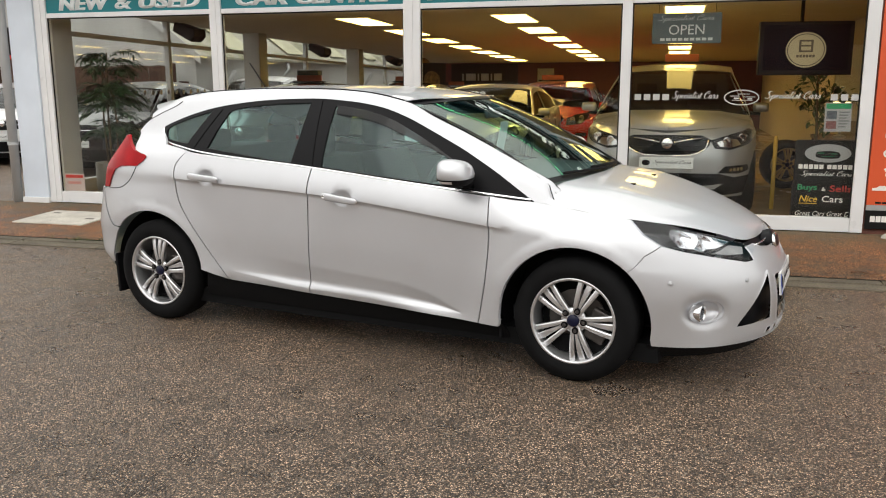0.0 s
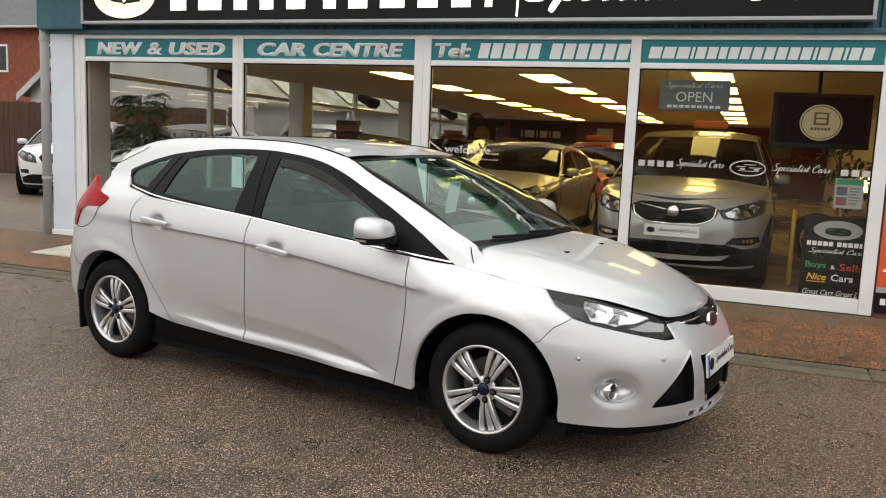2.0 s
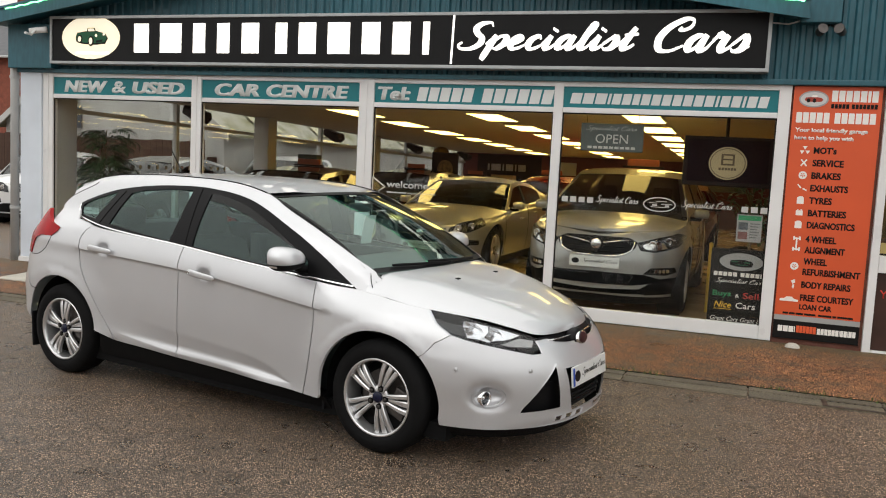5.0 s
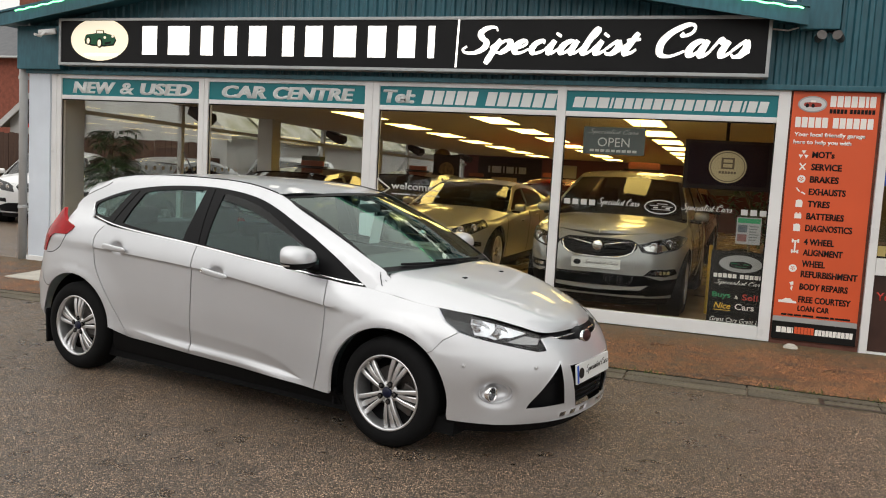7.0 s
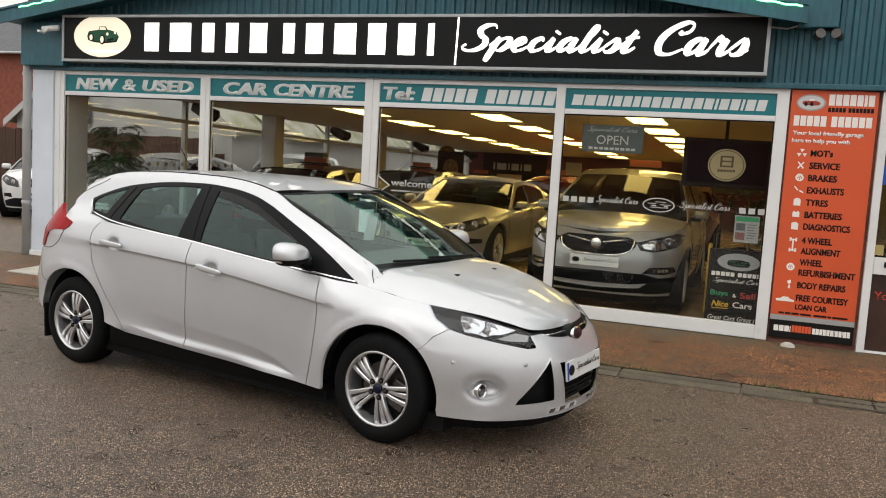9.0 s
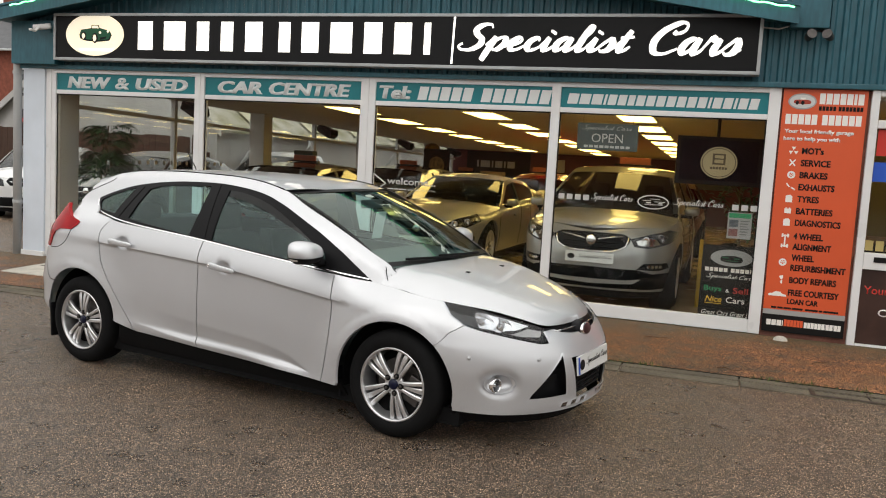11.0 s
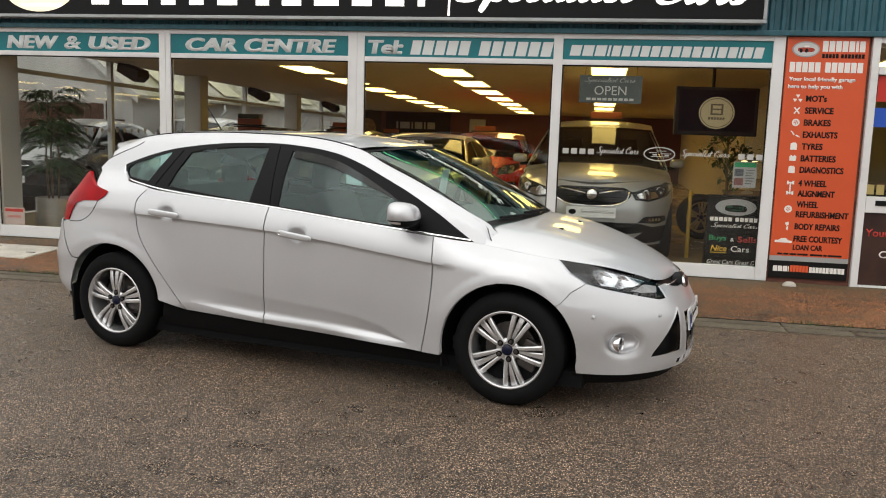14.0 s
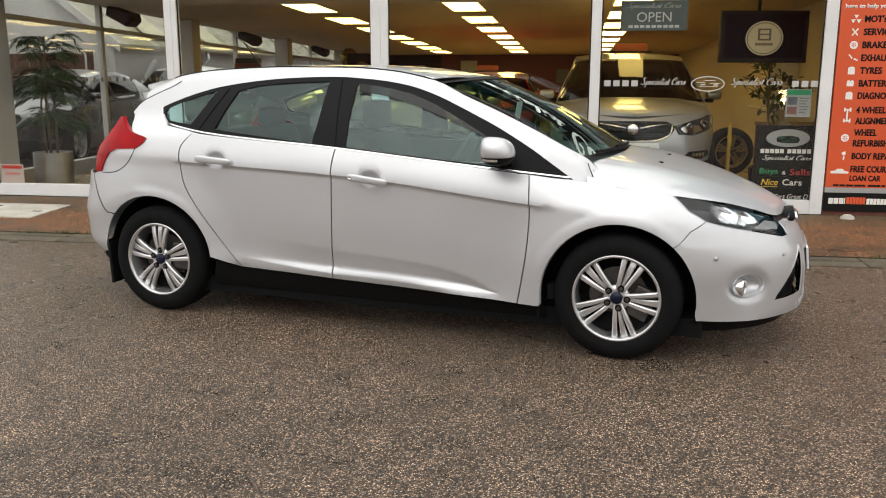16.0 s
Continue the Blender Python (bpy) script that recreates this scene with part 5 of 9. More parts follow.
for side in (-1, 1):
    # Dark cheek grille with fins, behind its opening.
    cm = (sum(q[0] for q in cheek) / 4, sum(q[1] for q in cheek) / 4)
    ck = part("cheek_grille", skin([(cm[0] + 1.5 * (s - cm[0]), cm[1] + 1.4 * (z - cm[1])) for s, z in cheek], lambda s, z: (lambda p: (p[0] - 0.045, p[1] - 0.012, p[2]))(body(s, z)), gap=0.05, sides=(side,), flange=0), PIANO, focus, "black cheek grille")
    for k in range(7):
        z = 0.318 + 0.030 * k
        a, b = sy(0.58 - 0.032 * k, z), sy(0.33 + 0.008 * k, z)
        p0, p1 = body(a, z), body(b, z)
        part("fin", prism([(-0.004, -0.003), (0.012, -0.003), (0.012, 0.003), (-0.004, 0.003)], "x", 0, 1), TRIMBLACK, ck,
             m=Matrix(((p1[0] - p0[0], 1, 0, p0[0] - 0.035), (side * (p1[1] - p0[1]), 0, 0, side * (p0[1] - 0.008)), (0, 0, 1, z), (0, 0, 0, 1))))
    # Fog lamp in a chrome ring.
    c = Vector(body(sx(fogx, fogz), fogz))
    d = (Vector(body(sx(fogx, fogz) + 0.02, fogz)) - c).normalized()
    out = Vector((d.y, -d.x, 0)).normalized()
    out = out if out.x > 0 else -out
    c2, o2 = Vector((c.x, side * c.y, c.z)), Vector((out.x, side * out.y, 0))
    zx = o2.cross(Vector((0, 0, 1))).normalized()
    m = Matrix(((zx.x, 0, o2.x, c2.x), (zx.y, 0, o2.y, c2.y), (0, 1, 0, c2.z), (0, 0, 0, 1)))
    fl = part("fog_lamp", lathe([(0.0, -0.062), (0.045, -0.058), (0.075, -0.040), (0.088, -0.016), (0.092, -0.008)], 32, m=m @ Matrix.Diagonal((1, 0.62, 1, 1))), PAINT, focus, "round fog lamp in a silver bowl", smooth=True)
    fm = Matrix.Translation((3.205, side * 0.697, fogz - 0.010)) @ Matrix.Rotation(radians(side * 12), 4, "Z") @ Matrix.Rotation(radians(90), 4, "Y")
    part("barrel", lathe([(0.036, -0.05), (0.043, -0.02), (0.045, 0.018), (0.043, 0.026), (0.037, 0.028), (0.034, 0.020)], 32, m=fm), CHROME, fl, "chrome lamp barrel", smooth=True)
    part("bulb_reflector", lathe([(0.0, -0.012), (0.02, -0.006), (0.034, 0.018)], 24, m=fm), FOGDARK, fl, smooth=True)
    part("bulb_shield", lathe([(0.0, 0.016), (0.010, 0.014), (0.013, 0.002)], 20, m=fm), CHROME, fl, smooth=True)
    part("lens", lathe([(0.0, 0.029), (0.02, 0.027), (0.036, 0.022)], 24, m=fm), LENS, fl, smooth=True)
    # Parking sensors.
    for xx, zz in ((3.095, 0.525), (3.40, 0.517)):
        s0 = sx(xx, zz)
        c = Vector(body(s0, zz))
        d = (Vector(body(s0 + 0.02, zz)) - c).normalized()
        o = Vector((d.y, -d.x, 0))
        o = o if o.x > 0 else -o
        c2, o2 = Vector((c.x, side * c.y, c.z)), Vector((o.x, side * o.y, 0)).normalized()
        zx = o2.cross(Vector((0, 0, 1))).normalized()
        m = Matrix(((zx.x, 0, o2.x, c2.x), (zx.y, 0, o2.y, c2.y), (0, 1, 0, c2.z), (0, 0, 0, 1)))
        part("parking_sensor", lathe([(0.0, 0.0035), (0.008, 0.0035), (0.009, 0.001), (0.0105, 0.0), (0.0125, 0.0035), (0.014, 0.0)], 18, m=m), PAINT, focus, smooth=True)

# Lower black lip, undertray
part("front_lip", skin([(sx(3.0, 0.2), 0.226), (sx(3.25, 0.21), 0.213), (4.0, 0.204), (4.0, 0.135), (sx(3.2, 0.15), 0.145), (sx(3.0, 0.15), 0.15)], lambda s, z: (lambda p: (p[0] - 0.008, p[1] - 0.014, p[2]))(body(s, z)), gap=0.05, sides=(-1, 1)), TRIMBLACK, focus, "black lower lip")

# Main grille: back plate, slats, surround.
grille = part("lower_grille", skin([(sy(0.33, 0.5), 0.52), (4.0, 0.52), (4.0, 0.25), (sy(0.25, 0.26), 0.25)], lambda s, z: (lambda p: (p[0] - 0.05, p[1], p[2]))(body(s, z)), gap=0.06, sides=(-1, 1), flange=0), PIANO, focus, "black lower grille")
for k in range(5):
    z = 0.285 + 0.026 * k + (0.10 if k > 2 else 0)
    hw = 0.235 + (z - 0.262) * 0.31
    pts = [body(sy(hw * q, z), z) for q in (1, 0.75, 0.5, 0.25, 0.0)]
    path = [(p[0] - 0.026, -p[1], z) for p in pts] + [(p[0] - 0.026, p[1], z) for p in pts[-2::-1]]
    part("slat", tube(path, 0.0075, 8), TRIMBLACK, grille, smooth=True)
for side in (-1, 1):
    path = [body(sy(0.245 + (z - 0.262) * 0.31, z), z) for z in np.linspace(0.255, 0.51, 8)]
    part("surround", tube([(p[0] - 0.012, side * p[1], p[2]) for p in path], 0.010, 8), TRIMBLACK, focus, smooth=True)

# Upper grille slit with chrome bar and oval badge.
upg = part("upper_grille", skin([(sy(0.37, 0.66), 0.662), (4.0, 0.672), (4.0, 0.60), (sy(0.33, 0.62), 0.62)], lambda s, z: (lambda p: (p[0] - 0.03, p[1], p[2]))(body(s, z)), gap=0.05, sides=(-1, 1), flange=0), PIANO, focus, "black upper grille slit")
pts = [body(sy(0.33 * q, 0.646), 0.646) for q in (1, 0.8, 0.6, 0.4, 0.2, 0.0)]
part("chrome_bar", tube([(p[0] - 0.008, -p[1], p[2] + 0.004) for p in pts] + [(p[0] - 0.008, p[1], p[2] + 0.004) for p in pts[-2::-1]], 0.0045, 8), SATIN, upg, smooth=True)
bx = body(4.0, 0.64)[0] + 0.026
bpose = Matrix.Translation((bx, 0, 0.630)) @ Matrix.Rotation(radians(78), 4, "Y") @ Matrix.Scale(1.25, 4)
badge = part("badge", lathe([(0.0, 0.006), (0.05, 0.005), (0.058, 0.001), (0.06, -0.02)], 36, m=bpose @ Matrix.Diagonal((0.52, 1.05, 1, 1))), CHROME, focus, "plain oval chrome badge", smooth=True)
part("badge_mount", lathe([(0.0, -0.006), (0.072, -0.006), (0.078, -0.02), (0.08, -0.05)], 36, m=bpose @ Matrix.Diagonal((0.60, 1.0, 1, 1))), PIANO, badge, smooth=True)
part("badge_field", lathe([(0.0, 0.0095), (0.045, 0.0085), (0.05, 0.005)], 36, m=bpose @ Matrix.Diagonal((0.50, 1.0, 1, 1))), mat("badge_dark_field", (0.035, 0.010, 0.012), 0.4, spec=0.3), badge, smooth=True)

# Number plate with the dealer's show plate
plate = part("number_plate", box(0, 0.012, -0.26, 0.26, -0.056, 0.056, 0.003), PLATEWHITE, focus, "white show plate with script", m=pose(3.522, 0, 0.449, 0, -6, 0))
PT = pose(0.0135, 0, 0, 0, 0, 90)
script("lettering", "Specialist Cars", BANNERBLACK, plate, -0.13, 0.245, -0.022, 0.03, 0, 0.9, 0.0005, m=PT)
part("plate_emblem", prism(oval(0.04, 0.03, 24, -0.195, 0.0), "y", -0.001, 0), BANNERBLACK, plate, m=PT)
part("plate_band", box(-0.259, -0.235, -0.0008, 0.0, -0.05, 0.05), BLUEPRINT, plate, m=PT)

# Bonnet
def yedge(x):
    z = shoulder_z(x)
    lo, hi = 2.2, 4.0
    for _ in range(40):
        mid = (lo + hi) / 2
        if body(mid, z)[0] < x:
            lo = mid
        else:
            hi = mid
    return body(hi, z)[1]
bonnet_c = hermite([(2.30, 0.985), (2.45, 0.965), (2.65, 0.938), (2.85, 0.897), (3.05, 0.845), (3.22, 0.788), (3.36, 0.727), (3.42, 0.694), (3.46, 0.664)])
XN = body(4.0, shoulder_z(3.46))[0] + 0.006
bonnet_rear = hermite([(0.0, 2.555), (0.5, 2.535), (0.87, 2.455), (1.0, 2.468)])
bm = bmesh.new()
rows_ = []
for i in range(31):
    q = i / 30
    x = 2.44 + (XN - 2.44) * (1 - (1 - q) ** 1.6)
    ye = max(0.0, yedge(min(x, XN - 1e-4)) - 0.004) if i < 30 else 0.0
    # The rear edge is swept back beside the pillars' feet; the section is flat with rolled edges there and rounder at the nose.
    row = []
    for j in range(29):
        e = math.sin((-1 + 2 * j / 28) * math.pi / 2)
        y = e * ye
        xx = x + (1 - q) ** 3 * (bonnet_rear(abs(e)) - 2.44)
        soft = step(0.0, 0.75, q)
        hc, he = bonnet_c(min(xx, 3.46)), shoulder_z(min(xx, XN)) - 0.002
        z = he + (hc - he) * max(0.0, 1 - abs(e) ** (4.2 - 1.8 * soft)) ** (0.72 + 0.28 * soft)
        z += 0.009 * math.exp(-((abs(e) - 0.62) / 0.09) ** 2) * (1 - q) * step(0.0, 0.2, q) * step(0, 0.3, 1 - q)
        row.append(bm.verts.new((xx, y, z)))
    rows_.append(row)
for a, b in zip(rows_, rows_[1:]):
    for j in range(28):
        bm.faces.new((a[j], b[j], b[j + 1], a[j + 1]))
bmesh.ops.remove_doubles(bm, verts=bm.verts[:], dist=0.0005)
bmesh.ops.recalc_face_normals(bm, faces=bm.faces[:])
if sum(f.normal.z for f in bm.faces) < 0:
    bmesh.ops.reverse_faces(bm, faces=bm.faces[:])
part("bonnet", bm, PAINT, focus, smooth=True)
for y in (-0.244, 0.244):
    part("washer_jet", box(2.760, 2.784, y - 0.018, y + 0.018, bonnet_c(2.77) - 0.018, bonnet_c(2.77) + 0.003, 0.004), TRIMBLACK, focus)

# Head lamps: dark bowl, bright reflectors, clear cover.
lamp_top = [(3.402, 0.640), (3.36, 0.672), (3.25, 0.716), (3.10, 0.760), (2.98, 0.788)]
lamp_foot, lamp_head = hermite(lamp_low), hermite(lamp_top[::-1])
lamp = [(sx(x, z), z) for x, z in lamp_low] + [(sx(x, z), min(z, shoulder_z(x) - 0.001)) for x, z in lamp_top]
for side in (-1, 1):
    hl = part("head_lamp", skin(lamp, lambda s, z: (lambda p: (p[0] - 0.07, p[1] - 0.07, p[2]))(body(s, z)), gap=0.03, sides=(side,), flange=0), LAMPBLACK, focus, "clear head lamp with dark surround")
    part("lens", skin(lamp, lambda s, z: (lambda p: (p[0], p[1], p[2]))(body(s, z)), gap=0.025, sides=(side,), flange=0.012), LENS, hl)
    # Two scooped reflector cells side by side, and a smaller indicator cell below their tip.
    for cell, (ca, cz), depth, mm in (([(3.07, 0.748), (3.105, 0.745), (3.155, 0.732), (3.175, 0.710), (3.165, 0.681), (3.115, 0.688), (3.090, 0.722)], (3.125, 0.716), 0.044, REFLECTOR),
                                      ([(3.160, 0.731), (3.215, 0.718), (3.288, 0.692), (3.25, 0.672), (3.205, 0.667), (3.172, 0.679), (3.180, 0.708)], (3.215, 0.694), 0.042, REFLECTOR),
                                      ([(3.262, 0.650), (3.32, 0.671), (3.368, 0.656), (3.374, 0.628), (3.32, 0.634)], (3.33, 0.650), 0.008, INDICATOR)):
        poly = [(sx(x, z), min(max(z, lamp_foot(x) + 0.007), lamp_head(x) - 0.010)) for x, z in ((ca + 0.008 + 1.16 * (x - ca), cz + 1.2 * (z - cz)) for x, z in cell)] if mm is REFLECTOR else [(sx(x, z), z) for x, z in cell]
        c0 = sx(ca, cz)
        def scoop(s, z, c0=c0, cz=cz, depth=depth):
            d = min(1.0, math.hypot((s - c0) / 0.085, (z - cz) / 0.036))
            p = body(s, z)
            return (p[0] - 0.012 - depth * 0.8 * (1 - d * d), p[1] - 0.012 - depth * (1 - d * d), p[2])
        part("reflector" if mm is REFLECTOR else "indicator", skin(poly, scoop, gap=0.011, sides=(side,), flange=0.006), mm, hl, "bright scooped reflector" if mm is REFLECTOR else "")
        if mm is REFLECTOR:
            p = Vector(scoop(c0, cz))
            m = Matrix.Translation((p.x, side * p.y, p.z)) @ Matrix.Rotation(radians(-side * 30), 4, "Z") @ Matrix.Rotation(radians(90), 4, "Y")
            part("bulb", lathe([(0.016, 0.0), (0.014, 0.008), (0.007, 0.012), (0.006, 0.024), (0.0, 0.027)], 16, m=m), SATIN, hl, smooth=True)

# Glasshouse: black surround, panes, chrome belt strip, silver roof rail and pillars.
dlo = smooth_line([(-0.005, 1.100), (-0.035, 1.168), (0.0, 1.196), (0.20, 1.262), (0.41, 1.308), (0.72, 1.344), (1.05, 1.356), (1.25, 1.347), (1.41, 1.330), (1.55, 1.303), (1.69, 1.257), (1.80, 1.210), (1.90, 1.164), (2.0, 1.116), (2.1, 1.060), (2.2, 0.999), (2.30, 0.930), (2.405, 0.857)], 5)
low = [(2.30, belt_z(2.30)), (2.18, belt_z(2.18)), (1.7, belt_z(1.7)), (1.14, belt_z(1.14)), (0.7, belt_z(0.7)), (0.245, 1.054), (0.08, 1.080)]
panes = {"rear_quarter_glass": smooth_line([(0.02, 1.108), (-0.002, 1.165), (0.11, 1.214), (0.34, 1.278)], 4) + [(0.205, 1.088), (0.10, 1.096)],
         "rear_door_glass": [(0.375, 1.066), (0.42, 1.165), (0.485, 1.278)] + smooth_line([(0.60, 1.305), (0.80, 1.322), (1.045, 1.332)], 4) + [(1.03, 1.16), (1.003, 1.006)],
         "front_door_glass": smooth_line([(1.205, 0.994), (1.205, 1.15), (1.212, 1.315)], 3) + smooth_line([(1.32, 1.308), (1.43, 1.291), (1.58, 1.252), (1.74, 1.183), (1.90, 1.098), (2.075, 0.992)], 4) + [(2.10, 0.915)]}
mirrored("window_surround", dlo + low, lambda x, z: (lambda p: (p[0], p[1] + 0.002, p[2]))(upper(x, z)), PIANO, "gloss black window surround", gap=0.035, holes=list(panes.values()), flange=0.012)
for nm, pts in panes.items():
    mirrored(nm, pts, lambda x, z: (lambda p: (p[0], p[1] - 0.005, p[2]))(upper(x, z)), CARGLASS, "tinted side window", gap=0.06, flange=0)
# Wind deflector over the front door glass.
wd = smooth_line([(1.235, 1.322), (1.32, 1.313), (1.43, 1.296), (1.58, 1.257), (1.74, 1.188), (1.90, 1.103), (2.05, 1.012)], 4)
mirrored("wind_deflector", wd + [(x, z - 0.045 + 0.04 * step(1.6, 2.05, x)) for x, z in wd[::-1]], lambda x, z: (lambda p: (p[0], p[1] + 0.012, p[2]))(upper(x, z)), glass("smoked_plastic", (0.10, 0.10, 0.11), 0.8), "smoked wind deflector", gap=0.03, flange=0)
# Pillar joints in the black surround.
for side in (-1, 1):
    for a, b in (((1.148, 0.99), (1.118, 1.345)), ((0.262, 1.056), (0.42, 1.29))):
        path = [upper(a[0] + (b[0] - a[0]) * k / 6, a[1] + (b[1] - a[1]) * k / 6) for k in range(7)]
        part("pillar_joint", tube([(p[0], side * (p[1] + 0.002), p[2]) for p in path], 0.0035, 6), SEAMDARK, focus)
    path = [(x, z) for x, z in smooth_line([(-0.034, 1.168), (-0.008, 1.108), (0.06, 1.083), (0.245, 1.053)], 5)] + belt_line(0.3, 2.385, 50)
    bm = bmesh.new()
    rr = []
    for x, z in path:
        p = upper(x, z)
        rr.append([bm.verts.new((p[0] + (dz * 0.5 if x < 0.04 else 0), side * (p[1] + dy), p[2] + dz)) for dz, dy in ((-0.011, 0.003), (-0.009, 0.009), (0.005, 0.008), (0.006, 0.001))])
    for a, b in zip(rr, rr[1:]):
        for k in range(3):
            bm.faces.new((a[k], a[k + 1], b[k + 1], b[k]))
    bmesh.ops.recalc_face_normals(bm, faces=bm.faces[:])
    part("chrome_strip", bm, CHROME, focus, "bright belt strip", smooth=True)

rail_top = [(x, rail_z(x)) for x in np.linspace(2.545, -0.20, 64)]
rail = smooth_line([(2.42, 0.852), (2.40, 0.862)], 2) + dlo[::-1][2:] + [(-0.05, 1.171), (-0.09, 1.181), (-0.14, 1.192), (-0.19, 1.22)]
mirrored("roof_rail", [(2.545, 0.818), (2.47, 0.822), (2.41, 0.830)] + rail[2:] + rail_top[::-1][:-1], upper, PAINT, "silver pillar and roof side", gap=0.028, flange=0.008)

# Roof, tailgate spoiler, tailgate
def roof_row(x, spread=1.0):
    ye, ze, zc = upper(x, rail_z(x))[1], rail_z(x), roof_c(x)
    return [(x, e * ye, zc - (zc - ze) * abs(e) ** 2.6) for e in (-1 + 2 * j / 24 for j in range(25))]
def sheet(rows):
    bm = bmesh.new()
    vs = [[bm.verts.new(p) for p in r] for r in rows]
    for a, b in zip(vs, vs[1:]):
        for j in range(len(a) - 1):
            bm.faces.new((a[j], a[j + 1], b[j + 1], b[j]))
    bmesh.ops.recalc_face_normals(bm, faces=bm.faces[:])
    return bm
head_x = lambda e: 1.60 + 0.16 * math.cos(e * math.pi / 2)
rws = []
for i in range(31):
    q = i / 30
    row = []
    for j in range(25):
        e = -1 + 2 * j / 24
        x = -0.12 + (head_x(e) + 0.12) * q
        ye, ze, zc = upper(min(x, 1.66), rail_z(min(x, 1.66)))[1], rail_z(min(x, 1.62)), roof_c(x)
        row.append((x, e * ye, zc - (zc - ze) * abs(e) ** 2.6))
    rws.append(row)
part("roof", sheet(rws), PAINT, focus, smooth=True)
rws = []
for q in (0, 0.25, 0.5, 0.75, 1.0):
    row = []
    for j in range(25):
        e = -1 + 2 * j / 24
        x = -0.12 + (-0.10 - 0.29 * math.cos(e * math.pi / 2) ** 0.8) * q
        xs = -0.12 - 0.10 * q
        ye, ze, zc = upper(xs, rail_z(xs))[1] * (1 - 0.015 * q), rail_z(xs), roof_c(x)
        row.append((x, e * ye, zc - (zc - ze) * abs(e) ** 2.6))
    rws.append(row)
rws.append([(x - 0.003, y * 0.998, z - 0.008) for x, y, z in rws[-1]])
rws.append([(x + 0.004, y * 0.99, z - 0.045) for x, y, z in rws[-2]])
rws.append([(x + 0.09, y * 0.985, z - 0.055) for x, y, z in rws[-3]])
part("spoiler", sheet(rws), PAINT, focus, "silver tailgate spoiler", smooth=True)
part("aerial", tube([(0.215, 0.0, 1.402), (0.205, 0.0, 1.425), (0.095, 0.0, 1.571)], 0.004, 6), BLACKPLASTIC, focus)
def gate(zs, wide, dx=0.0):
    rows = []
    for z in zs:
        w = min(flank(-0.3, z), house(-0.3, z)) * wide
        rows.append([(tail(z) + dx + 0.35 * abs(e * wide / 0.86) ** 3, e * w, z) for e in (-1 + 2 * j / 16 for j in range(17))])
    return sheet(rows)
part("tailgate", gate(np.linspace(1.0, 0.80, 6), 0.86), PAINT, focus, smooth=True)
part("tailgate_lining", gate(np.linspace(1.0, 0.80, 4), 0.85, 0.02), CABINPLASTIC, focus)
part("rear_window", gate(np.linspace(1.25, 1.0, 6), 0.86), CARGLASS, focus, "tinted rear window", smooth=True)
mirrored("pillar_lining", [(2.44, 0.862)] + rail[2:] + rail_top[::-1][:-1], lambda x, z: (lambda p: (p[0], p[1] - 0.016, p[2]))(upper(x, z)), CABINPLASTIC, "dark inner pillar trim", gap=0.05, flange=0)

# Windscreen between the pillars, with black border and wipers.
def screen(e, v):
    xb, zb, yb = 2.446 + 0.105 * math.cos(e * math.pi / 2), 0.940 + 0.012 * math.cos(e * math.pi / 2), 0.675
    xt, zt, yt = head_x(e) - 0.005, 1.333 + 0.025 * math.cos(e * math.pi / 2), 0.585
    bulge = 0.03 * math.sin(math.pi * v)
    return (xb + (xt - xb) * v + bulge * 0.5, e * (yb + (yt - yb) * v), zb + (zt - zb) * v + bulge)
part("windscreen", sheet([[screen(-1 + 2 * j / 20, v / 12) for j in range(21)] for v in range(13)]), SCREENGLASS, focus, "clear raked windscreen", smooth=True)
for nm, r in (("screen_border", [(0.0, 0.045)]), ("screen_border", [(0.955, 1.0)])):
    v0, v1 = r[0]
    part(nm, sheet([[tuple(c + d for c, d in zip(screen(-1 + 2 * j / 20, v0 + (v1 - v0) * k / 3), (0.002, 0, 0.003))) for j in range(21)] for k in range(4)]), PIANO, focus, smooth=True)
for e0 in (-1, 1):
    part("screen_border", sheet([[tuple(c + d for c, d in zip(screen(e0 * (1 - 0.035 * k / 2), v / 12), (0.002, 0, 0.003))) for v in range(13)] for k in range(3)]), PIANO, focus, smooth=True)
for e0 in (-1, 1):
    seal = []
    for v in np.linspace(0.06, 1.0, 17):
        p = screen(e0, v)
        q = upper(p[0], rail_z(p[0]))
        seal.append([(p[0] + (q[0] - p[0]) * k, p[1] + (e0 * (q[1] - 0.014) - p[1]) * k, p[2] + (q[2] - 0.014 - p[2]) * k) for k in (0.0, 0.5, 1.0)])
    part("screen_seal", sheet(seal), PIANO, focus, "black rubber windscreen seal", smooth=True)
    ditch = [(x, upper(x, rail_z(x))) for x in np.linspace(-0.05, 1.60, 40)]
    part("roof_ditch", tube([(x, e0 * (p[1] - 0.006), p[2] + 0.0015) for x, p in ditch], 0.0055, 6), TRIMBLACK, focus, "black roof joint strip", smooth=True)
    seam = [upper(x, z) for x, z in smooth_line([(-0.21, 1.215), (-0.10, 1.262), (0.0, 1.300), (0.05, 1.330)], 4)]
    foot = [upper(2.458 + 0.046 * k / 6, 0.938 - 0.090 * k / 6) for k in range(7)]
    part("panel_joint", tube([(p[0] + 0.0015, e0 * (p[1] + 0.0055), p[2] + 0.0025) for p in foot], 0.0026, 6), SEAMDARK, focus)
    part("spoiler_joint", tube([(p[0], e0 * (p[1] + 0.0005), p[2]) for p in seam], 0.0022, 6), SEAMDARK, focus)
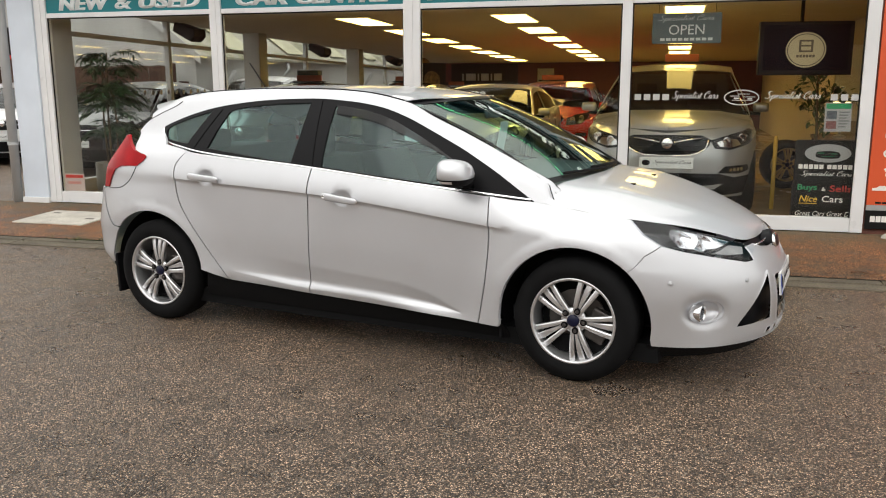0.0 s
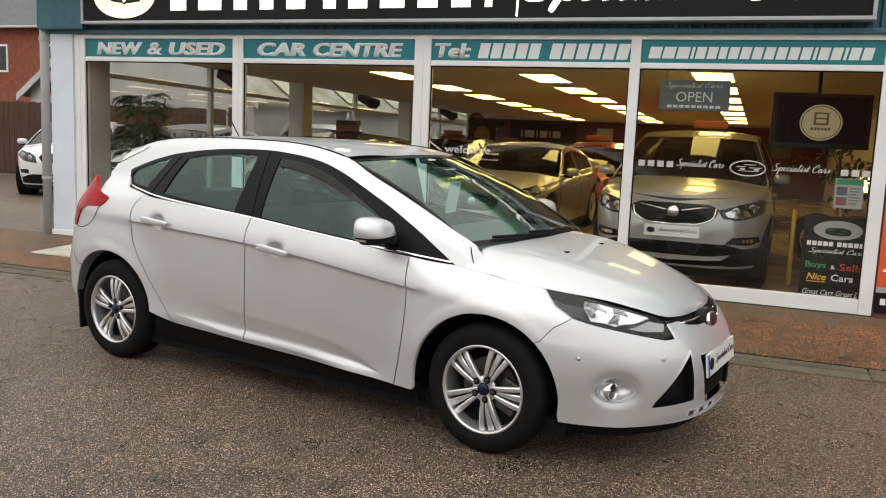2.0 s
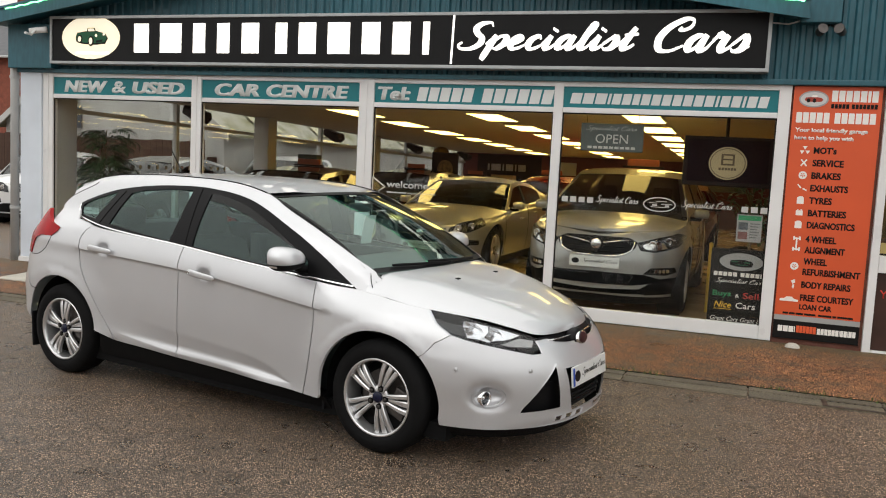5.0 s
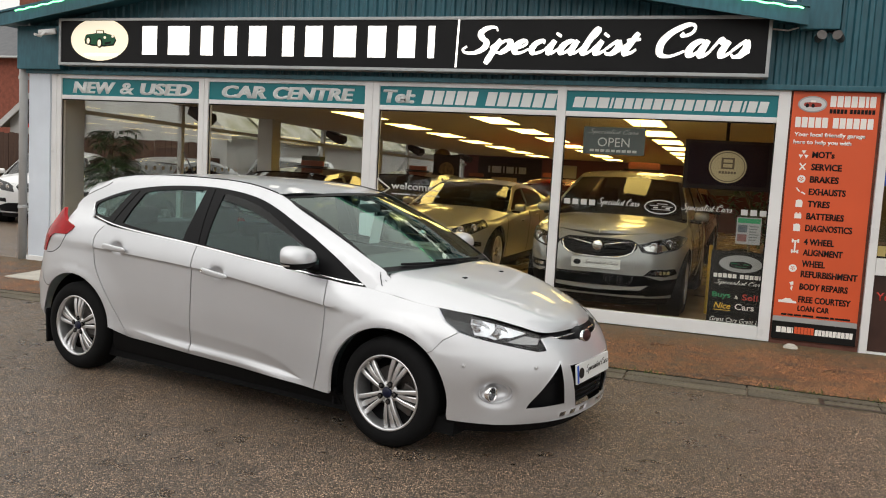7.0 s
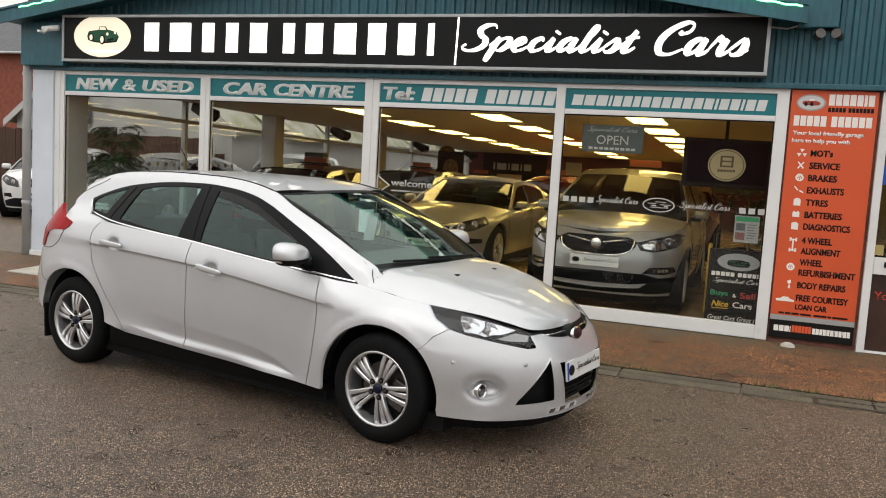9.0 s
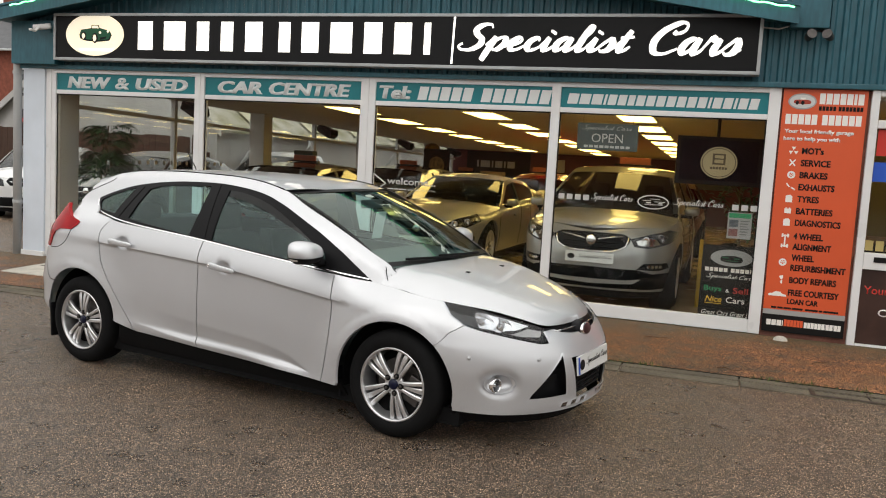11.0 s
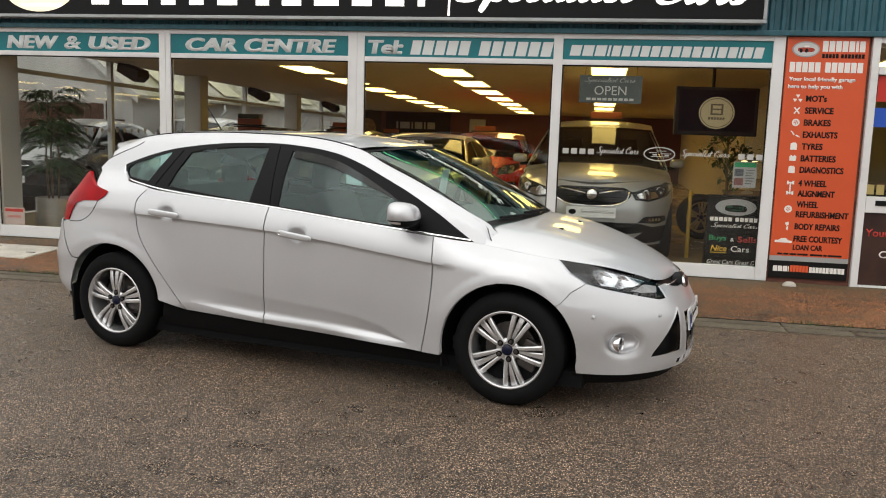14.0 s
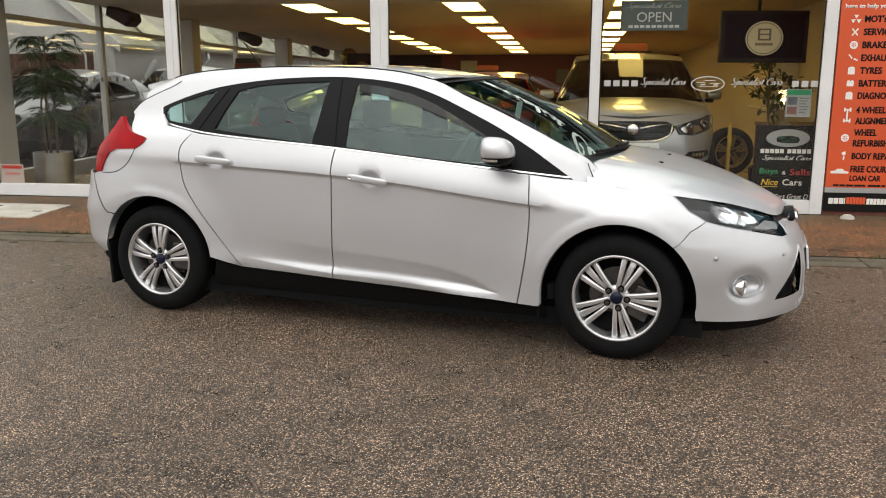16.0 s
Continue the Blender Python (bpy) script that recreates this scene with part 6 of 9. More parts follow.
for e0, e1 in ((0.60, -0.25), (0.05, -0.72)):
    p = [tuple(c + d for c, d in zip(screen(e0 + (e1 - e0) * k / 6, 0.01 + 0.035 * k / 6), (0.012, 0, 0.014))) for k in range(7)]
    part("wiper", tube(p, 0.008, 6), TRIMBLACK, focus)
part("cowl", sheet([[tuple(c + d for c, d in zip(screen(-1 + 2 * j / 20, 0.0), (0.03 * k, 0, -0.010 - 0.02 * k))) for j in range(21)] for k in range(3)]), TRIMBLACK, focus)

# Door mirrors
for side in (-1, 1):
    bm = bmesh.new()
    bmesh.ops.create_uvsphere(bm, u_segments=24, v_segments=14, radius=1)
    for v in bm.verts:
        x, y, z = v.co
        q = (abs(x) ** 2.6 + abs(y) ** 2.6 + abs(z) ** 2.6) ** (1 / 2.6)
        x, y, z = x / q, y / q, z / q
        v.co = Vector((max(0.098 * x * (1 if x > 0 else 0.72) - 0.014 * z, -0.055), 0.118 * y, 0.070 * z * (1 - 0.18 * (y * -side))))
    mm = pose(2.055, side * 0.95, 1.012, 0, 0, -side * 8) @ Matrix.Diagonal((0.98, 1.08, 0.92, 1.0))
    mirror = part("door_mirror", bm, PAINT, focus, "silver door mirror with black foot", smooth=True, m=mm)
    def band(z0, z1, y0, grow, seg):
        """A strip of the mirror's housing between two heights."""
        b = bmesh.new()
        rings = []
        for k in range(5):
            zz = z0 + (z1 - z0) * k / 4
            f = (max(0.0, 1 - (abs(zz) / 0.071) ** 2.6)) ** (1 / 2.6)
            ring = []
            for i in range(seg + 1):
                a = 2 * math.pi * i / seg
                cx, cy_ = math.copysign(abs(math.cos(a)) ** 0.77, math.cos(a)), math.copysign(abs(math.sin(a)) ** 0.77, math.sin(a))
                ring.append(b.verts.new((max(0.098 * cx * (1 if cx > 0 else 0.72) * f - 0.2 * zz, -0.0545) * grow, 0.118 * cy_ * f * grow, zz * (1 + 0.18 * cy_ * f * side) * grow)))
            rings.append(ring)
        for r0, r1 in zip(rings, rings[1:]):
            for i in range(seg):
                q = (r0[i], r0[i + 1], r1[i + 1], r1[i])
                if side * sum(v.co.y for v in q) / 4 > y0 and (y0 < -1 or -0.0535 < sum(v.co.x for v in q) / 4 < 0.03):
                    b.faces.new(q)
        if y0 < -1:
            b.faces.new(rings[0][:-1])
        bmesh.ops.delete(b, geom=[v for v in b.verts if not v.link_faces], context="VERTS")
        bmesh.ops.recalc_face_normals(b, faces=b.faces[:])
        return b
    part("mirror_base", band(-0.0695, -0.024, -9, 1.015, 32), TRIMBLACK, mirror, "black lower shell", smooth=True)
    part("mirror_indicator", band(-0.041, -0.030, 0.02, 1.03, 40), mat("clear_indicator", (0.62, 0.58, 0.56), 0.15, coat=0.5, vary=0.2, scale=60) if side < 0 else bpy.data.materials["clear_indicator"], mirror, "clear indicator lens", smooth=True)
    part("mirror_glass", box(-0.058, -0.054, -0.082, 0.082, -0.036, 0.042, 0.002), CHROME, mirror)
    part("mirror_foot", tube([(0.0, -side * 0.085, -0.05), (0.02, -side * 0.13, -0.075), (0.05, -side * 0.19, -0.085)], 0.027, 12), TRIMBLACK, mirror, smooth=True)

# Door handles over their finger bowls
for doors, (hx, hz) in ((fdoors, (1.362, 0.836)), (rdoors, (0.432, 0.905))):
    for side, door in zip((-1, 1), doors):
        ang = math.degrees(math.atan2(crease_z(hx + 0.1) - crease_z(hx - 0.1), 0.2)) - 1.2
        w = body(hx, hz)[1]
        # A bar of even thickness with blunt rounded ends, bowed outwards.
        bars_ = []
        for i in range(27):
            u = -math.cos(math.pi * i / 26)
            f = max(0.004, 1 - abs(u) ** 9) ** 0.5
            ring = []
            for j in range(18):
                t = 2 * math.pi * j / 18
                cy_, cz_ = (math.copysign(abs(q) ** 0.66, q) for q in (math.cos(t), math.sin(t)))
                ring.append((0.113 * u, 0.0105 * cy_ * f + side * 0.007 * math.cos(u * 1.4), (0.0185 - 0.0015 * u) * cz_ * f))
            bars_.append(ring + ring[:1])
        bm = sheet(bars_)
        bmesh.ops.remove_doubles(bm, verts=bm.verts[:], dist=0.0002)
        bmesh.ops.recalc_face_normals(bm, faces=bm.faces[:])
        hd = part("handle", bm, PAINT, door, "silver pull handle", smooth=True, m=pose(hx, side * (w + 0.020), hz, 0, -ang, 0))
        if hx > 1:
            part("key_lock", lathe([(0.0, 0.0015), (0.0075, 0.0015), (0.0085, 0.003), (0.0095, 0.0)], 18, m=pose(-0.092, side * 0.0128, 0, -90 * side, 0, 0)), SATIN, hd, smooth=True)


# Inner shell closes the body behind the joints and round the wheels.
def shell(x, z):
    p = body(x, z)
    return (p[0], p[1] - 0.034, p[2])
hull = [(0.44, 0.20), (2.22, 0.19), (2.22, 0.84), (1.15, 0.94), (0.25, 1.0), (-0.02, 1.0), (-0.4, 0.85), (-0.6, 0.80), (-0.6, 0.45), (-0.45, 0.45)] + arch(0.0, 0.39, 150, -5, 14)
part("inner_body", skin(hull, shell, gap=0.08, sides=(-1, 1), flange=0), SEAMDARK, focus)
part("inner_front", skin([(2.27, 0.75), (2.36, 0.82), (sx(2.85, 0.76), 0.75), (sx(3.0, 0.6), 0.6), (sx(3.04, 0.35), 0.35)] + [(sx(x, z), z) for x, z in arch(FW, 0.40, 10, 170, 12)], shell, gap=0.06, sides=(-1, 1), flange=0), SEAMDARK, focus)
part("floor_pan", box(-0.32, 3.05, -0.79, 0.79, 0.13, 0.22), SEAMDARK, focus)
part("engine_bay", box(2.5, 3.10, -0.54, 0.54, 0.24, 0.64), SEAMDARK, focus)
part("front_panel", box(3.26, 3.36, -0.42, 0.42, 0.22, 0.60), SEAMDARK, focus)
for hx in (0.0, FW):
    for side in (-1, 1):
        bm = bmesh.new()
        n, r = 24, 0.385
        rows2 = [[bm.verts.new((hx + r * math.cos(radians(-10 + 200 * i / n)), side * y, 0.305 + r * math.sin(radians(-10 + 200 * i / n)))) for i in range(n + 1)] for y in (0.80, 0.56)]
        for i in range(n):
            bm.faces.new((rows2[0][i], rows2[0][i + 1], rows2[1][i + 1], rows2[1][i]))
        bm.faces.new(rows2[1])
        part("wheel_arch_liner", bm, TRIMBLACK, focus)
for side in (-1, 1):
    part("mud_flap", box(-0.365, -0.345, side * 0.70 - 0.12, side * 0.70 + 0.12, 0.15, 0.40, 0.008), TRIMBLACK, focus, "black rear mud flap", m=pose(0.0, side * 0.02, 0.0, 0, -3, 0))
    part("mud_flap", box(2.25, 2.265, side * 0.74 - 0.08, side * 0.74 + 0.08, 0.16, 0.26, 0.005), TRIMBLACK, focus)

# Cabin
part("dashboard", prism([(1.75, 0.62), (1.78, 0.86), (1.95, 0.96), (2.35, 0.93), (2.5, 0.86), (2.5, 0.6)], "y", -0.66, 0.66, bev=0.03), CABINPLASTIC, focus, "dark dashboard")
part("cabin_floor", box(-0.2, 2.3, -0.66, 0.66, 0.225, 0.30), CABIN, focus)
for side in (-1, 1):
    part("door_lining", box(0.25, 2.1, side * 0.735 - 0.02, side * 0.735 + 0.02, 0.3, 0.93, 0.01), CABINPLASTIC, focus)
    st = part("front_seat", prism([(1.05, 0.36), (1.60, 0.40), (1.63, 0.52), (1.18, 0.52), (0.98, 1.0), (0.86, 0.99), (0.98, 0.45)], "y", side * 0.36 - 0.25, side * 0.36 + 0.25, bev=0.045), CABIN, focus, "dark cloth front seat", smooth=True)
    part("headrest", box(0.80, 0.93, side * 0.36 - 0.125, side * 0.36 + 0.125, 1.02, 1.205, 0.045), CABIN, st, smooth=True)
    part("headrest", box(0.02, 0.12, side * 0.36 - 0.12, side * 0.36 + 0.12, 1.02, 1.15, 0.04), CABIN, focus, smooth=True)
part("rear_seat", prism([(0.15, 0.36), (0.68, 0.42), (0.70, 0.54), (0.32, 0.56), (0.10, 1.03), (-0.02, 1.0)], "y", -0.62, 0.62, bev=0.05), CABIN, focus, "dark cloth rear bench", smooth=True)
part("parcel_shelf", box(-0.5, 0.0, -0.6, 0.6, 0.98, 1.0, 0.005), CABIN, focus)
part("headlining", sheet([[(x, y * 0.93, z - 0.035) for x, y, z in roof_row(x)] for x in (-0.2, 0.3, 0.8, 1.2, 1.58)]), PALECLOTH, focus, smooth=True)
wheel = lathe([(0.17, -0.014), (0.186, 0.0), (0.17, 0.014), (0.158, 0.0), (0.17, -0.014)], 30)
sw = part("steering_wheel", wheel, CABINPLASTIC, focus, smooth=True, m=pose(1.70, -0.36, 0.90, 0, -65, 0))
part("hub", box(-0.15, 0.15, -0.05, 0.05, -0.03, 0.01, 0.015), CABINPLASTIC, sw)
part("rear_view_mirror", box(1.86, 1.885, -0.12, 0.12, 1.235, 1.295, 0.012), CABINPLASTIC, focus)
part("window_card", box(0, 0.004, -0.06, 0.06, -0.095, 0.095), PLATEWHITE, focus, "white card inside the windscreen", m=pose(1.90, 0.06, 1.12, 0, 10, 0))

# Road wheels: tyre with tread, five split-spoke alloy, nuts, cap, disc.
def road_wheel(side, alloy=ALLOY, r_tyre=0.312, width=0.205, rim=0.213, name="wheel", cap=EMBLEMBLUE, spokes=5):
    """Axis along y, outer face at -y for side -1."""
    w = holder(name)
    f = side
    prof = [(rim - 0.012, -width / 2 + 0.012), (rim + 0.004, -width / 2 + 0.002), (rim + 0.03, -width / 2 - 0.006), (r_tyre - 0.045, -width / 2 - 0.004), (r_tyre - 0.016, -width / 2 + 0.010), (r_tyre - 0.004, -width / 2 + 0.028),
            (r_tyre, -0.04), (r_tyre, 0.04), (r_tyre - 0.004, width / 2 - 0.028), (r_tyre - 0.03, width / 2), (rim - 0.01, width / 2 - 0.01)]
    R = Matrix.Rotation(radians(90), 4, "X") if f < 0 else Matrix.Rotation(radians(-90), 4, "X")
    bm = lathe([(a, -b) for a, b in prof][::-1], 72, m=R)
    t = part("tyre", bm, RUBBER, w, "black road tyre", smooth=True)
    grooves = bmesh.new()
    for y in (-0.035, 0.0, 0.035):
        lathe([(r_tyre + 0.0006, y - 0.003), (r_tyre + 0.0012, y - 0.003), (r_tyre + 0.0012, y + 0.003), (r_tyre + 0.0006, y + 0.003)], 48, bm=grooves, m=R)
    part("tread_groove", grooves, SEAMDARK, w)
    out = width / 2
    rim_prof = [(rim - 0.012, -out + 0.02), (rim - 0.018, out - 0.05), (rim - 0.013, out - 0.028), (rim - 0.013, out - 0.006), (rim - 0.003, out + 0.002), (rim + 0.003, out - 0.004), (rim + 0.001, out - 0.02)]
    part("rim", lathe(rim_prof, 64, m=R), alloy, w, "bright rim edge", smooth=True)
    part("brake_disc", lathe([(0.0, 0.0), (0.14, 0.0), (0.142, 0.008), (0.142, 0.018), (0.0, 0.018)], 40, m=R), BRAKE, w, smooth=False)
    part("brake_caliper", box(0.06, 0.17, -0.03 * f - 0.025, -0.03 * f + 0.025, -0.06, 0.10, 0.01), BRAKE, w, m=pose(0.0, 0.055 * f, 0.0))
    # Near-black disc stands in for the shade behind the spokes.
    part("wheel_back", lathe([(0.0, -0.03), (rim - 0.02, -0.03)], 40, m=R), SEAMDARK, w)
    face = out - 0.020
    part("hub_face", lathe([(0.0, face - 0.016), (0.066, face - 0.016), (0.060, face - 0.008), (0.036, face - 0.004), (0.0, face - 0.004)][::-1], 36, m=R), alloy, w, smooth=True)
    part("cap", lathe([(0.030, face - 0.01), (0.030, face + 0.004), (0.026, face + 0.008), (0.0, face + 0.0095)], 24, m=R), cap, w, "dark wheel cap", smooth=True)
    g = rim / 0.213
    def blade(a0, line, top, edge):
        """A spoke blade along (radius, offset, half width, depth) rows, with sloped flanks."""
        bm = bmesh.new()
        rings = []
        for r, off, half, dep in line:
            ring = []
            for u, d in ((-1, -edge), (-1, -0.004), (-top, 0.0), (top, 0.0), (1, -0.004), (1, -edge)):
                x, z = (off + half * u) * g, r * g
                ring.append(bm.verts.new((x * math.sin(a0) + z * math.cos(a0), f * (dep + d), -x * math.cos(a0) + z * math.sin(a0))))
            rings.append(ring)
        for a, b in zip(rings, rings[1:]):
            for i in range(5):
                bm.faces.new((a[i], a[i + 1], b[i + 1], b[i]))
        bmesh.ops.recalc_face_normals(bm, faces=bm.faces[:])
        return bm
    rows_b = lambda s: [(0.030 + 0.170 * q, s * (0.0120 + 0.0360 * q), 0.0092 + 0.0050 * q, face - 0.002 + 0.010 * math.sin(math.pi * q) - 0.006 * q) for q in np.linspace(0, 1, 8)]
    rows_m = [(0.050 + 0.150 * q, 0.0, 0.0060 + 0.0115 * q, face - 0.007 + 0.010 * math.sin(math.pi * q) - 0.006 * q) for q in np.linspace(0, 1, 6)]
    for k in range(spokes):
        a0 = 2 * math.pi * k / spokes + math.pi / 2
        for s in (-1, 1):
            part("spoke", blade(a0, rows_b(s), 0.5, 0.022), alloy, w)
        part("spoke_web", blade(a0, rows_m, 0.7, 0.014), alloy, w)
        c = Matrix.Translation((0.051 * g * math.cos(a0), 0, 0.051 * g * math.sin(a0)))
        # Proud dark disc imitates the shade of a nut's recess.
        part("nut_shade_disc", lathe([(0.0, face + 0.0022), (0.0150, face + 0.0022), (0.0162, face + 0.0035), (0.0175, face - 0.01)][::-1], 20, m=c @ R), SEAMDARK, w)
        part("wheel_nut", lathe([(0.0095, face), (0.0095, face + 0.008), (0.007, face + 0.012), (0.0, face + 0.012)], 8, m=c @ R), BRAKE, w)
    return w


def fit_wheels(car, hubs, height, y_out, **kw):
    made = {}
    for hx, turn in hubs:
        for side in (-1, 1):
            if side not in made:
                w = road_wheel(side, **kw)
                made[side] = w
            else:
                w = copy_thing(made[side], Matrix())
            w.parent = car
            w.matrix_local = pose(hx, side * y_out, height, 0, 0, 0) @ Matrix.Rotation(radians(turn), 4, "Y")
fit_wheels(focus, [(0.0, 1), (FW, 23)], 0.308, 0.765)
focus.matrix_world = FOCUS_POSE

# ---- other cars ----
def simple_car(label, m, paint, wb=2.6, nose_x=3.45, tail_x=-0.85, half=0.89, hood=((2.35, 1.0), (3.4, 0.72)), belt=(0.95, 1.05), roof=((-0.5, 1.3), (0.6, 1.46), (1.6, 1.36)),
               screen=(2.35, 1.55), rear_top=-0.45, low=0.22, wheel_r=0.325, rim=0.22, lamp=None, grille=None, plate_z=0.5, lower_black=0.36, top_half=0.60, badge=True, glass_mat=None, bright_trim=False):
    """A parked car of the wider scene: body sides, bonnet, roof, glass, lamps, grille, mirrors and wheels."""
    car = holder("parked_car", label, "car")
    mid_x, n2 = wb - 0.1, 0.8
    hood_c, roof_c2 = hermite(list(hood)), hermite(list(roof))
    bz = lambda x: belt[1] + (belt[0] - belt[1]) * (x - 0.0) / (screen[0] - 0.0)
    edge = lambda x: bz(x) if x < screen[0] else hood_c(x) - 0.09 + 0.07 * step(screen[0] + 0.5, nose_x, x)
    prof2 = hermite([(0.0, 0.86), (low, 0.93), (0.45, 0.985), (0.72, 1.0), (0.9, 0.975), (1.1, 0.90), (1.3, 0.8)])
    nz = hermite([(0.1, nose_x - 0.10), (0.35, nose_x), (0.6, nose_x - 0.01), (0.8, nose_x - 0.07), (0.95, nose_x - 0.2), (1.1, nose_x - 0.4)])
    tz = hermite([(0.1, tail_x + 0.12), (0.5, tail_x), (0.9, tail_x + 0.06), (1.2, tail_x + 0.25), (1.5, tail_x + 0.45)])
    def lo(s, z):
        fl = half * prof2(z)
        if s > mid_x:
            a = min(math.pi / 2, (s - mid_x) / 1.4 * math.pi / 2)
            x = mid_x + (nz(z) - mid_x) * math.sin(a) ** n2
            inn = round_in(z, edge(x), 0.10, 0.05)
            return (x - 0.5 * inn * math.sin(a), (fl - inn) * math.cos(a) ** n2, z)
        if s < 0.1:
            a = min(math.pi / 2, (0.1 - s) / 1.2 * math.pi / 2)
            return (0.1 + (tz(z) - 0.1) * math.sin(a) ** 0.72, fl * math.cos(a) ** 0.72, z)
        for hx in (0, wb):
            fl += 0.012 * (1 - step(wheel_r + 0.06, wheel_r + 0.2, math.hypot(s - hx, z - wheel_r)))
        return (s, fl - round_in(z, edge(s), 0.07, 0.03), z)
    cx = lambda x, z: x if x <= mid_x else mid_x + 1.4 * 2 / math.pi * math.asin(min(1, (x - mid_x) / (nz(z) - mid_x)) ** (1 / n2))
    cy = lambda y, z: mid_x + 1.4 * 2 / math.pi * math.acos(min(1, y / (half * prof2(z))) ** (1 / n2))
    end = mid_x + 1.4
    ar = lambda hx: [(hx + (wheel_r + 0.055) * math.cos(radians(a)), wheel_r + (wheel_r + 0.055) * math.sin(radians(a))) for a in range(-18, 199, 12)]
    out = [(-1.1, low)] + [(cx(*q), q[1]) for q in ar(0)[::-1]] + [(cx(*q), q[1]) for q in ar(wb)[::-1]] + [(end, low)]
    top = [(end, edge(nose_x))] + [(cx(x, edge(x)), edge(x)) for x in np.linspace(nose_x - 0.06, screen[0], 10)] + [(x, bz(x)) for x in np.linspace(screen[0] - 0.1, -0.3, 12)] + [(-1.1, bz(-0.6))]
    for side in (-1, 1):
        part("body_side", skin(out + top, lo, gap=0.055, sides=(side,), flange=0.01), paint, car)
        part("sill", skin([(-1.1, low + 0.005), (0.0, low + 0.005), (wb, low + 0.005), (end, low + 0.005), (end, low - 0.09), (-1.1, low - 0.09)], lambda s, z: (lambda p: (p[0], p[1] - 0.025, p[2]))(lo(s, z)), gap=0.12, sides=(side,), flange=0), TRIMBLACK, car)
    # Bonnet
    def ye(x):
        a, b = 1.5, end
        for _ in range(30):
            c = (a + b) / 2
            a, b = (c, b) if lo(c, edge(x))[0] < x else (a, c)
        return lo(b, edge(x))[1]
    rows3, xn = [], lo(end, edge(nose_x))[0]
    for i in range(15):
        x = screen[0] - 0.02 + (xn - screen[0] + 0.02) * (1 - (1 - i / 14) ** 1.6)
        w = ye(min(x, xn - 1e-3)) if i < 14 else 0.0
        hc, he = max(hood_c(x), edge(x)), edge(x)
        rows3.append([(x + (1 - i / 14) ** 3 * 0.12 * math.cos(e * math.pi / 2), e * w, hc - (hc - he) * abs(e) ** 2.4 + 0.008 * math.exp(-((abs(e) - 0.6) / 0.1) ** 2)) for e in (-1 + 2 * j / 16 for j in range(17))])
    part("bonnet", sheet(rows3), paint, car, smooth=True)
    # Glasshouse
    hb = half * 0.93
    def up(x, z):
        k = (z - bz(x)) / max(0.1, roof_c2(min(max(x, rear_top), screen[1])) - bz(x))
        return (x, hb + (top_half - hb) * max(0.0, min(1.05, k)) ** 1.15, z)
    rl = lambda x: roof_c2(x) - 0.045 if x <= screen[1] else roof_c2(screen[1]) - 0.045 + (bz(screen[0]) - roof_c2(screen[1]) + 0.045) * (x - screen[1]) / (screen[0] - screen[1])
    rails = [(x, rl(x)) for x in np.linspace(screen[0] + 0.02, rear_top, 18)]
    dlo2 = [(x, bz(x) + 0.02) for x in np.linspace(rear_top + 0.42, screen[0] - 0.16, 8)] + [(x, rl(x) - 0.065) for x in np.linspace(screen[0] - 0.30, rear_top + 0.30, 14)]
    for side in (-1, 1):
        part("pillars", skin([(x, bz(x)) for x in np.linspace(tail_x + 0.25, screen[0], 8)] + rails, up, gap=0.07, sides=(side,), holes=[dlo2], flange=0.01), paint, car)
        part("side_glass", skin(dlo2, lambda x, z: (lambda p: (p[0], p[1] - 0.006, p[2]))(up(x, z)), gap=0.12, sides=(side,), flange=0), glass_mat or CARGLASS, car)
        part("centre_pillar", skin([(1.0, bz(1.0) + 0.02), (1.1, bz(1.1) + 0.02), (1.02, rl(1.02) - 0.06), (0.93, rl(0.93) - 0.06)], lambda x, z: (lambda p: (p[0], p[1] + 0.002, p[2]))(up(x, z)), gap=0.1, sides=(side,), flange=0.006), PIANO, car)
    rf = []
    for i in range(13):
        row = []
        for j in range(13):
            e = -1 + 2 * j / 12
            x = rear_top - 0.1 + (screen[1] + 0.13 * math.cos(e * math.pi / 2) - rear_top + 0.1) * i / 12
            row.append((x, e * up(min(x, screen[1]), rl(min(x, screen[1])))[1], roof_c2(x) - 0.045 * abs(e) ** 2.5))
        rf.append(row)
    part("roof", sheet(rf), paint, car, smooth=True)
    def ws(e, v):
        c = math.cos(e * math.pi / 2)
        a = (screen[0] + 0.12 * c, e * hb * 0.93, hood_c(screen[0]) - 0.09 + 0.085 * c)
        b = (screen[1] + 0.13 * c, e * (top_half - 0.02), roof_c2(screen[1]) - 0.045 + 0.03 * c)
        return tuple(p + (q - p) * v + (0.02 * math.sin(math.pi * v) if k == 2 else 0) for k, (p, q) in enumerate(zip(a, b)))
    part("windscreen", sheet([[ws(-1 + 2 * j / 12, v / 6) for j in range(13)] for v in range(7)]), glass_mat or SCREENGLASS, car, smooth=True)
    part("cabin", prism([(tail_x + 0.35, 0.4), (tail_x + 0.3, bz(0) - 0.03), (screen[0] - 0.25, bz(1.8) - 0.05), (screen[0], 0.4)], "y", -hb * 0.86, hb * 0.86), CABINPLASTIC, car, "dark cabin trim")
    for yy in (-0.36, 0.36):
        part("headrest", box(0.75, 0.87, yy - 0.12, yy + 0.12, bz(0.8) + 0.08, bz(0.8) + 0.26, 0.03), CABIN, car)
        part("seat_back", box(0.8, 0.95, yy - 0.22, yy + 0.22, 0.5, bz(0.8) + 0.06, 0.04), CABIN, car)
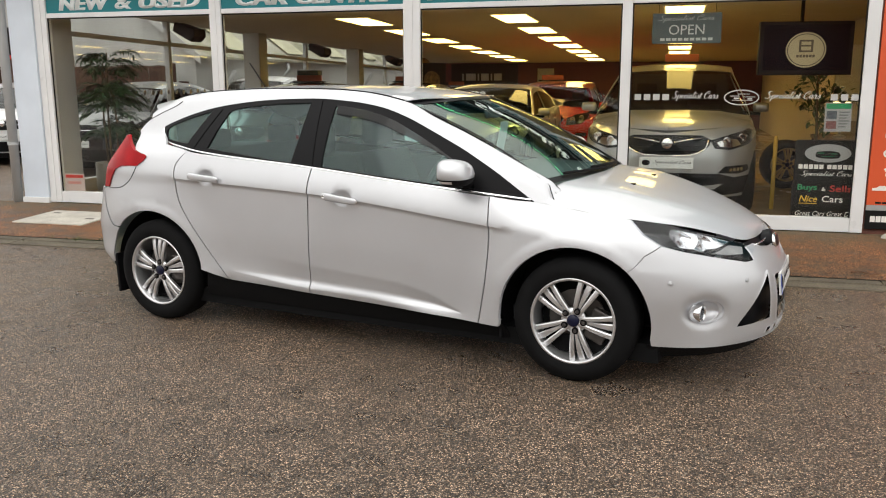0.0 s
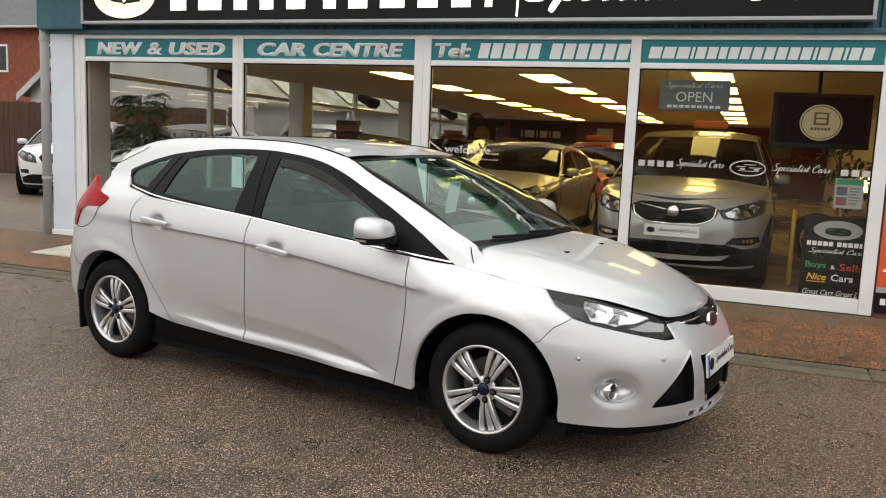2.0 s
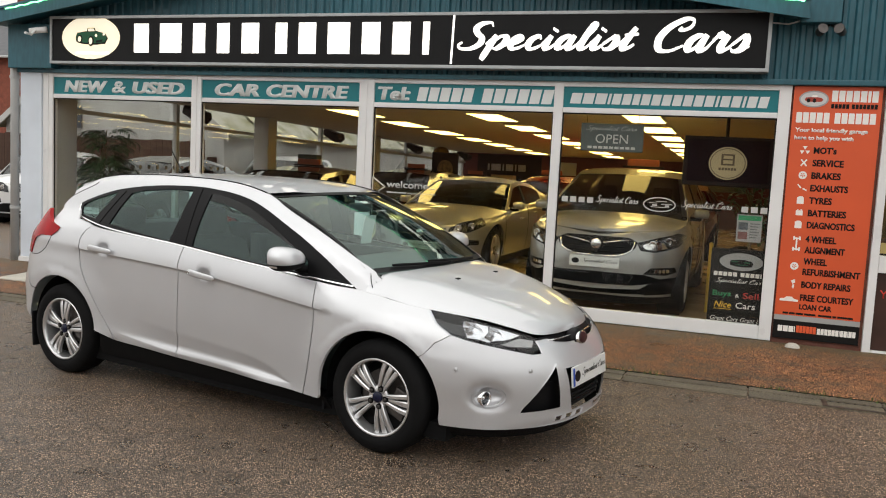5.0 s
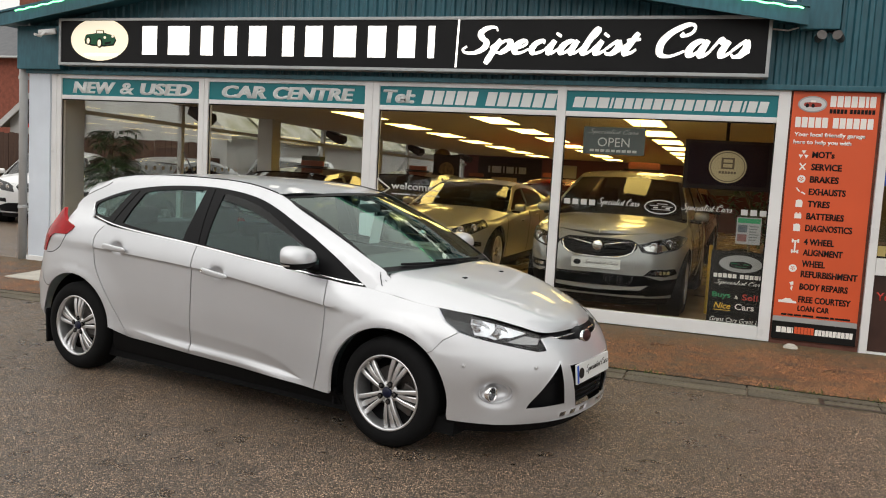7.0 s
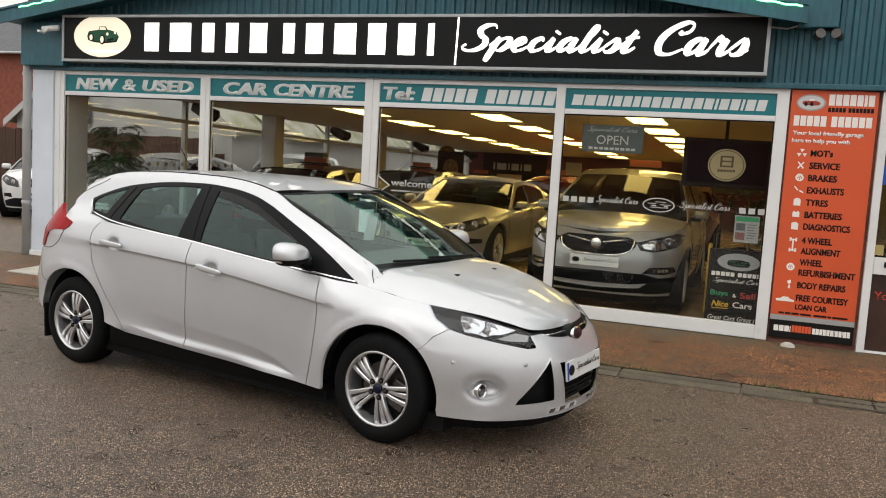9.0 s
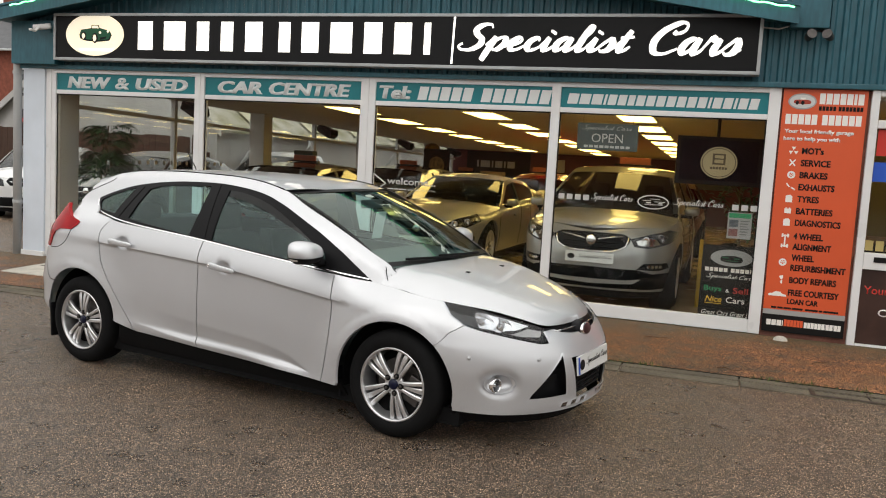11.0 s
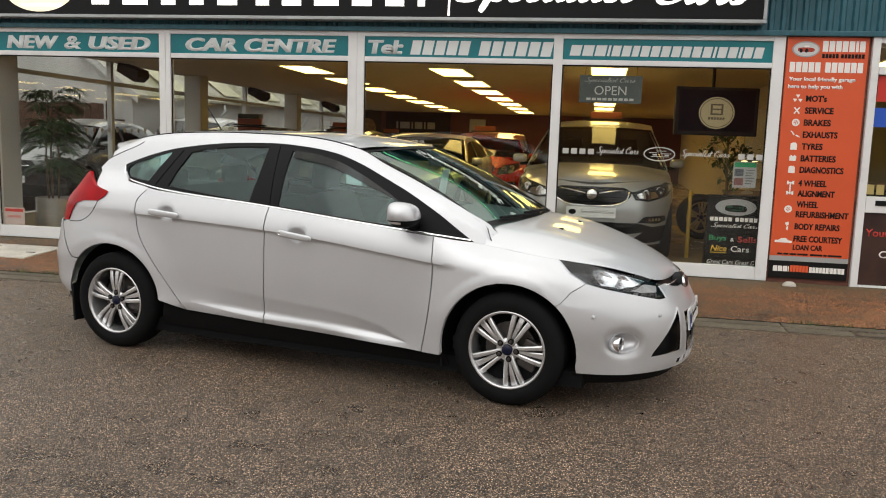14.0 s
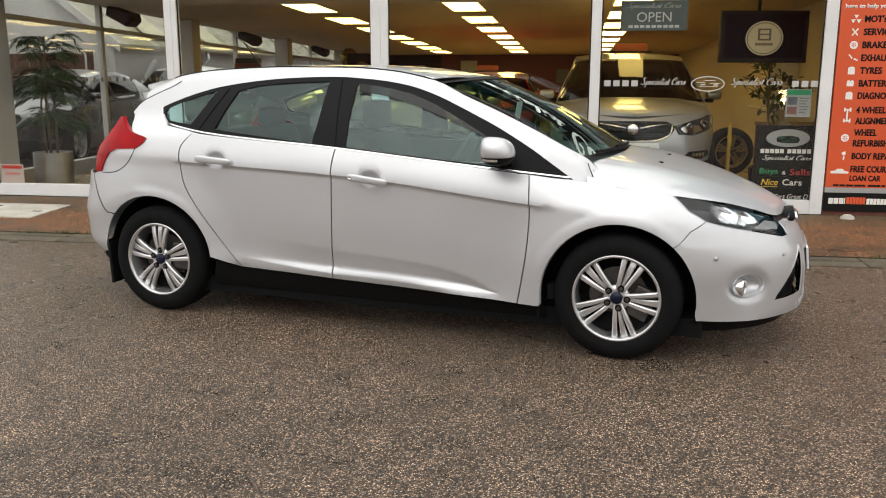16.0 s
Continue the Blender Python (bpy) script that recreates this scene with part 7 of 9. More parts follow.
    back = [[(tz(z) + 0.3 * abs(e) ** 3, e * half * 0.8, z) for e in (-1 + j / 5 for j in range(11))] for z in np.linspace(low, bz(0), 6)]
    back.append([(rear_top - 0.1, e * top_half, roof_c2(rear_top) - 0.05) for e in (-1 + j / 5 for j in range(11))])
    part("tail", sheet(back), paint, car, smooth=True)
    part("underbody", box(tail_x + 0.2, nose_x - 0.45, -half * 0.8, half * 0.8, low - 0.04, low + 0.12), SEAMDARK, car)
    part("bulkhead", box(wb + 0.3, wb + 0.4, -half * 0.62, half * 0.62, low, 0.62), SEAMDARK, car)
    # Face
    put = lambda d: (lambda s, z: (lambda p: (p[0] + d, p[1] + d * 0.6, p[2]))(lo(s, z)))
    for side in (-1, 1):
        la = lamp or [(0.42, 0.62), (0.46, 0.74), (0.60, 0.80), (0.80, 0.84), (0.82, 0.76), (0.66, 0.65)]
        poly = [(cy(y * half / 0.89, min(z, edge(nose_x) + 0.3)), z) for y, z in la]
        hl = part("head_lamp", skin(poly, put(0.004), gap=0.05, sides=(side,), flange=0.02), LAMPBLACK, car, "dark head lamp")
        c = (sum(q[0] for q in la) / len(la), sum(q[1] for q in la) / len(la))
        for dy in (-0.09, 0.06):
            p = lo(cy((c[0] + dy) * half / 0.89, c[1]), c[1] + dy * 0.2)
            part("reflector", lathe([(0.0, 0.003), (0.02, 0.004), (0.042, 0.012), (0.046, 0.010)], 18, m=Matrix.Translation((p[0] + 0.004, side * p[1], p[2])) @ Matrix.Rotation(radians(side * 30), 4, "Z") @ Matrix.Rotation(radians(90), 4, "Y")), CHROME, hl, smooth=True)
        fog = part("fog_lamp", skin([(cy(y, z), z) for y, z in (((0.50, 0.475), (0.70, 0.460), (0.80, 0.49), (0.78, 0.545), (0.57, 0.540)) if bright_trim else ((0.56, 0.42), (0.74, 0.43), (0.74, 0.49), (0.58, 0.50)))], put(0.003), gap=0.06, sides=(side,), flange=0.01), PIANO, car, "black fog lamp recess")
        if bright_trim:
            for k in range(4):
                part("light_bar", skin([(cy(y, z), z) for y, z in ((0.60 + 0.035 * k, 0.490), (0.625 + 0.035 * k, 0.490), (0.625 + 0.035 * k, 0.522), (0.60 + 0.035 * k, 0.522))], put(0.012), gap=0.03, sides=(side,), flange=0.008), REFLECTOR, fog)
            part("corner_cladding", skin([(cy(y, z), z) for y, z in ((0.52, 0.40), (0.70, 0.43), (0.86, 0.44), (0.86, 0.26), (0.52, 0.25))], put(0.004), gap=0.06, sides=(side,), flange=0.01), TRIMBLACK, car, "black corner cladding")
            part("lamp_blade", skin([(cy(y, z), z) for y, z in ((0.47, 0.775), (0.50, 0.735), (0.60, 0.722), (0.70, 0.748), (0.66, 0.800), (0.56, 0.808))], put(0.010), gap=0.03, sides=(side,), flange=0.01), REFLECTOR, hl, "bright inner reflector")
        mr = part("door_mirror", box(-0.05, 0.08, -0.085, 0.085, -0.052, 0.052, 0.04), paint, car, smooth=True, m=pose(screen[0] - 0.35, side * (half + 0.06), bz(screen[0]) + 0.08))
        part("mirror_glass", box(-0.053, -0.0505, -0.06, 0.06, -0.036, 0.036), CHROME, mr)
        part("mirror_foot", box(-0.02, 0.05, min(-side * 0.22, 0), max(-side * 0.22, 0), -0.085, -0.045, 0.01), TRIMBLACK, mr)
        for z, gl in ((bz(0.5) - 0.14, 0.55), (bz(1.5) - 0.16, 1.45)):
            part("door_handle", box(gl - 0.09, gl + 0.09, side * lo(gl, z)[1] - 0.012, side * lo(gl, z)[1] + 0.02 * side + 0.012, z - 0.012, z + 0.012, 0.006), paint, car)
        for xa in (0.42, 1.05, wb - 0.45):
            path = [lo(xa, z) for z in np.linspace(low + 0.06, bz(xa) - 0.02, 8)]
            part("door_joint", tube([(p[0], side * (p[1] + 0.0005), p[2]) for p in path], 0.004, 5), SEAMDARK, car)
    gr = grille or [(0.0, 0.80), (0.34, 0.79), (0.38, 0.72), (0.30, 0.64), (0.0, 0.62)]
    g = part("grille", skin([(cy(y, z), z) for y, z in gr], put(0.005), gap=0.06, sides=(-1, 1), flange=0.012), PIANO, car, "black radiator grille")
    z0, z1 = min(q[1] for q in gr), max(q[1] for q in gr)
    for k in range(3):
        z = z0 + (z1 - z0) * (0.25 + 0.25 * k)
        pts = [lo(cy(0.31 * q, z), z) for q in (1, 0.66, 0.33, 0)]
        part("slat", tube([(p[0] + 0.009, -p[1], z) for p in pts] + [(p[0] + 0.009, p[1], z) for p in pts[-2::-1]], 0.006, 6), SATIN if k == 1 and not bright_trim else TRIMBLACK, g)
    if badge:
        p = lo(end, (z0 + z1) / 2)
        part("badge", lathe([(0.0, 0.012), (0.045, 0.012), (0.055, 0.006), (0.055, -0.01)], 24, m=Matrix.Translation((p[0] + 0.01, 0, (z0 + z1) / 2 + 0.02)) @ Matrix.Rotation(radians(85), 4, "Y")), CHROME, car, "plain round chrome badge", smooth=True)
    part("lower_grille", skin([(cy(0.0, lower_black), lower_black + 0.06), (cy(0.50, lower_black), lower_black + 0.05), (cy(0.72, lower_black), lower_black - 0.02), (cy(0.70, low), low + 0.02), (end, low + 0.02)], put(0.005), gap=0.08, sides=(-1, 1), flange=0.01), TRIMBLACK, car, "black lower grille")
    if bright_trim:
        # Bright wings from the badge, a lip round the grille's foot and a silver skid bar.
        for side in (-1, 1):
            path = [lo(cy(y, z), z) for y, z in ((0.07, 0.775), (0.15, 0.790), (0.24, 0.806), (0.33, 0.816))]
            part("chrome_wing", tube([(p[0] + 0.012, side * p[1], p[2]) for p in path], 0.009, 8, taper=0.5), CHROME, g, smooth=True)
            path = [lo(cy(y, z), z) for y, z in ((0.39, 0.80), (0.385, 0.765), (0.365, 0.71), (0.30, 0.675), (0.22, 0.652), (0.10, 0.648), (0.0, 0.647))]
            part("chrome_lip", tube([(p[0] + 0.010, side * p[1], p[2]) for p in path], 0.008, 8), CHROME, g, smooth=True)
        part("skid_bar", skin([(cy(0.0, 0.36), 0.352), (cy(0.40, 0.36), 0.356), (cy(0.54, 0.36), 0.372), (cy(0.46, 0.32), 0.318), (cy(0.0, 0.31), 0.305)], put(0.016), gap=0.06, sides=(-1, 1), flange=0.02), mat("grey_skid_metal", (0.42, 0.42, 0.41), 0.35, metal=0.5), car, "grey skid bar")
    pl = part("number_plate", box(0, 0.01, -0.26, 0.26, -0.055, 0.055, 0.003), PLATEWHITE, car, "white show plate with script", m=pose(lo(end, plate_z)[0] + 0.006, 0, plate_z, 0, -3, 0))
    script("lettering", "Specialist Cars", BANNERBLACK, pl, -0.13, 0.24, -0.02, 0.028, 0, 0.9, 0.0005, m=pose(0.0115, 0, 0, 0, 0, 90))
    part("plate_emblem", prism(oval(0.04, 0.028, 20, -0.195, 0.0), "y", -0.001, 0), BANNERBLACK, pl, m=pose(0.0115, 0, 0, 0, 0, 90))
    for hx in (0.0, wb):
        for side in (-1, 1):
            part("wheel_arch_liner", lathe([(wheel_r + 0.056, 0.0), (wheel_r + 0.056, 0.24), (0.0, 0.24)], 24, m=pose(hx, side * (half - 0.04), wheel_r, 90 * side, 0, 0)), SEAMDARK, car)
    fit_wheels(car, [(0.0, 10), (wb, -20)], wheel_r, half - 0.115, r_tyre=wheel_r, rim=rim, cap=SATIN)
    car.matrix_world = m
    return car


WARMSILVER = mat("silver_car_paint", (0.40, 0.405, 0.40), 0.28, metal=0.5, coat=1.0, fine=0.06, fine_scale=900)
CHAMPAGNE = mat("pale_silver_car_paint", (0.36, 0.358, 0.35), 0.32, metal=0.55, coat=0.8)
BLACKPAINT = mat("black_car_paint", (0.012, 0.012, 0.014), 0.2, metal=0.2, coat=1.0)
REDPAINT = mat("red_car_paint", (0.45, 0.012, 0.010), 0.25, metal=0.2, coat=1.0)
WHITEPAINT = mat("white_car_paint", (0.68, 0.68, 0.68), 0.3, coat=1.0)
DARKRED = mat("dark_red_car_paint", (0.12, 0.010, 0.012), 0.25, metal=0.3, coat=1.0)
GREYPAINT = mat("grey_car_paint", (0.10, 0.105, 0.11), 0.28, metal=0.6, coat=1.0)
SHOWGLASS = glass("show_car_glass", (0.22, 0.22, 0.20), 0.85, 1.5)
DARKGLASS = glass("dark_car_glass", (0.32, 0.34, 0.34), 0.9, 1.6)

simple_car("silver compact sport utility car facing the shop window", pose(0.165, 12.10, FLOOR_Z, 0, 0, -91.5), WARMSILVER, wb=2.555, nose_x=3.42, half=0.885,
           hood=((2.30, 1.06), (2.7, 1.03), (3.1, 0.97), (3.42, 0.86)), belt=(1.00, 1.12), roof=((-0.6, 1.5), (0.4, 1.58), (1.0, 1.575), (1.5, 1.50)), screen=(2.30, 1.45), low=0.24, wheel_r=0.345, rim=0.235,
           lamp=[(0.425, 0.795), (0.475, 0.715), (0.60, 0.700), (0.80, 0.755), (0.865, 0.865), (0.80, 0.895), (0.62, 0.850)], grille=[(0.0, 0.845), (0.33, 0.842), (0.415, 0.80), (0.40, 0.745), (0.34, 0.685), (0.22, 0.648), (0.0, 0.640)], plate_z=0.575, lower_black=0.42, top_half=0.62, bright_trim=True, glass_mat=SHOWGLASS)
simple_car("pale silver two-door coupe standing in the showroom", pose(-2.54, 14.15, FLOOR_Z, 0, 0, -91), CHAMPAGNE, wb=2.76, nose_x=3.56, tail_x=-1.0, half=0.86,
           hood=((2.25, 0.93), (2.7, 0.90), (3.1, 0.84), (3.56, 0.68)), belt=(0.86, 0.95), roof=((-0.6, 1.12), (0.2, 1.28), (0.9, 1.33), (1.5, 1.27)), screen=(2.25, 1.35), low=0.18, wheel_r=0.325, rim=0.23,
           lamp=[(0.40, 0.56), (0.44, 0.66), (0.60, 0.73), (0.80, 0.80), (0.82, 0.70), (0.66, 0.60)], grille=[(0.0, 0.66), (0.36, 0.65), (0.33, 0.54), (0.24, 0.45), (0.0, 0.44)], plate_z=0.40, lower_black=0.30, top_half=0.58, glass_mat=SHOWGLASS)
simple_car("bright red hatchback standing behind the coupe", pose(-2.05, 17.9, FLOOR_Z, 0, 0, -90), REDPAINT, wb=2.5, nose_x=3.25, glass_mat=DARKGLASS, roof=((-0.5, 1.26), (0.5, 1.37), (1.5, 1.28)), hood=((2.3, 0.93), (3.25, 0.70)), belt=(0.86, 0.96))
simple_car("black estate car standing by the side glazing", pose(-5.55, 13.6, FLOOR_Z, 0, 0, -88), BLACKPAINT, wb=2.6, nose_x=3.4, glass_mat=DARKGLASS, roof=((-0.5, 1.28), (0.5, 1.36), (1.5, 1.29)), hood=((2.3, 0.95), (3.4, 0.72)), belt=(0.88, 0.98))
simple_car("black sport utility car further back in the showroom", pose(-5.5, 18.6, FLOOR_Z, 0, 0, -90), BLACKPAINT, wb=2.6, nose_x=3.4, glass_mat=DARKGLASS, roof=((-0.5, 1.30), (0.5, 1.36), (1.5, 1.29)), hood=((2.3, 0.98), (3.4, 0.76)), belt=(0.9, 1.0))
simple_car("grey saloon at the back of the showroom", pose(-5.5, 23.3, FLOOR_Z, 0, 0, -90), GREYPAINT, wb=2.6, nose_x=3.4, glass_mat=DARKGLASS, roof=((-0.5, 1.14), (0.5, 1.24), (1.5, 1.18)), hood=((2.3, 0.9), (3.4, 0.7)), belt=(0.85, 0.92), badge=False)
simple_car("dark red car at the back of the showroom", pose(0.2, 18.6, FLOOR_Z, 0, 0, -90), DARKRED, wb=2.6, nose_x=3.4, glass_mat=DARKGLASS, roof=((-0.5, 1.25), (0.5, 1.36), (1.5, 1.28)), hood=((2.3, 0.95), (3.4, 0.72)), belt=(0.88, 0.98))
simple_car("silver-white hatchback parked in the side yard", pose(-13.0, 15.3, 0, 0, 0, -58), WHITEPAINT, wb=2.5, nose_x=3.25, roof=((-0.5, 1.36), (0.5, 1.45), (1.5, 1.36)), hood=((2.3, 0.98), (2.8, 0.92), (3.25, 0.76)), belt=(0.9, 1.0), glass_mat=DARKGLASS)
simple_car("pale silver van-like car parked in the yard", pose(-9.6, 20.0, 0, 0, 0, -80), WHITEPAINT, wb=2.6, nose_x=3.35, roof=((-0.7, 1.52), (0.5, 1.58), (1.5, 1.48)), hood=((2.35, 1.02), (3.35, 0.78)), belt=(0.95, 1.04), glass_mat=DARKGLASS)
simple_car("dark hatchback parked in the yard by the glazing", pose(-9.2, 14.6, 0, 0, 0, -84), BLACKPAINT, wb=2.5, nose_x=3.3, glass_mat=DARKGLASS)

# Price boxes on the roofs of the show cars
ROOFSIGN = mat("orange_roof_sign", (0.26, 0.055, 0.018), 0.55, vary=0.1, scale=8)
rs = holder("roof_sign", "orange and black price sign on a car roof", "sign", group="price signs on car roofs")
part("base", box(-0.27, 0.27, -0.05, 0.05, 0.0, 0.025, 0.004), BLACKPLASTIC, rs)
face = part("board", box(-0.21, 0.21, -0.02, 0.02, 0.026, 0.118, 0.005), ROOFSIGN, rs)
part("panel", box(-0.10, 0.19, -0.024, -0.0205, 0.042, 0.102), mat("brown_print", (0.22, 0.05, 0.02), 0.5), face)
rs.matrix_world = pose(0.20, 11.55, 1.655)
for x, y, z in ((-2.18, 16.9, 1.435), (-5.56, 12.9, 1.425), (-5.52, 17.9, 1.425), (-5.5, 22.4, 1.305), (0.2, 17.6, 1.425)):
    copy_thing(rs, pose(x, y, z))

thing("box_file", box(-0.17, 0.19, -0.09, 0.09, 0.0, 0.075, 0.006), mat("dark_green_card", (0.02, 0.03, 0.02), 0.6, vary=0.4, scale=20), "dark printed box lying on a roof price sign", "box", m=pose(-5.56, 12.9, 1.425 + 0.119))

# ---- side yard and distance ----
fence = holder("board_fence", "dark brown stained close-board fence round the yard", "fence")
random.seed(4)
def boards(x0, y0, x1, y1, n, h):
    for i in range(n):
        k = (i + 0.5) / n
        w = math.hypot(x1 - x0, y1 - y0) / n
        ang = math.degrees(math.atan2(y1 - y0, x1 - x0))
        part("board", box(-w / 2 + 0.004, w / 2 - 0.004, -0.011, 0.011, 0.03, h + random.uniform(-0.015, 0.015), 0.003), DARKBOARD, fence, m=pose(x0 + (x1 - x0) * k, y0 + (y1 - y0) * k + random.uniform(-0.006, 0.006), 0, 0, 0, ang))
boards(-22.0, 15.6, -10.75, 17.0, 76, 1.80)
boards(-10.6, 17.2, -10.6, 23.0, 40, 1.45)
for x, y in ((-22, 15.66), (-18.2, 16.13), (-14.4, 16.6), (-10.7, 17.08)):
    part("post", box(x - 0.05, x + 0.05, y, y + 0.1, 0, 1.85, 0.005), DARKBOARD, fence)

shed = holder("grey_shed", "long grey corrugated steel shed with a pitched roof", "shed", "structure")
SHL, SHR, SHY, SHE, SHRZ = -17.2, -10.4, 17.6, 2.15, 4.75
ridge = (SHL + SHR) / 2
gz = lambda x: SHE + (SHRZ - SHE) * (1 - abs(x - ridge) / (SHR - ridge))
part("gable_wall", ribbed(SHL, SHR, SHY, 0.0, gz, 0.62, 0.012), SHEDMETAL, shed)
bm = ribbed(0.0, 34.0, 0.0, 0.0, lambda x: SHE, 0.95, 0.014)
bmesh.ops.transform(bm, matrix=Matrix.Translation((SHR, SHY, 0)) @ Matrix.Rotation(radians(90), 4, "Z"), verts=bm.verts[:])
part("side_wall", bm, SHEDMETAL, shed)
for xa, xb, za, zb_ in ((SHL - 0.25, ridge, SHE - 0.19, SHRZ), (SHR + 0.25, ridge, SHE - 0.19, SHRZ)):
    part("roof_slope", prism([(xa, za), (xb, zb_), (xb, zb_ + 0.06), (xa, za + 0.06)], "y", SHY - 0.18, SHY + 34), ROOFSHEET, shed)
    part("verge_trim", prism([(xa, za - 0.12), (xb, zb_ - 0.12), (xb, zb_ + 0.07), (xa, za + 0.07)], "y", SHY - 0.22, SHY - 0.185), SHEDMETAL, shed)
for k in range(9):
    y = SHY + 1.5 + k * 3.2
    part("roof_light", prism([(SHR + 0.10, SHE + 0.04), (ridge + 0.6, SHRZ - 0.34), (ridge + 0.6, SHRZ - 0.325), (SHR + 0.10, SHE + 0.055)], "y", y, y + 1.1), mat("yellowed_roof_light", (0.55, 0.52, 0.34), 0.5, vary=0.3, scale=2) if k == 0 else bpy.data.materials["yellowed_roof_light"], shed, "yellowed translucent sheet")
    part("flue_stay", tube([(SHR + 0.04, y - 0.8, 0.9), (SHR + 0.5, y - 0.6, 1.7)], 0.05, 10), PIPE, shed) if k % 3 == 0 else None
part("downpipe", tube([(SHR + 0.08, SHY + 4.6, 2.05), (SHR + 0.35, SHY + 4.2, 1.75), (SHR + 0.12, SHY + 3.9, 1.4), (SHR + 0.12, SHY + 3.9, 0.0)], 0.05, 10), PIPE, shed, smooth=True)
part("wall_notice", box(-14.95, -14.65, SHY - 0.06, SHY - 0.045, 2.02, 2.55), mat("dark_notice", (0.05, 0.06, 0.08), 0.5), shed, "dark wall notice")
part("wall_lamp", box(-14.92, -14.72, SHY - 0.22, SHY - 0.045, 2.66, 2.78, 0.02), PIPE, shed)

ybanner = holder("yard_banner", "black yard banner with a red strip above the fence", "sign")
part("panel", box(-14.95, -13.95, 15.98, 16.02, 2.0, 2.62), BANNERBLACK, ybanner)
part("strip", box(-14.95, -13.95, 15.96, 15.978, 1.94, 2.03), REDPRINT, ybanner)
part("disc", prism(oval(0.16, 0.16, 24, -14.76, 2.40), "y", 15.965, 15.979), BANNERGREY, ybanner)
bars("writing_bar", [4, 3, 2], BANNERWHITE, ybanner, -14.6, -14.0, 2.38, 2.50, 15.979, 0.6)
bars("writing_bar", [2, 3], YELLOWPRINT, ybanner, -14.6, -14.0, 2.10, 2.19, 15.979, 0.6)
for x in (-14.85, -14.05):
    part("post", box(x - 0.04, x + 0.04, 16.03, 16.11, 0.0, 2.62), DARKBOARD, ybanner)

hs = holder("brick_house", "red brick house with a slate roof and chimney", "house")
part("wall", box(-42.0, -29.5, 34.0, 42.0, 0.0, 5.9), mat("red_house_brick", (0.26, 0.075, 0.045), 0.85, vary=0.35, scale=5, fine=0.35, fine_scale=40), hs)
part("roof", prism([(33.6, 5.85), (38.0, 8.2), (42.4, 5.85)], "x", -42.4, -29.2), SLATE, hs)
ch = part("chimney", box(-37.2, -36.0, 37.4, 38.6, 7.6, 10.0, 0.02), mat("chimney_brick", (0.22, 0.07, 0.045), 0.85, vary=0.3, scale=6), hs)
part("chimney_pot", lathe([(0.16, 10.0), (0.18, 10.5), (0.14, 10.5)], 16, m=pose(-36.6, 38.0, 0)), mat("clay_pot", (0.35, 0.14, 0.08), 0.8), ch)
for x in (-40.0, -36.2, -32.4):
    w = part("window", box(x - 0.55, x + 0.55, 33.93, 34.0, 3.6, 5.0, 0.01), WHITE, hs)
    part("pane", box(x - 0.47, x + 0.47, 33.915, 33.929, 3.7, 4.9), DARKGLASS, w)
part("gutter", tube([(-42.4, 33.55, 5.82), (-29.2, 33.55, 5.82)], 0.06, 8), PIPE, hs)
part("downpipe", tube([(-38.4, 33.9, 5.8), (-38.4, 33.9, 0.0)], 0.05, 8), PIPE, hs)

# ---- kerb, cover, gully, moss ----
kerb = holder("kerb_channel", "line of worn concrete channel blocks along the footway", "kerb", "structure")
random.seed(7)
x = -9.35
while x < 11:
    L = 0.915
    g = pose(x + L / 2, 6.448 + random.uniform(-0.004, 0.004), 0.0, 0, random.uniform(-0.15, 0.15), random.uniform(-0.25, 0.25))
    if not (2.2 < x + L / 2 < 2.85):
        bm = prism([(-0.145, -0.05), (0.145, -0.05), (0.145, 0.014), (0.055, 0.012), (0.042, -0.012), (0.022, -0.012), (0.008, 0.010), (-0.14, 0.008)], "x", -L / 2 + 0.006, L / 2 - 0.006, bev=0.004)
        part("channel_block", bm, CONCRETE, kerb, m=g)
    x += L
thing("trim_footway_joint", box(-8.6, 12.0, 6.594, 6.607, 0.0, 0.0185), mat("mossy_crack", (0.014, 0.013, 0.007), 0.9, vary=0.5, scale=9), "dark mossy crack between kerb and footway", "joint", "structure")
gul = holder("gully_grate", "rusty iron gully grate in the channel", "drain grate")
IRON = mat("worn_iron", (0.07, 0.055, 0.045), 0.6, metal=0.6, vary=0.4, scale=12, bump=0.3)
for q in ((2.13, 3.0, 6.31, 6.345), (2.13, 3.0, 6.555, 6.59), (2.13, 2.17, 6.346, 6.554), (2.96, 3.0, 6.346, 6.554)):
    part("frame_bar", box(q[0], q[1], q[2], q[3], -0.03, 0.012, 0.003), IRON, gul)
for k in range(13):
    part("grate_bar", box(-0.013, 0.013, -0.10, 0.10, -0.03, 0.008, 0.002), IRON, gul, m=pose(2.23 + 0.056 * k, 6.45, 0, 0, 0, 18))
# Thin dark sheet between the bars imitates the shaded hollow; no pit is cut.
part("pit_shade", box(2.17, 2.96, 6.346, 6.554, 0.0015, 0.003), SEAMDARK, gul)

cov = holder("inspection_cover", "pale concrete inspection cover in the footway", "cover")
CM = pose(-5.98, 7.50, 0.046, 1.7, 0, 0)
part("slab", box(-0.42, 0.42, -0.33, 0.33, -0.02, 0.012, 0.006), COVER, cov)
for x, y in ((-0.28, 0.18), (0.30, -0.05)):
    part("lifting_recess", box(x - 0.05, x + 0.05, y - 0.02, y + 0.02, 0.0125, 0.014), IRON, cov)
cov.matrix_world = CM

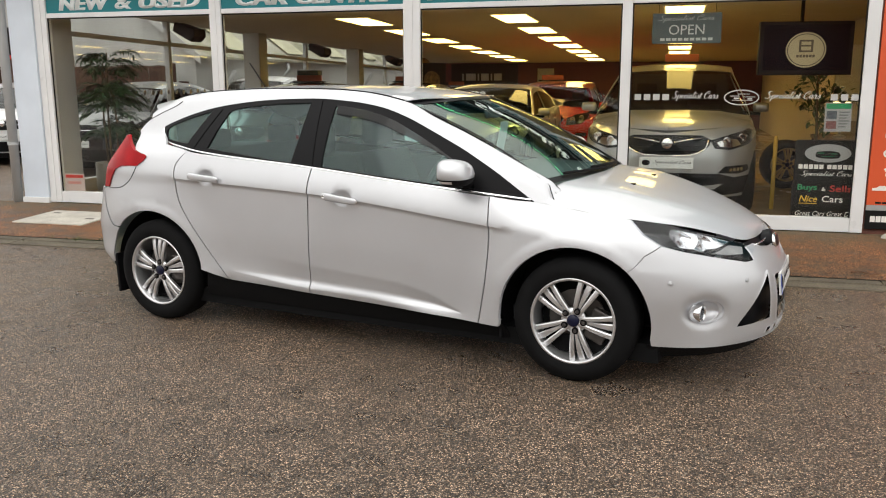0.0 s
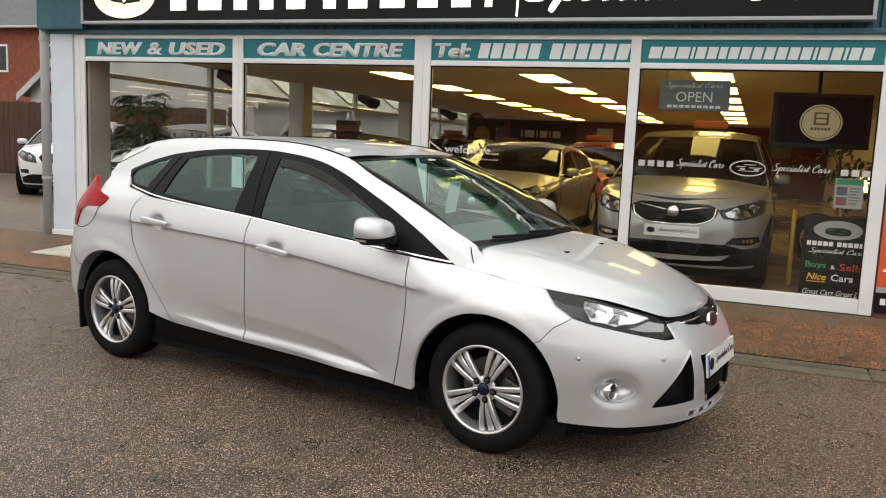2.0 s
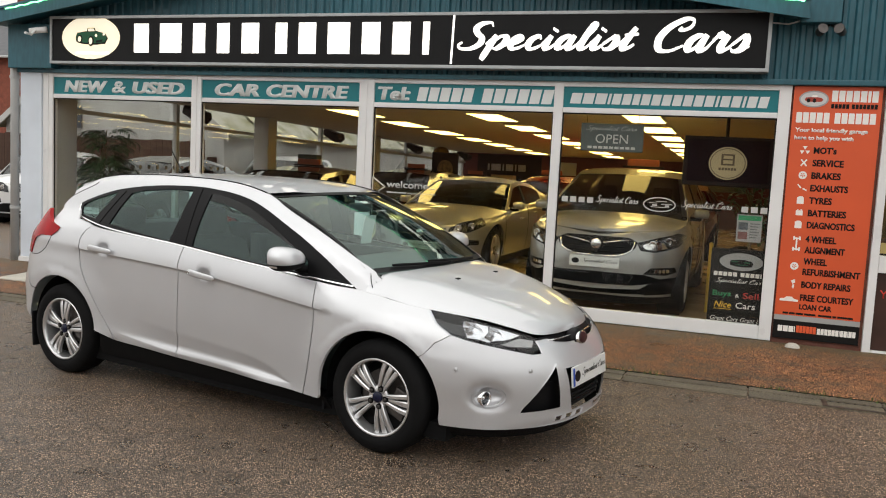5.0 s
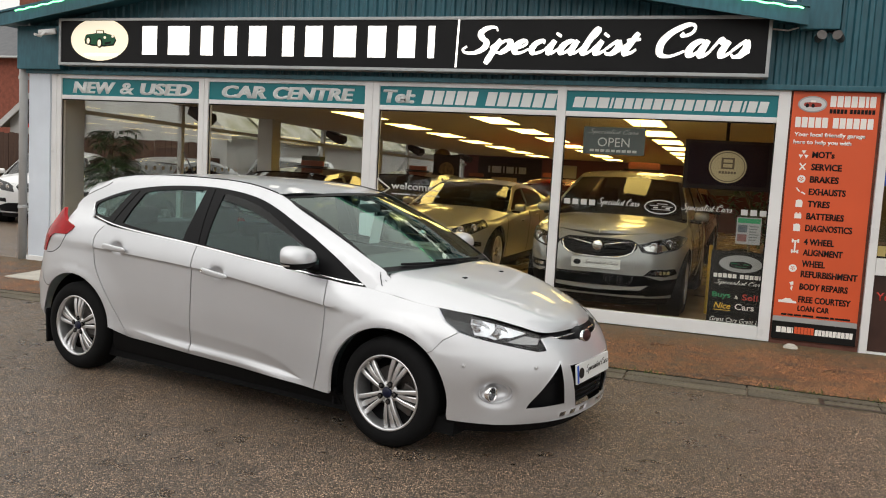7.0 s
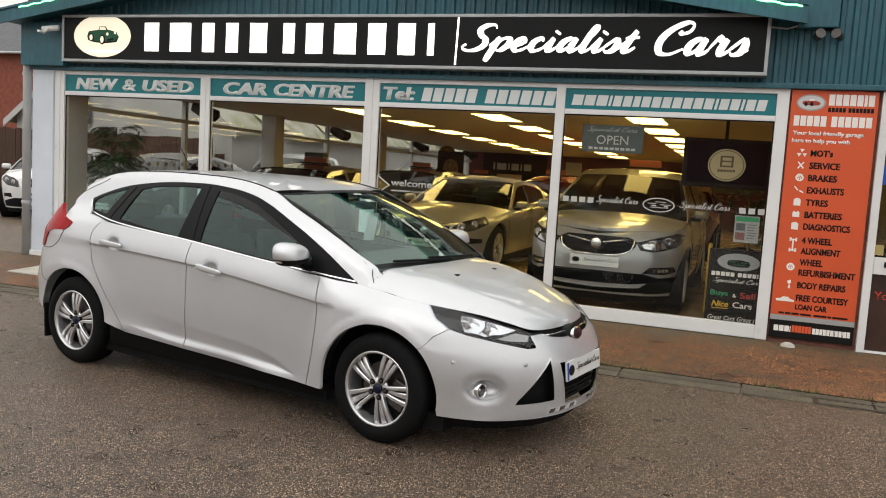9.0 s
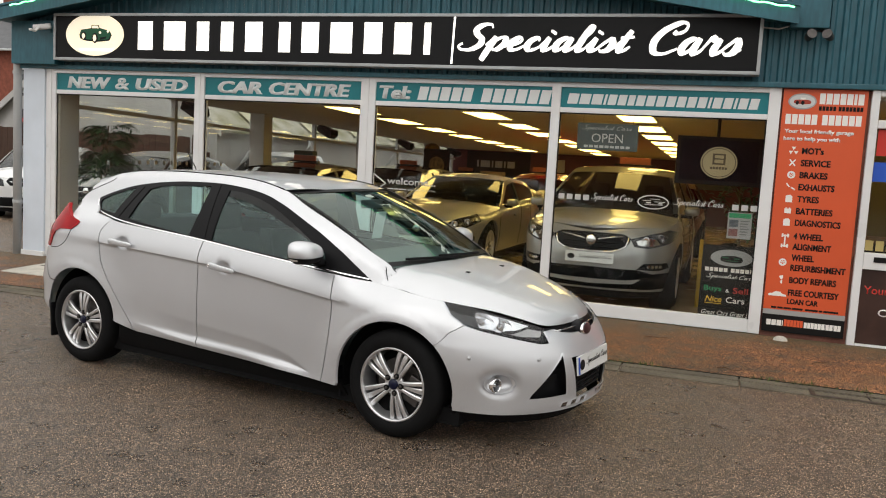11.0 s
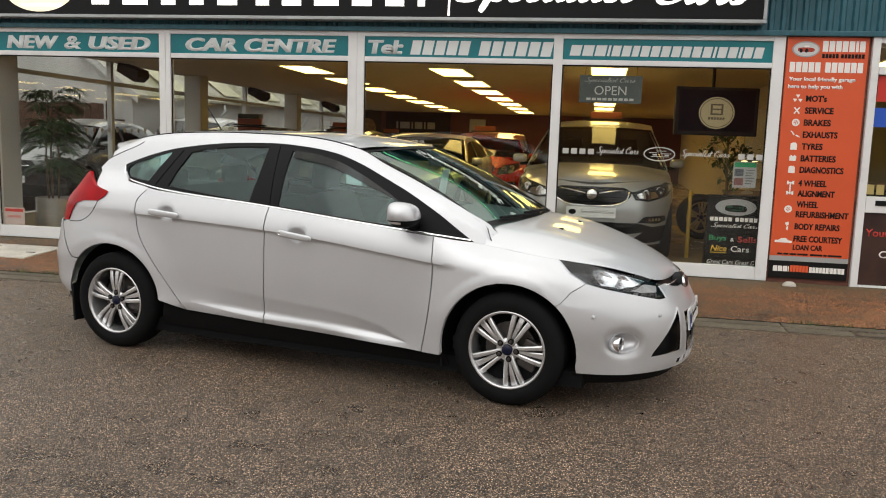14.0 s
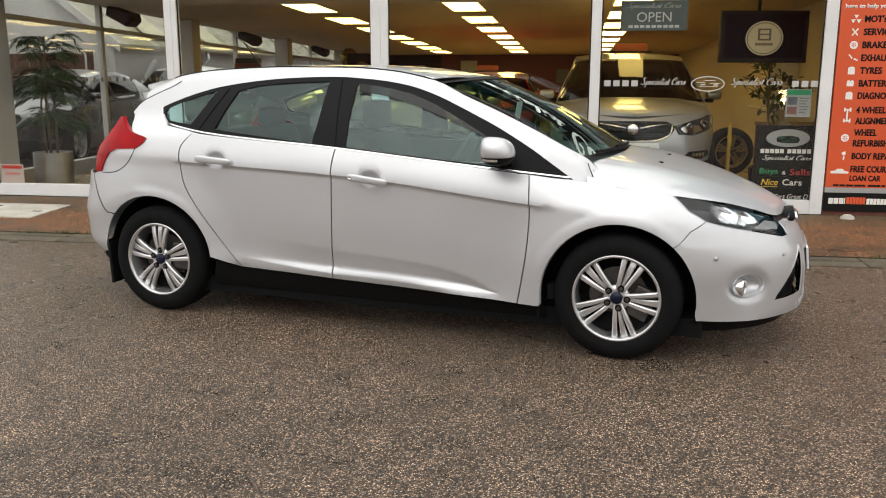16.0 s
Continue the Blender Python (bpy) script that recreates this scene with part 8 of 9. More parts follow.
random.seed(11)
bm = bmesh.new()
for k in range(3600):
    x = random.uniform(-8.5, 9.0)
    if noise.noise((x * 1.1, 3.0, 0)) + 0.35 * noise.noise((x * 5, 1, 0)) < (-0.12 if x > 0.2 else 0.08):
        continue
    y, h = 6.606 + random.gauss(0, 0.020), 0.008 + 0.040 * random.random() ** 2.5
    a, t = random.uniform(0, 6.28), random.uniform(0.3, 1.0)
    d, w = Vector((math.cos(a), math.sin(a), 0)), random.uniform(0.003, 0.008)
    sd = Vector((-d.y, d.x, 0)) * w
    p = Vector((x, y, 0.012))
    v = [bm.verts.new(p - sd), bm.verts.new(p + sd), bm.verts.new(p + d * h * t + Vector((0, 0, h)) + sd * 0.3)]
    bm.faces.new(v)
thing("verge_weeds", bm, mat("weed_green", (0.075, 0.12, 0.02), 0.7, vary=0.4, scale=20), "small green weeds and moss in the kerb joint", "weeds", "stuff")

# Loose stones and dead leaves on the footway, and chippings proud of the tarmac near the camera's side.
random.seed(21)
stone_mat = mat("loose_chipping", (0.32, 0.275, 0.22), 0.45, vary=0.6, scale=60)
bm = bmesh.new()
def chip(p, r):
    vs = [bm.verts.new(p + Vector((r * math.cos(a) * random.uniform(0.7, 1.2), r * math.sin(a) * random.uniform(0.7, 1.2), 0))) for a in (0.2, 1.4, 2.6, 3.9, 5.2)]
    t = bm.verts.new(p + Vector((random.uniform(-0.2, 0.2) * r, random.uniform(-0.2, 0.2) * r, r * random.uniform(0.35, 0.7))))
    for i in range(5):
        bm.faces.new((vs[i], vs[(i + 1) % 5], t))
for k in range(18000):
    y = 1.1 + 4.9 * random.random() ** 1.3
    chip(Vector((random.uniform(-4.8, 3.8), y, 0.0004)), random.uniform(0.0022, 0.0055))
for k in range(500):
    y = random.uniform(6.65, 8.2)
    chip(Vector((random.uniform(-8, 5), y, 0.028 + (y - 6.65) * 0.026)), random.uniform(0.003, 0.009))
thing("loose_chippings", bm, stone_mat, "pale stone chippings standing proud of the worn tarmac", "chippings", "stuff")
thing("white_stone", lathe([(0.0, 0.045), (0.03, 0.04), (0.055, 0.02), (0.06, 0.0)], 14, m=pose(2.02, 8.16, 0.065) @ Matrix.Diagonal((1.1, 0.7, 1, 1))), COVER, "white rounded stone by the wall", "stone", smooth=True)
LEAF = mat("dead_leaf", (0.13, 0.065, 0.03), 0.8, vary=0.4, scale=30)
for x, y, a in ((1.55, 6.72, -25), (2.3, 7.35, 40), (0.9, 7.6, 10)):
    thing("twig", tube([(-0.10, 0, 0.008), (-0.03, 0.012, 0.016), (0.04, -0.006, 0.012), (0.11, 0.004, 0.02)], 0.005, 5, taper=0.5), LEAF, "brown dead twig lying on the footway", "twig", m=pose(x, y, 0.026 + (y - 6.65) * 0.026, 0, 0, a))

# ---- things on and behind the shop windows ----
def sticker(name, label, category, q, material, y=GLASS_Y - 0.0045):
    ob = holder(name, label, category)
    part("sheet", box(q[0], q[1], y, y + 0.0015, q[2], q[3]), material, ob)
    return ob
# Opening sign hangs behind window 4.
VINYL = mat("white_window_vinyl", (0.50, 0.50, 0.48), 0.5)
SIGNGREY = mat("grey_green_sign", (0.075, 0.095, 0.092), 0.45, vary=0.1, scale=4)
op_sign = holder("open_sign", "grey-green hanging OPEN sign behind the glass", "sign")
part("board", box(-0.105, 0.515, 8.44, 8.452, 1.785, 2.06, 0.003), SIGNGREY, op_sign)
letters("lettering", "OPEN", VINYL, op_sign, 0.045, 0.365, 1.865, 1.955, 8.4395, 0, 0.0, 0.001)
script("lettering", "Specialist Cars", BANNERGREY, op_sign, -0.06, 0.45, 1.975, 2.04, 8.4395, 0.9, 0.001)
bars("address_bar", [1] * 9, VINYL, op_sign, -0.03, 0.44, 1.81, 1.835, 8.4395, 0.3, 0.001)
for x in (-0.05, 0.46):
    part("cord", tube([(x, 8.446, 2.06), (x, 8.446, 2.36)], 0.002, 5), BLACKPLASTIC, op_sign)
# Lettering on the glass.
gl = holder("window_lettering", "white script lettering and oval emblem on the window", "window lettering")
yv = GLASS_Y - 0.0035
for x0, x1 in ((0.10, 0.52), (0.92, 1.40)):
    script("lettering", "Specialist Cars", VINYL, gl, x0, x1, 1.255, 1.345, yv, 0.9, 0.0008)
def hoop(rx, rz, w, cx, cz, y, deep=0.001):
    """A flat oval ring in the plane y."""
    b = bmesh.new()
    a = [[b.verts.new((x, yy, z)) for x, z in oval(rx - d, rz - d, 40, cx, cz)] for yy in (y - deep, y) for d in (0, w)]
    for i in range(40):
        k = (i + 1) % 40
        for p, q in ((0, 1), (1, 3), (3, 2), (2, 0)):
            b.faces.new((a[p][i], a[p][k], a[q][k], a[q][i]))
    bmesh.ops.recalc_face_normals(b, faces=b.faces[:])
    return b
em2 = part("emblem", hoop(0.155, 0.072, 0.011, 0.722, 1.29, yv), VINYL, gl)
for q in ((0.62, 0.70, 1.300, 1.307), (0.69, 0.79, 1.318, 1.325), (0.64, 0.82, 1.262, 1.268), (0.735, 0.84, 1.292, 1.299), (0.655, 0.70, 1.275, 1.29), (0.775, 0.815, 1.272, 1.287)):
    part("emblem_line", box(q[0], q[1], yv - 0.0008, yv, q[2], q[3]), VINYL, em2)
for k in range(4):
    part("square", box(-0.24 + 0.085 * k, -0.18 + 0.085 * k, yv - 0.0008, yv, 1.265, 1.32), VINYL, gl)
for k in range(3):
    part("square", box(1.48 + 0.085 * k, 1.54 + 0.085 * k, yv - 0.0008, yv, 1.265, 1.32), VINYL, gl)
wl_ = holder("welcome_lettering", "white welcome lettering with an arrow outline on the window", "window lettering")
letters("lettering", "welcome...", VINYL, wl_, -2.17, -1.60, 1.295, 1.37, yv, 0, 0.02, 0.0008)
bars("small_bar", [4, 3, 5], VINYL, wl_, -2.16, -1.94, 1.238, 1.252, yv, 0.4, 0.0008)
letters("lettering", "pop inside for a chat", VINYL, wl_, -1.92, -1.60, 1.230, 1.258, yv, 0, 0.01, 0.0006)
for a, b in (((-2.335, 1.40), (-2.335, 1.20)), ((-2.335, 1.20), (-2.185, 1.30)), ((-2.185, 1.30), (-2.335, 1.40))):
    part("arrow_line", tube([(a[0], yv - 0.003, a[1]), (b[0], yv - 0.003, b[1])], 0.008, 6), VINYL, wl_)
# Row of dots low on window 2 and 1, notices.
nt = sticker("red_notice", "pale notice with faded red print at the window foot", "notice", (-6.69, -6.42, 0.21, 0.41), mat("pale_notice", (0.56, 0.44, 0.40), 0.6), GLASS_Y + 0.012)
bars("print_bar", [6], REDPRINT, nt, -6.67, -6.44, 0.36, 0.395, GLASS_Y + 0.0115, 0.3, 0.0008)
bars("print_bar", [5], mat("pink_print", (0.6, 0.25, 0.22), 0.6), nt, -6.64, -6.47, 0.29, 0.32, GLASS_Y + 0.0115, 0.3, 0.0008)
lf = sticker("leaflet", "white leaflet with green heading taped behind the window", "leaflet", (1.45, 1.675, 0.985, 1.245), BANNERGREY, 8.40)
part("heading", box(1.460, 1.665, 8.3965, 8.3995, 1.19, 1.235), GREENPRINT, lf)
part("picture", box(1.465, 1.55, 8.3965, 8.3995, 1.10, 1.17), mat("leaflet_picture", (0.10, 0.12, 0.14), 0.6, vary=0.5, scale=40), lf)
part("picture", box(1.465, 1.55, 8.3965, 8.3995, 1.01, 1.08), mat("leaflet_picture_red", (0.25, 0.10, 0.09), 0.6, vary=0.5, scale=40), lf)
for k in range(6):
    part("print_bar", box(1.57, 1.655 - 0.012 * (k % 3), 8.3965, 8.3995, 1.155 - 0.026 * k, 1.165 - 0.026 * k), mat("leaflet_print", (0.16, 0.17, 0.17), 0.6) if k == 0 else bpy.data.materials["leaflet_print"], lf)
# Board at the foot of window 4.
ab = holder("pavement_board", "black advertising board with coloured lettering behind the glass", "sign")
ABY = 8.50
part("board", box(1.24, 1.77, ABY, ABY + 0.03, 0.09, 0.90, 0.004), BANNERBLACK, ab)
part("leg", box(1.26, 1.30, ABY + 0.05, ABY + 0.25, FLOOR_Z, 0.5, 0.004), BANNERBLACK, ab)
part("emblem", prism(oval(0.2, 0.085, 32, 1.52, 0.78), "y", ABY - 0.001, ABY - 0.0005), BANNERGREY, ab)
part("emblem_car", prism([(1.52 + 0.56 * x, 0.772 + 0.42 * z) for x, z in car_pts], "y", ABY - 0.003, ABY - 0.0012), BANNERBLACK, ab)
for q in ((1.43, 1.49, 0.775, 0.788), (1.545, 1.60, 0.770, 0.782), (1.47, 1.58, 0.748, 0.756)):
    part("emblem_line", box(q[0], q[1], ABY - 0.004, ABY - 0.0031, q[2], q[3]), CARGREEN, ab)
bars("name_bar", [1] * 5 + [-.4] + [1] * 5, BANNERWHITE, ab, 1.275, 1.74, 0.635, 0.675, ABY - 0.0005, 0.25, 0.001)
script("lettering", "Specialist Cars", BANNERWHITE, ab, 1.29, 1.75, 0.555, 0.615, ABY - 0.0005, 0.9, 0.001)
letters("lettering", "Buys", GREENPRINT, ab, 1.28, 1.45, 0.42, 0.49, ABY - 0.0005, 0, 0.012, 0.001)
letters("lettering", "&", BANNERWHITE, ab, 1.49, 1.525, 0.43, 0.465, ABY - 0.0005, 0, 0.012, 0.001)
letters("lettering", "Sells", REDPRINT, ab, 1.56, 1.75, 0.425, 0.485, ABY - 0.0005, 0, 0.012, 0.001)
letters("lettering", "Nice", YELLOWPRINT, ab, 1.30, 1.46, 0.325, 0.385, ABY - 0.0005, 0.25, 0.012, 0.001)
part("underline", box(1.30, 1.46, ABY - 0.0015, ABY - 0.0005, 0.308, 0.314), YELLOWPRINT, ab)
letters("lettering", "Cars", BANNERWHITE, ab, 1.50, 1.68, 0.325, 0.385, ABY - 0.0005, 0, 0.012, 0.001)
letters("lettering", "Great Cars Great D", BANNERWHITE, ab, 1.275, 1.745, 0.195, 0.24, ABY - 0.0005, 0.35, 0, 0.001)
part("arrow", prism([(1.33, 0.11), (1.44, 0.165), (1.44, 0.135), (1.73, 0.135), (1.73, 0.095), (1.44, 0.095)], "y", ABY - 0.0015, ABY - 0.0005), BANNERWHITE, ab)
# Television above it.
tv = holder("television", "black flat television hung from the ceiling showing a cream oval emblem", "television")
TVM = pose(1.31, 8.92, 1.742, 0, 0, 8)
part("casing", box(-0.43, 0.43, -0.025, 0.035, -0.25, 0.25, 0.008), BLACKPLASTIC, tv)
scr = part("screen", box(-0.39, 0.39, -0.0275, -0.0255, -0.205, 0.22), mat("dark_screen", (0.005, 0.005, 0.009), 0.2, spec=0.15), tv)
LITCREAM = mat("lit_cream", (0.24, 0.20, 0.12), 0.4, emit=(0.62, 0.48, 0.24), power=0.22)
LITBROWN = mat("lit_brown", (0.05, 0.035, 0.02), 0.4, emit=(0.20, 0.13, 0.05), power=0.12)
logo = part("logo_oval", prism(oval(0.185, 0.165, 40, 0.0, -0.015), "y", -0.0290, -0.0280), LITCREAM, scr, "plain cream oval on the screen")
part("logo_ring", hoop(0.172, 0.152, 0.008, 0.0, -0.015, -0.0292, 0.0006), LITBROWN, logo)
for q in ((-0.065, 0.065, 0.062, 0.078), (-0.065, -0.045, -0.02, 0.062), (0.045, 0.065, -0.02, 0.062), (-0.045, 0.045, 0.016, 0.030), (-0.065, 0.065, -0.036, -0.02)):
    part("logo_bar", box(q[0], q[1], -0.0298, -0.0292, q[2], q[3]), LITBROWN, logo)
bars("print_bar", [1] * 6, LITBROWN, logo, -0.085, 0.085, -0.085, -0.06, -0.0292, 0.3, 0.0006)
part("bracket", box(-0.03, 0.03, 0.036, 0.15, -0.05, 0.05, 0.005), BLACKPLASTIC, tv)
part("pole", tube([(0.0, 0.17, -0.06), (0.0, 0.17, ceil_z(9.1) - 1.745)], 0.018, 12), BLACKPLASTIC, tv, "ceiling pole", smooth=True)
tv.matrix_world = TVM

# ---- plants ----
FROND = mat("dark_palm_green", (0.028, 0.068, 0.024), 0.55, spec=0.2, vary=0.4, scale=9)
STEM = mat("palm_stem", (0.12, 0.09, 0.045), 0.7, vary=0.3, scale=14)
STEEL = mat("brushed_steel", (0.55, 0.55, 0.54), 0.3, metal=1.0, vary=0.15, scale=3, stretch=(1, 1, 8))
def palm(label, m, height, fronds, pot_r, pot_h, reach, pot_mat, seed):
    random.seed(seed)
    pl = holder("potted_palm", label, "plant")
    pot = part("pot", lathe([(0.0, 0.0), (pot_r, 0.0), (pot_r, pot_h), (pot_r - 0.012, pot_h), (pot_r - 0.012, pot_h - 0.05), (0.0, pot_h - 0.05)], 36), pot_mat, pl, "cylindrical pot", smooth=False)
    for k in range(5):
        a = k * 1.25
        part("stem", tube([(0.06 * math.cos(a), 0.06 * math.sin(a), pot_h - 0.06), (0.08 * math.cos(a), 0.08 * math.sin(a), height * 0.45), (0.05 * math.cos(a + 0.5), 0.05 * math.sin(a + 0.5), height * (0.6 + 0.06 * k))], 0.013, 7, taper=0.6), STEM, pl, smooth=True)
    for k in range(fronds):
        bm = bmesh.new()
        a = random.uniform(0, 6.283)
        z0 = height * random.uniform(0.30, 0.82)
        L = reach * random.uniform(0.65, 1.1)
        lift = random.uniform(0.25, 1.0)
        spine = [Vector((math.cos(a) * L * q * (0.55 + 0.45 * (1 - lift * 0.3)), math.sin(a) * L * q * 0.8, z0 + L * (lift * q - (0.35 + 0.4 * lift) * q * q))) for q in np.linspace(0, 1, 12)]
        for i in range(2, 12):
            d = (spine[i] - spine[i - 1]).normalized()
            sdv = Vector((-math.sin(a), math.cos(a), 0))
            for sg in (-1, 1):
                ln = 0.24 * reach / 0.5 * (1 - abs(i - 6.5) / 9) * random.uniform(0.75, 1.15)
                tip = spine[i] + sdv * sg * ln * 0.8 + d * ln * 0.75 + Vector((0, 0, -ln * random.uniform(0.15, 0.5)))
                mid = (spine[i] + tip) / 2 + Vector((0, 0, 0.02))
                wv = d * 0.015 * random.uniform(0.8, 1.4)
                q = [bm.verts.new(spine[i]), bm.verts.new(mid - wv), bm.verts.new(tip), bm.verts.new(mid + wv)]
                bm.faces.new(q)
        tube(spine, 0.003, 4, bm=bm, taper=0.4)
        part("frond", bm, FROND, pl)
    pl.matrix_world = m
    return pl
palm("tall bushy palm in a brushed steel pot behind the window", pose(-6.45, 8.98, FLOOR_Z), 2.05, 74, 0.215, 0.42, 0.45, STEEL, 3)
def leafy_tree(label, m, height, crown, seed):
    """An indoor fig: thin trunk, forking twigs and single oval leaves."""
    random.seed(seed)
    tr = holder("potted_tree", label, "plant")
    part("pot", lathe([(0.0, 0.0), (0.13, 0.0), (0.16, 0.30), (0.148, 0.30), (0.145, 0.26), (0.0, 0.26)], 28), BLACKPLASTIC, tr, "black plastic pot")
    part("trunk", tube([(0, 0, 0.25), (0.02, 0.01, height * 0.45), (-0.01, 0.0, height * 0.75), (0.02, 0.0, height * 0.95)], 0.018, 8, taper=0.4), STEM, tr, smooth=True)
    for k in range(16):
        a, z0 = random.uniform(0, 6.283), height * random.uniform(0.45, 0.88)
        L = crown * random.uniform(0.6, 1.1)
        tip = Vector((math.cos(a) * L, math.sin(a) * L, z0 + L * random.uniform(0.1, 0.7)))
        twig = [Vector((0, 0, z0 - 0.06)).lerp(tip, q) + Vector((0, 0, 0.10 * math.sin(math.pi * q))) for q in np.linspace(0, 1, 7)]
        bm = tube(twig, 0.005, 5, taper=0.4)
        for _ in range(24):
            p = twig[random.randint(2, 6)] + Vector([random.gauss(0, 0.05) for _ in range(3)])
            d = Vector((random.gauss(0, 1), random.gauss(0, 1), random.gauss(-0.5, 0.6))).normalized()
            side_v = d.cross(Vector((0.3, 0.2, 1))).normalized()
            ln, w = random.uniform(0.07, 0.11), random.uniform(0.018, 0.028)
            bm.faces.new([bm.verts.new(p + d * ln * u + side_v * w * v) for u, v in ((0, 0), (0.3, 0.9), (0.6, 0.8), (1.0, 0.0), (0.6, -0.8), (0.3, -0.9))])
        part("branch", bm, FIGLEAF, tr)
    tr.matrix_world = m
FIGLEAF = mat("fig_leaf_green", (0.055, 0.115, 0.045), 0.4, vary=0.4, scale=12)
leafy_tree("leafy green indoor fig tree beside the television", pose(1.58, 9.75, FLOOR_Z), 1.75, 0.36, 8)

# ---- showroom furnishings ----
for y in (11.35, 16.15, 20.9, 25.2):
    sp = holder("loudspeaker", "black box loudspeaker mounted high on the side glazing", "loudspeaker", group="wall loudspeakers")
    part("case", prism([(-0.18, -0.06), (0.16, -0.10), (0.22, 0.0), (0.17, 0.09), (-0.18, 0.07)], "y", -0.13, 0.13, bev=0.012), BLACKPLASTIC, sp)
    part("bracket", box(-0.26, -0.16, -0.03, 0.03, -0.03, 0.03), BLACKPLASTIC, sp)
    sp.matrix_world = pose(LEFT_X + 0.30, y, ceil_z(y) - 0.14, 0, 20, -8)
bs = holder("banner_stand", "dark roll-up banner stand with gold print", "banner")
part("sheet", box(-5.62, -4.95, 19.2, 19.21, 0.15, 1.85), BLACKSIGN, bs)
part("foot", box(-5.62, -4.95, 19.1, 19.32, FLOOR_Z, 0.15, 0.01), STEEL, bs)
part("gold_panel", prism(oval(0.2, 0.22, 20, -5.28, 1.45), "y", 19.196, 19.199), mat("gold_print_panel", (0.15, 0.095, 0.03), 0.5, vary=0.8, scale=14), bs)
bl = bmesh.new()
bmesh.ops.create_uvsphere(bl, u_segments=20, v_segments=14, radius=0.22)
for v in bl.verts:
    v.co *= 1 + 0.05 * math.sin(6 * math.atan2(v.co.y, v.co.x))
balloon = holder("foil_balloon", "gold and black foil balloon on a ribbon", "balloon")
part("balloon", bl, mat("gold_foil", (0.55, 0.38, 0.10), 0.22, metal=0.9, vary=0.8, scale=7), balloon, smooth=True)
part("ribbon", tube([(0, 0, -0.22), (0.02, 0, -0.9), (0, 0, -1.73)], 0.004, 5), BLACKPLASTIC, balloon)
balloon.matrix_world = pose(-6.1, 21.2, 1.80)
ws_ = holder("wall_sign", "black trade sign on the red back wall", "sign")
part("board", box(-6.6, -4.5, BACK_Y - 0.05, BACK_Y - 0.005, 1.0, 1.95, 0.01), BLACKSIGN, ws_)
bars("name_bar", [0.25, 1.3, 0.2, 1.0, 0.2, 1.0], BANNERGREY, ws_, -6.25, -5.0, 1.45, 1.66, BACK_Y - 0.051, 0.25, 0.004)
for x0, x1, z0, z1, mm, nm, lab in ((-8.6, -7.2, 0.9, 1.5, BANNERGREY, "notice_board", "pale notice board on the back wall"), (-3.9, -3.4, 1.4, 1.8, BANNERGREY, "notice_board", "small pale disc board on the back wall"), (-1.0, 1.6, 1.15, 1.55, SIGNGREY, "notice_board", "long dim shelf board on the back wall")):
    if x0 > LEFT_X:
        thing(nm, box(x0, x1, BACK_Y - 0.04, BACK_Y - 0.004, z0, z1, 0.005), mm, lab, "board")
dk = holder("reception_desk", "cream reception desk with clutter at the back", "desk")
part("top", box(-7.0 + 0.2, -4.4, 25.2, 26.0, 1.02, 1.06, 0.01), WHITE, dk)
part("front", box(-6.75, -4.45, 25.3, 25.36, FLOOR_Z, 1.02), ROOMWALL, dk)
thing("storage_box", box(-5.9, -5.2, 25.35, 25.8, 1.062, 1.32, 0.01), mat("cardboard", (0.35, 0.24, 0.12), 0.8, vary=0.2), "brown cardboard box on the reception desk", "box")
thing("computer_monitor", box(-6.6, -6.1, 25.5, 25.56, 1.062, 1.40, 0.01), BLACKPLASTIC, "black monitor on the reception desk", "monitor")
# Lone wheel, yellow post and side table near window 4.
# Stands for another car's wheel; gold room light is put into the alloy colour.
dw = road_wheel(-1, alloy=mat("gold_lit_alloy", (0.55, 0.40, 0.16), 0.3, metal=0.9), name="lone_car_wheel")
tagged(dw, "lone wheel for another car, gold light put into the alloy colour", "wheel")
dw.matrix_world = pose(1.55, 11.7, FLOOR_Z + 0.312, 0, 0, 10)
thing("yellow_post", lathe([(0.022, 0), (0.022, 0.78), (0.0, 0.79)], 14, m=pose(1.20, 9.75, FLOOR_Z)), mat("yellow_plastic", (0.50, 0.32, 0.03), 0.5), "thin yellow barrier post beside the car", "post", smooth=True)
tb = holder("side_table", "dark wooden side table by the wall", "table")
DW = mat("dark_wood", (0.10, 0.055, 0.03), 0.5, vary=0.3, scale=4, stretch=(1, 8, 1))
part("tabletop", box(1.75, 2.5, 10.2, 11.2, 0.76, 0.80, 0.006), DW, tb)
for x in (1.79, 2.46):
    for y in (10.24, 11.16):
        part("leg", box(x - 0.025, x + 0.025, y - 0.025, y + 0.025, FLOOR_Z, 0.76), DW, tb)
lampo = holder("table_lamp", "small lit table lamp with a cream shade", "lamp")
part("base", lathe([(0.07, 0), (0.07, 0.02), (0.015, 0.04), (0.015, 0.26), (0.0, 0.26)], 16), STEEL, lampo)
part("shade", lathe([(0.06, 0.24), (0.10, 0.40), (0.095, 0.40), (0.055, 0.24)], 18), mat("lit_shade", (0.8, 0.6, 0.3), 0.6, emit=(1.0, 0.75, 0.35), power=3.0), lampo)
lampo.matrix_world = pose(1.95, 10.5, 0.80)
cb = holder("wall_cabinet", "pale wall cabinet on the cream side wall", "cabinet")
part("body", box(2.2, 2.549, 12.5, 14.0, 0.9, 1.9, 0.01), WHITE, cb)
part("door", box(2.185, 2.199, 12.52, 13.98, 0.92, 1.88, 0.003), ROOMWALL, cb)

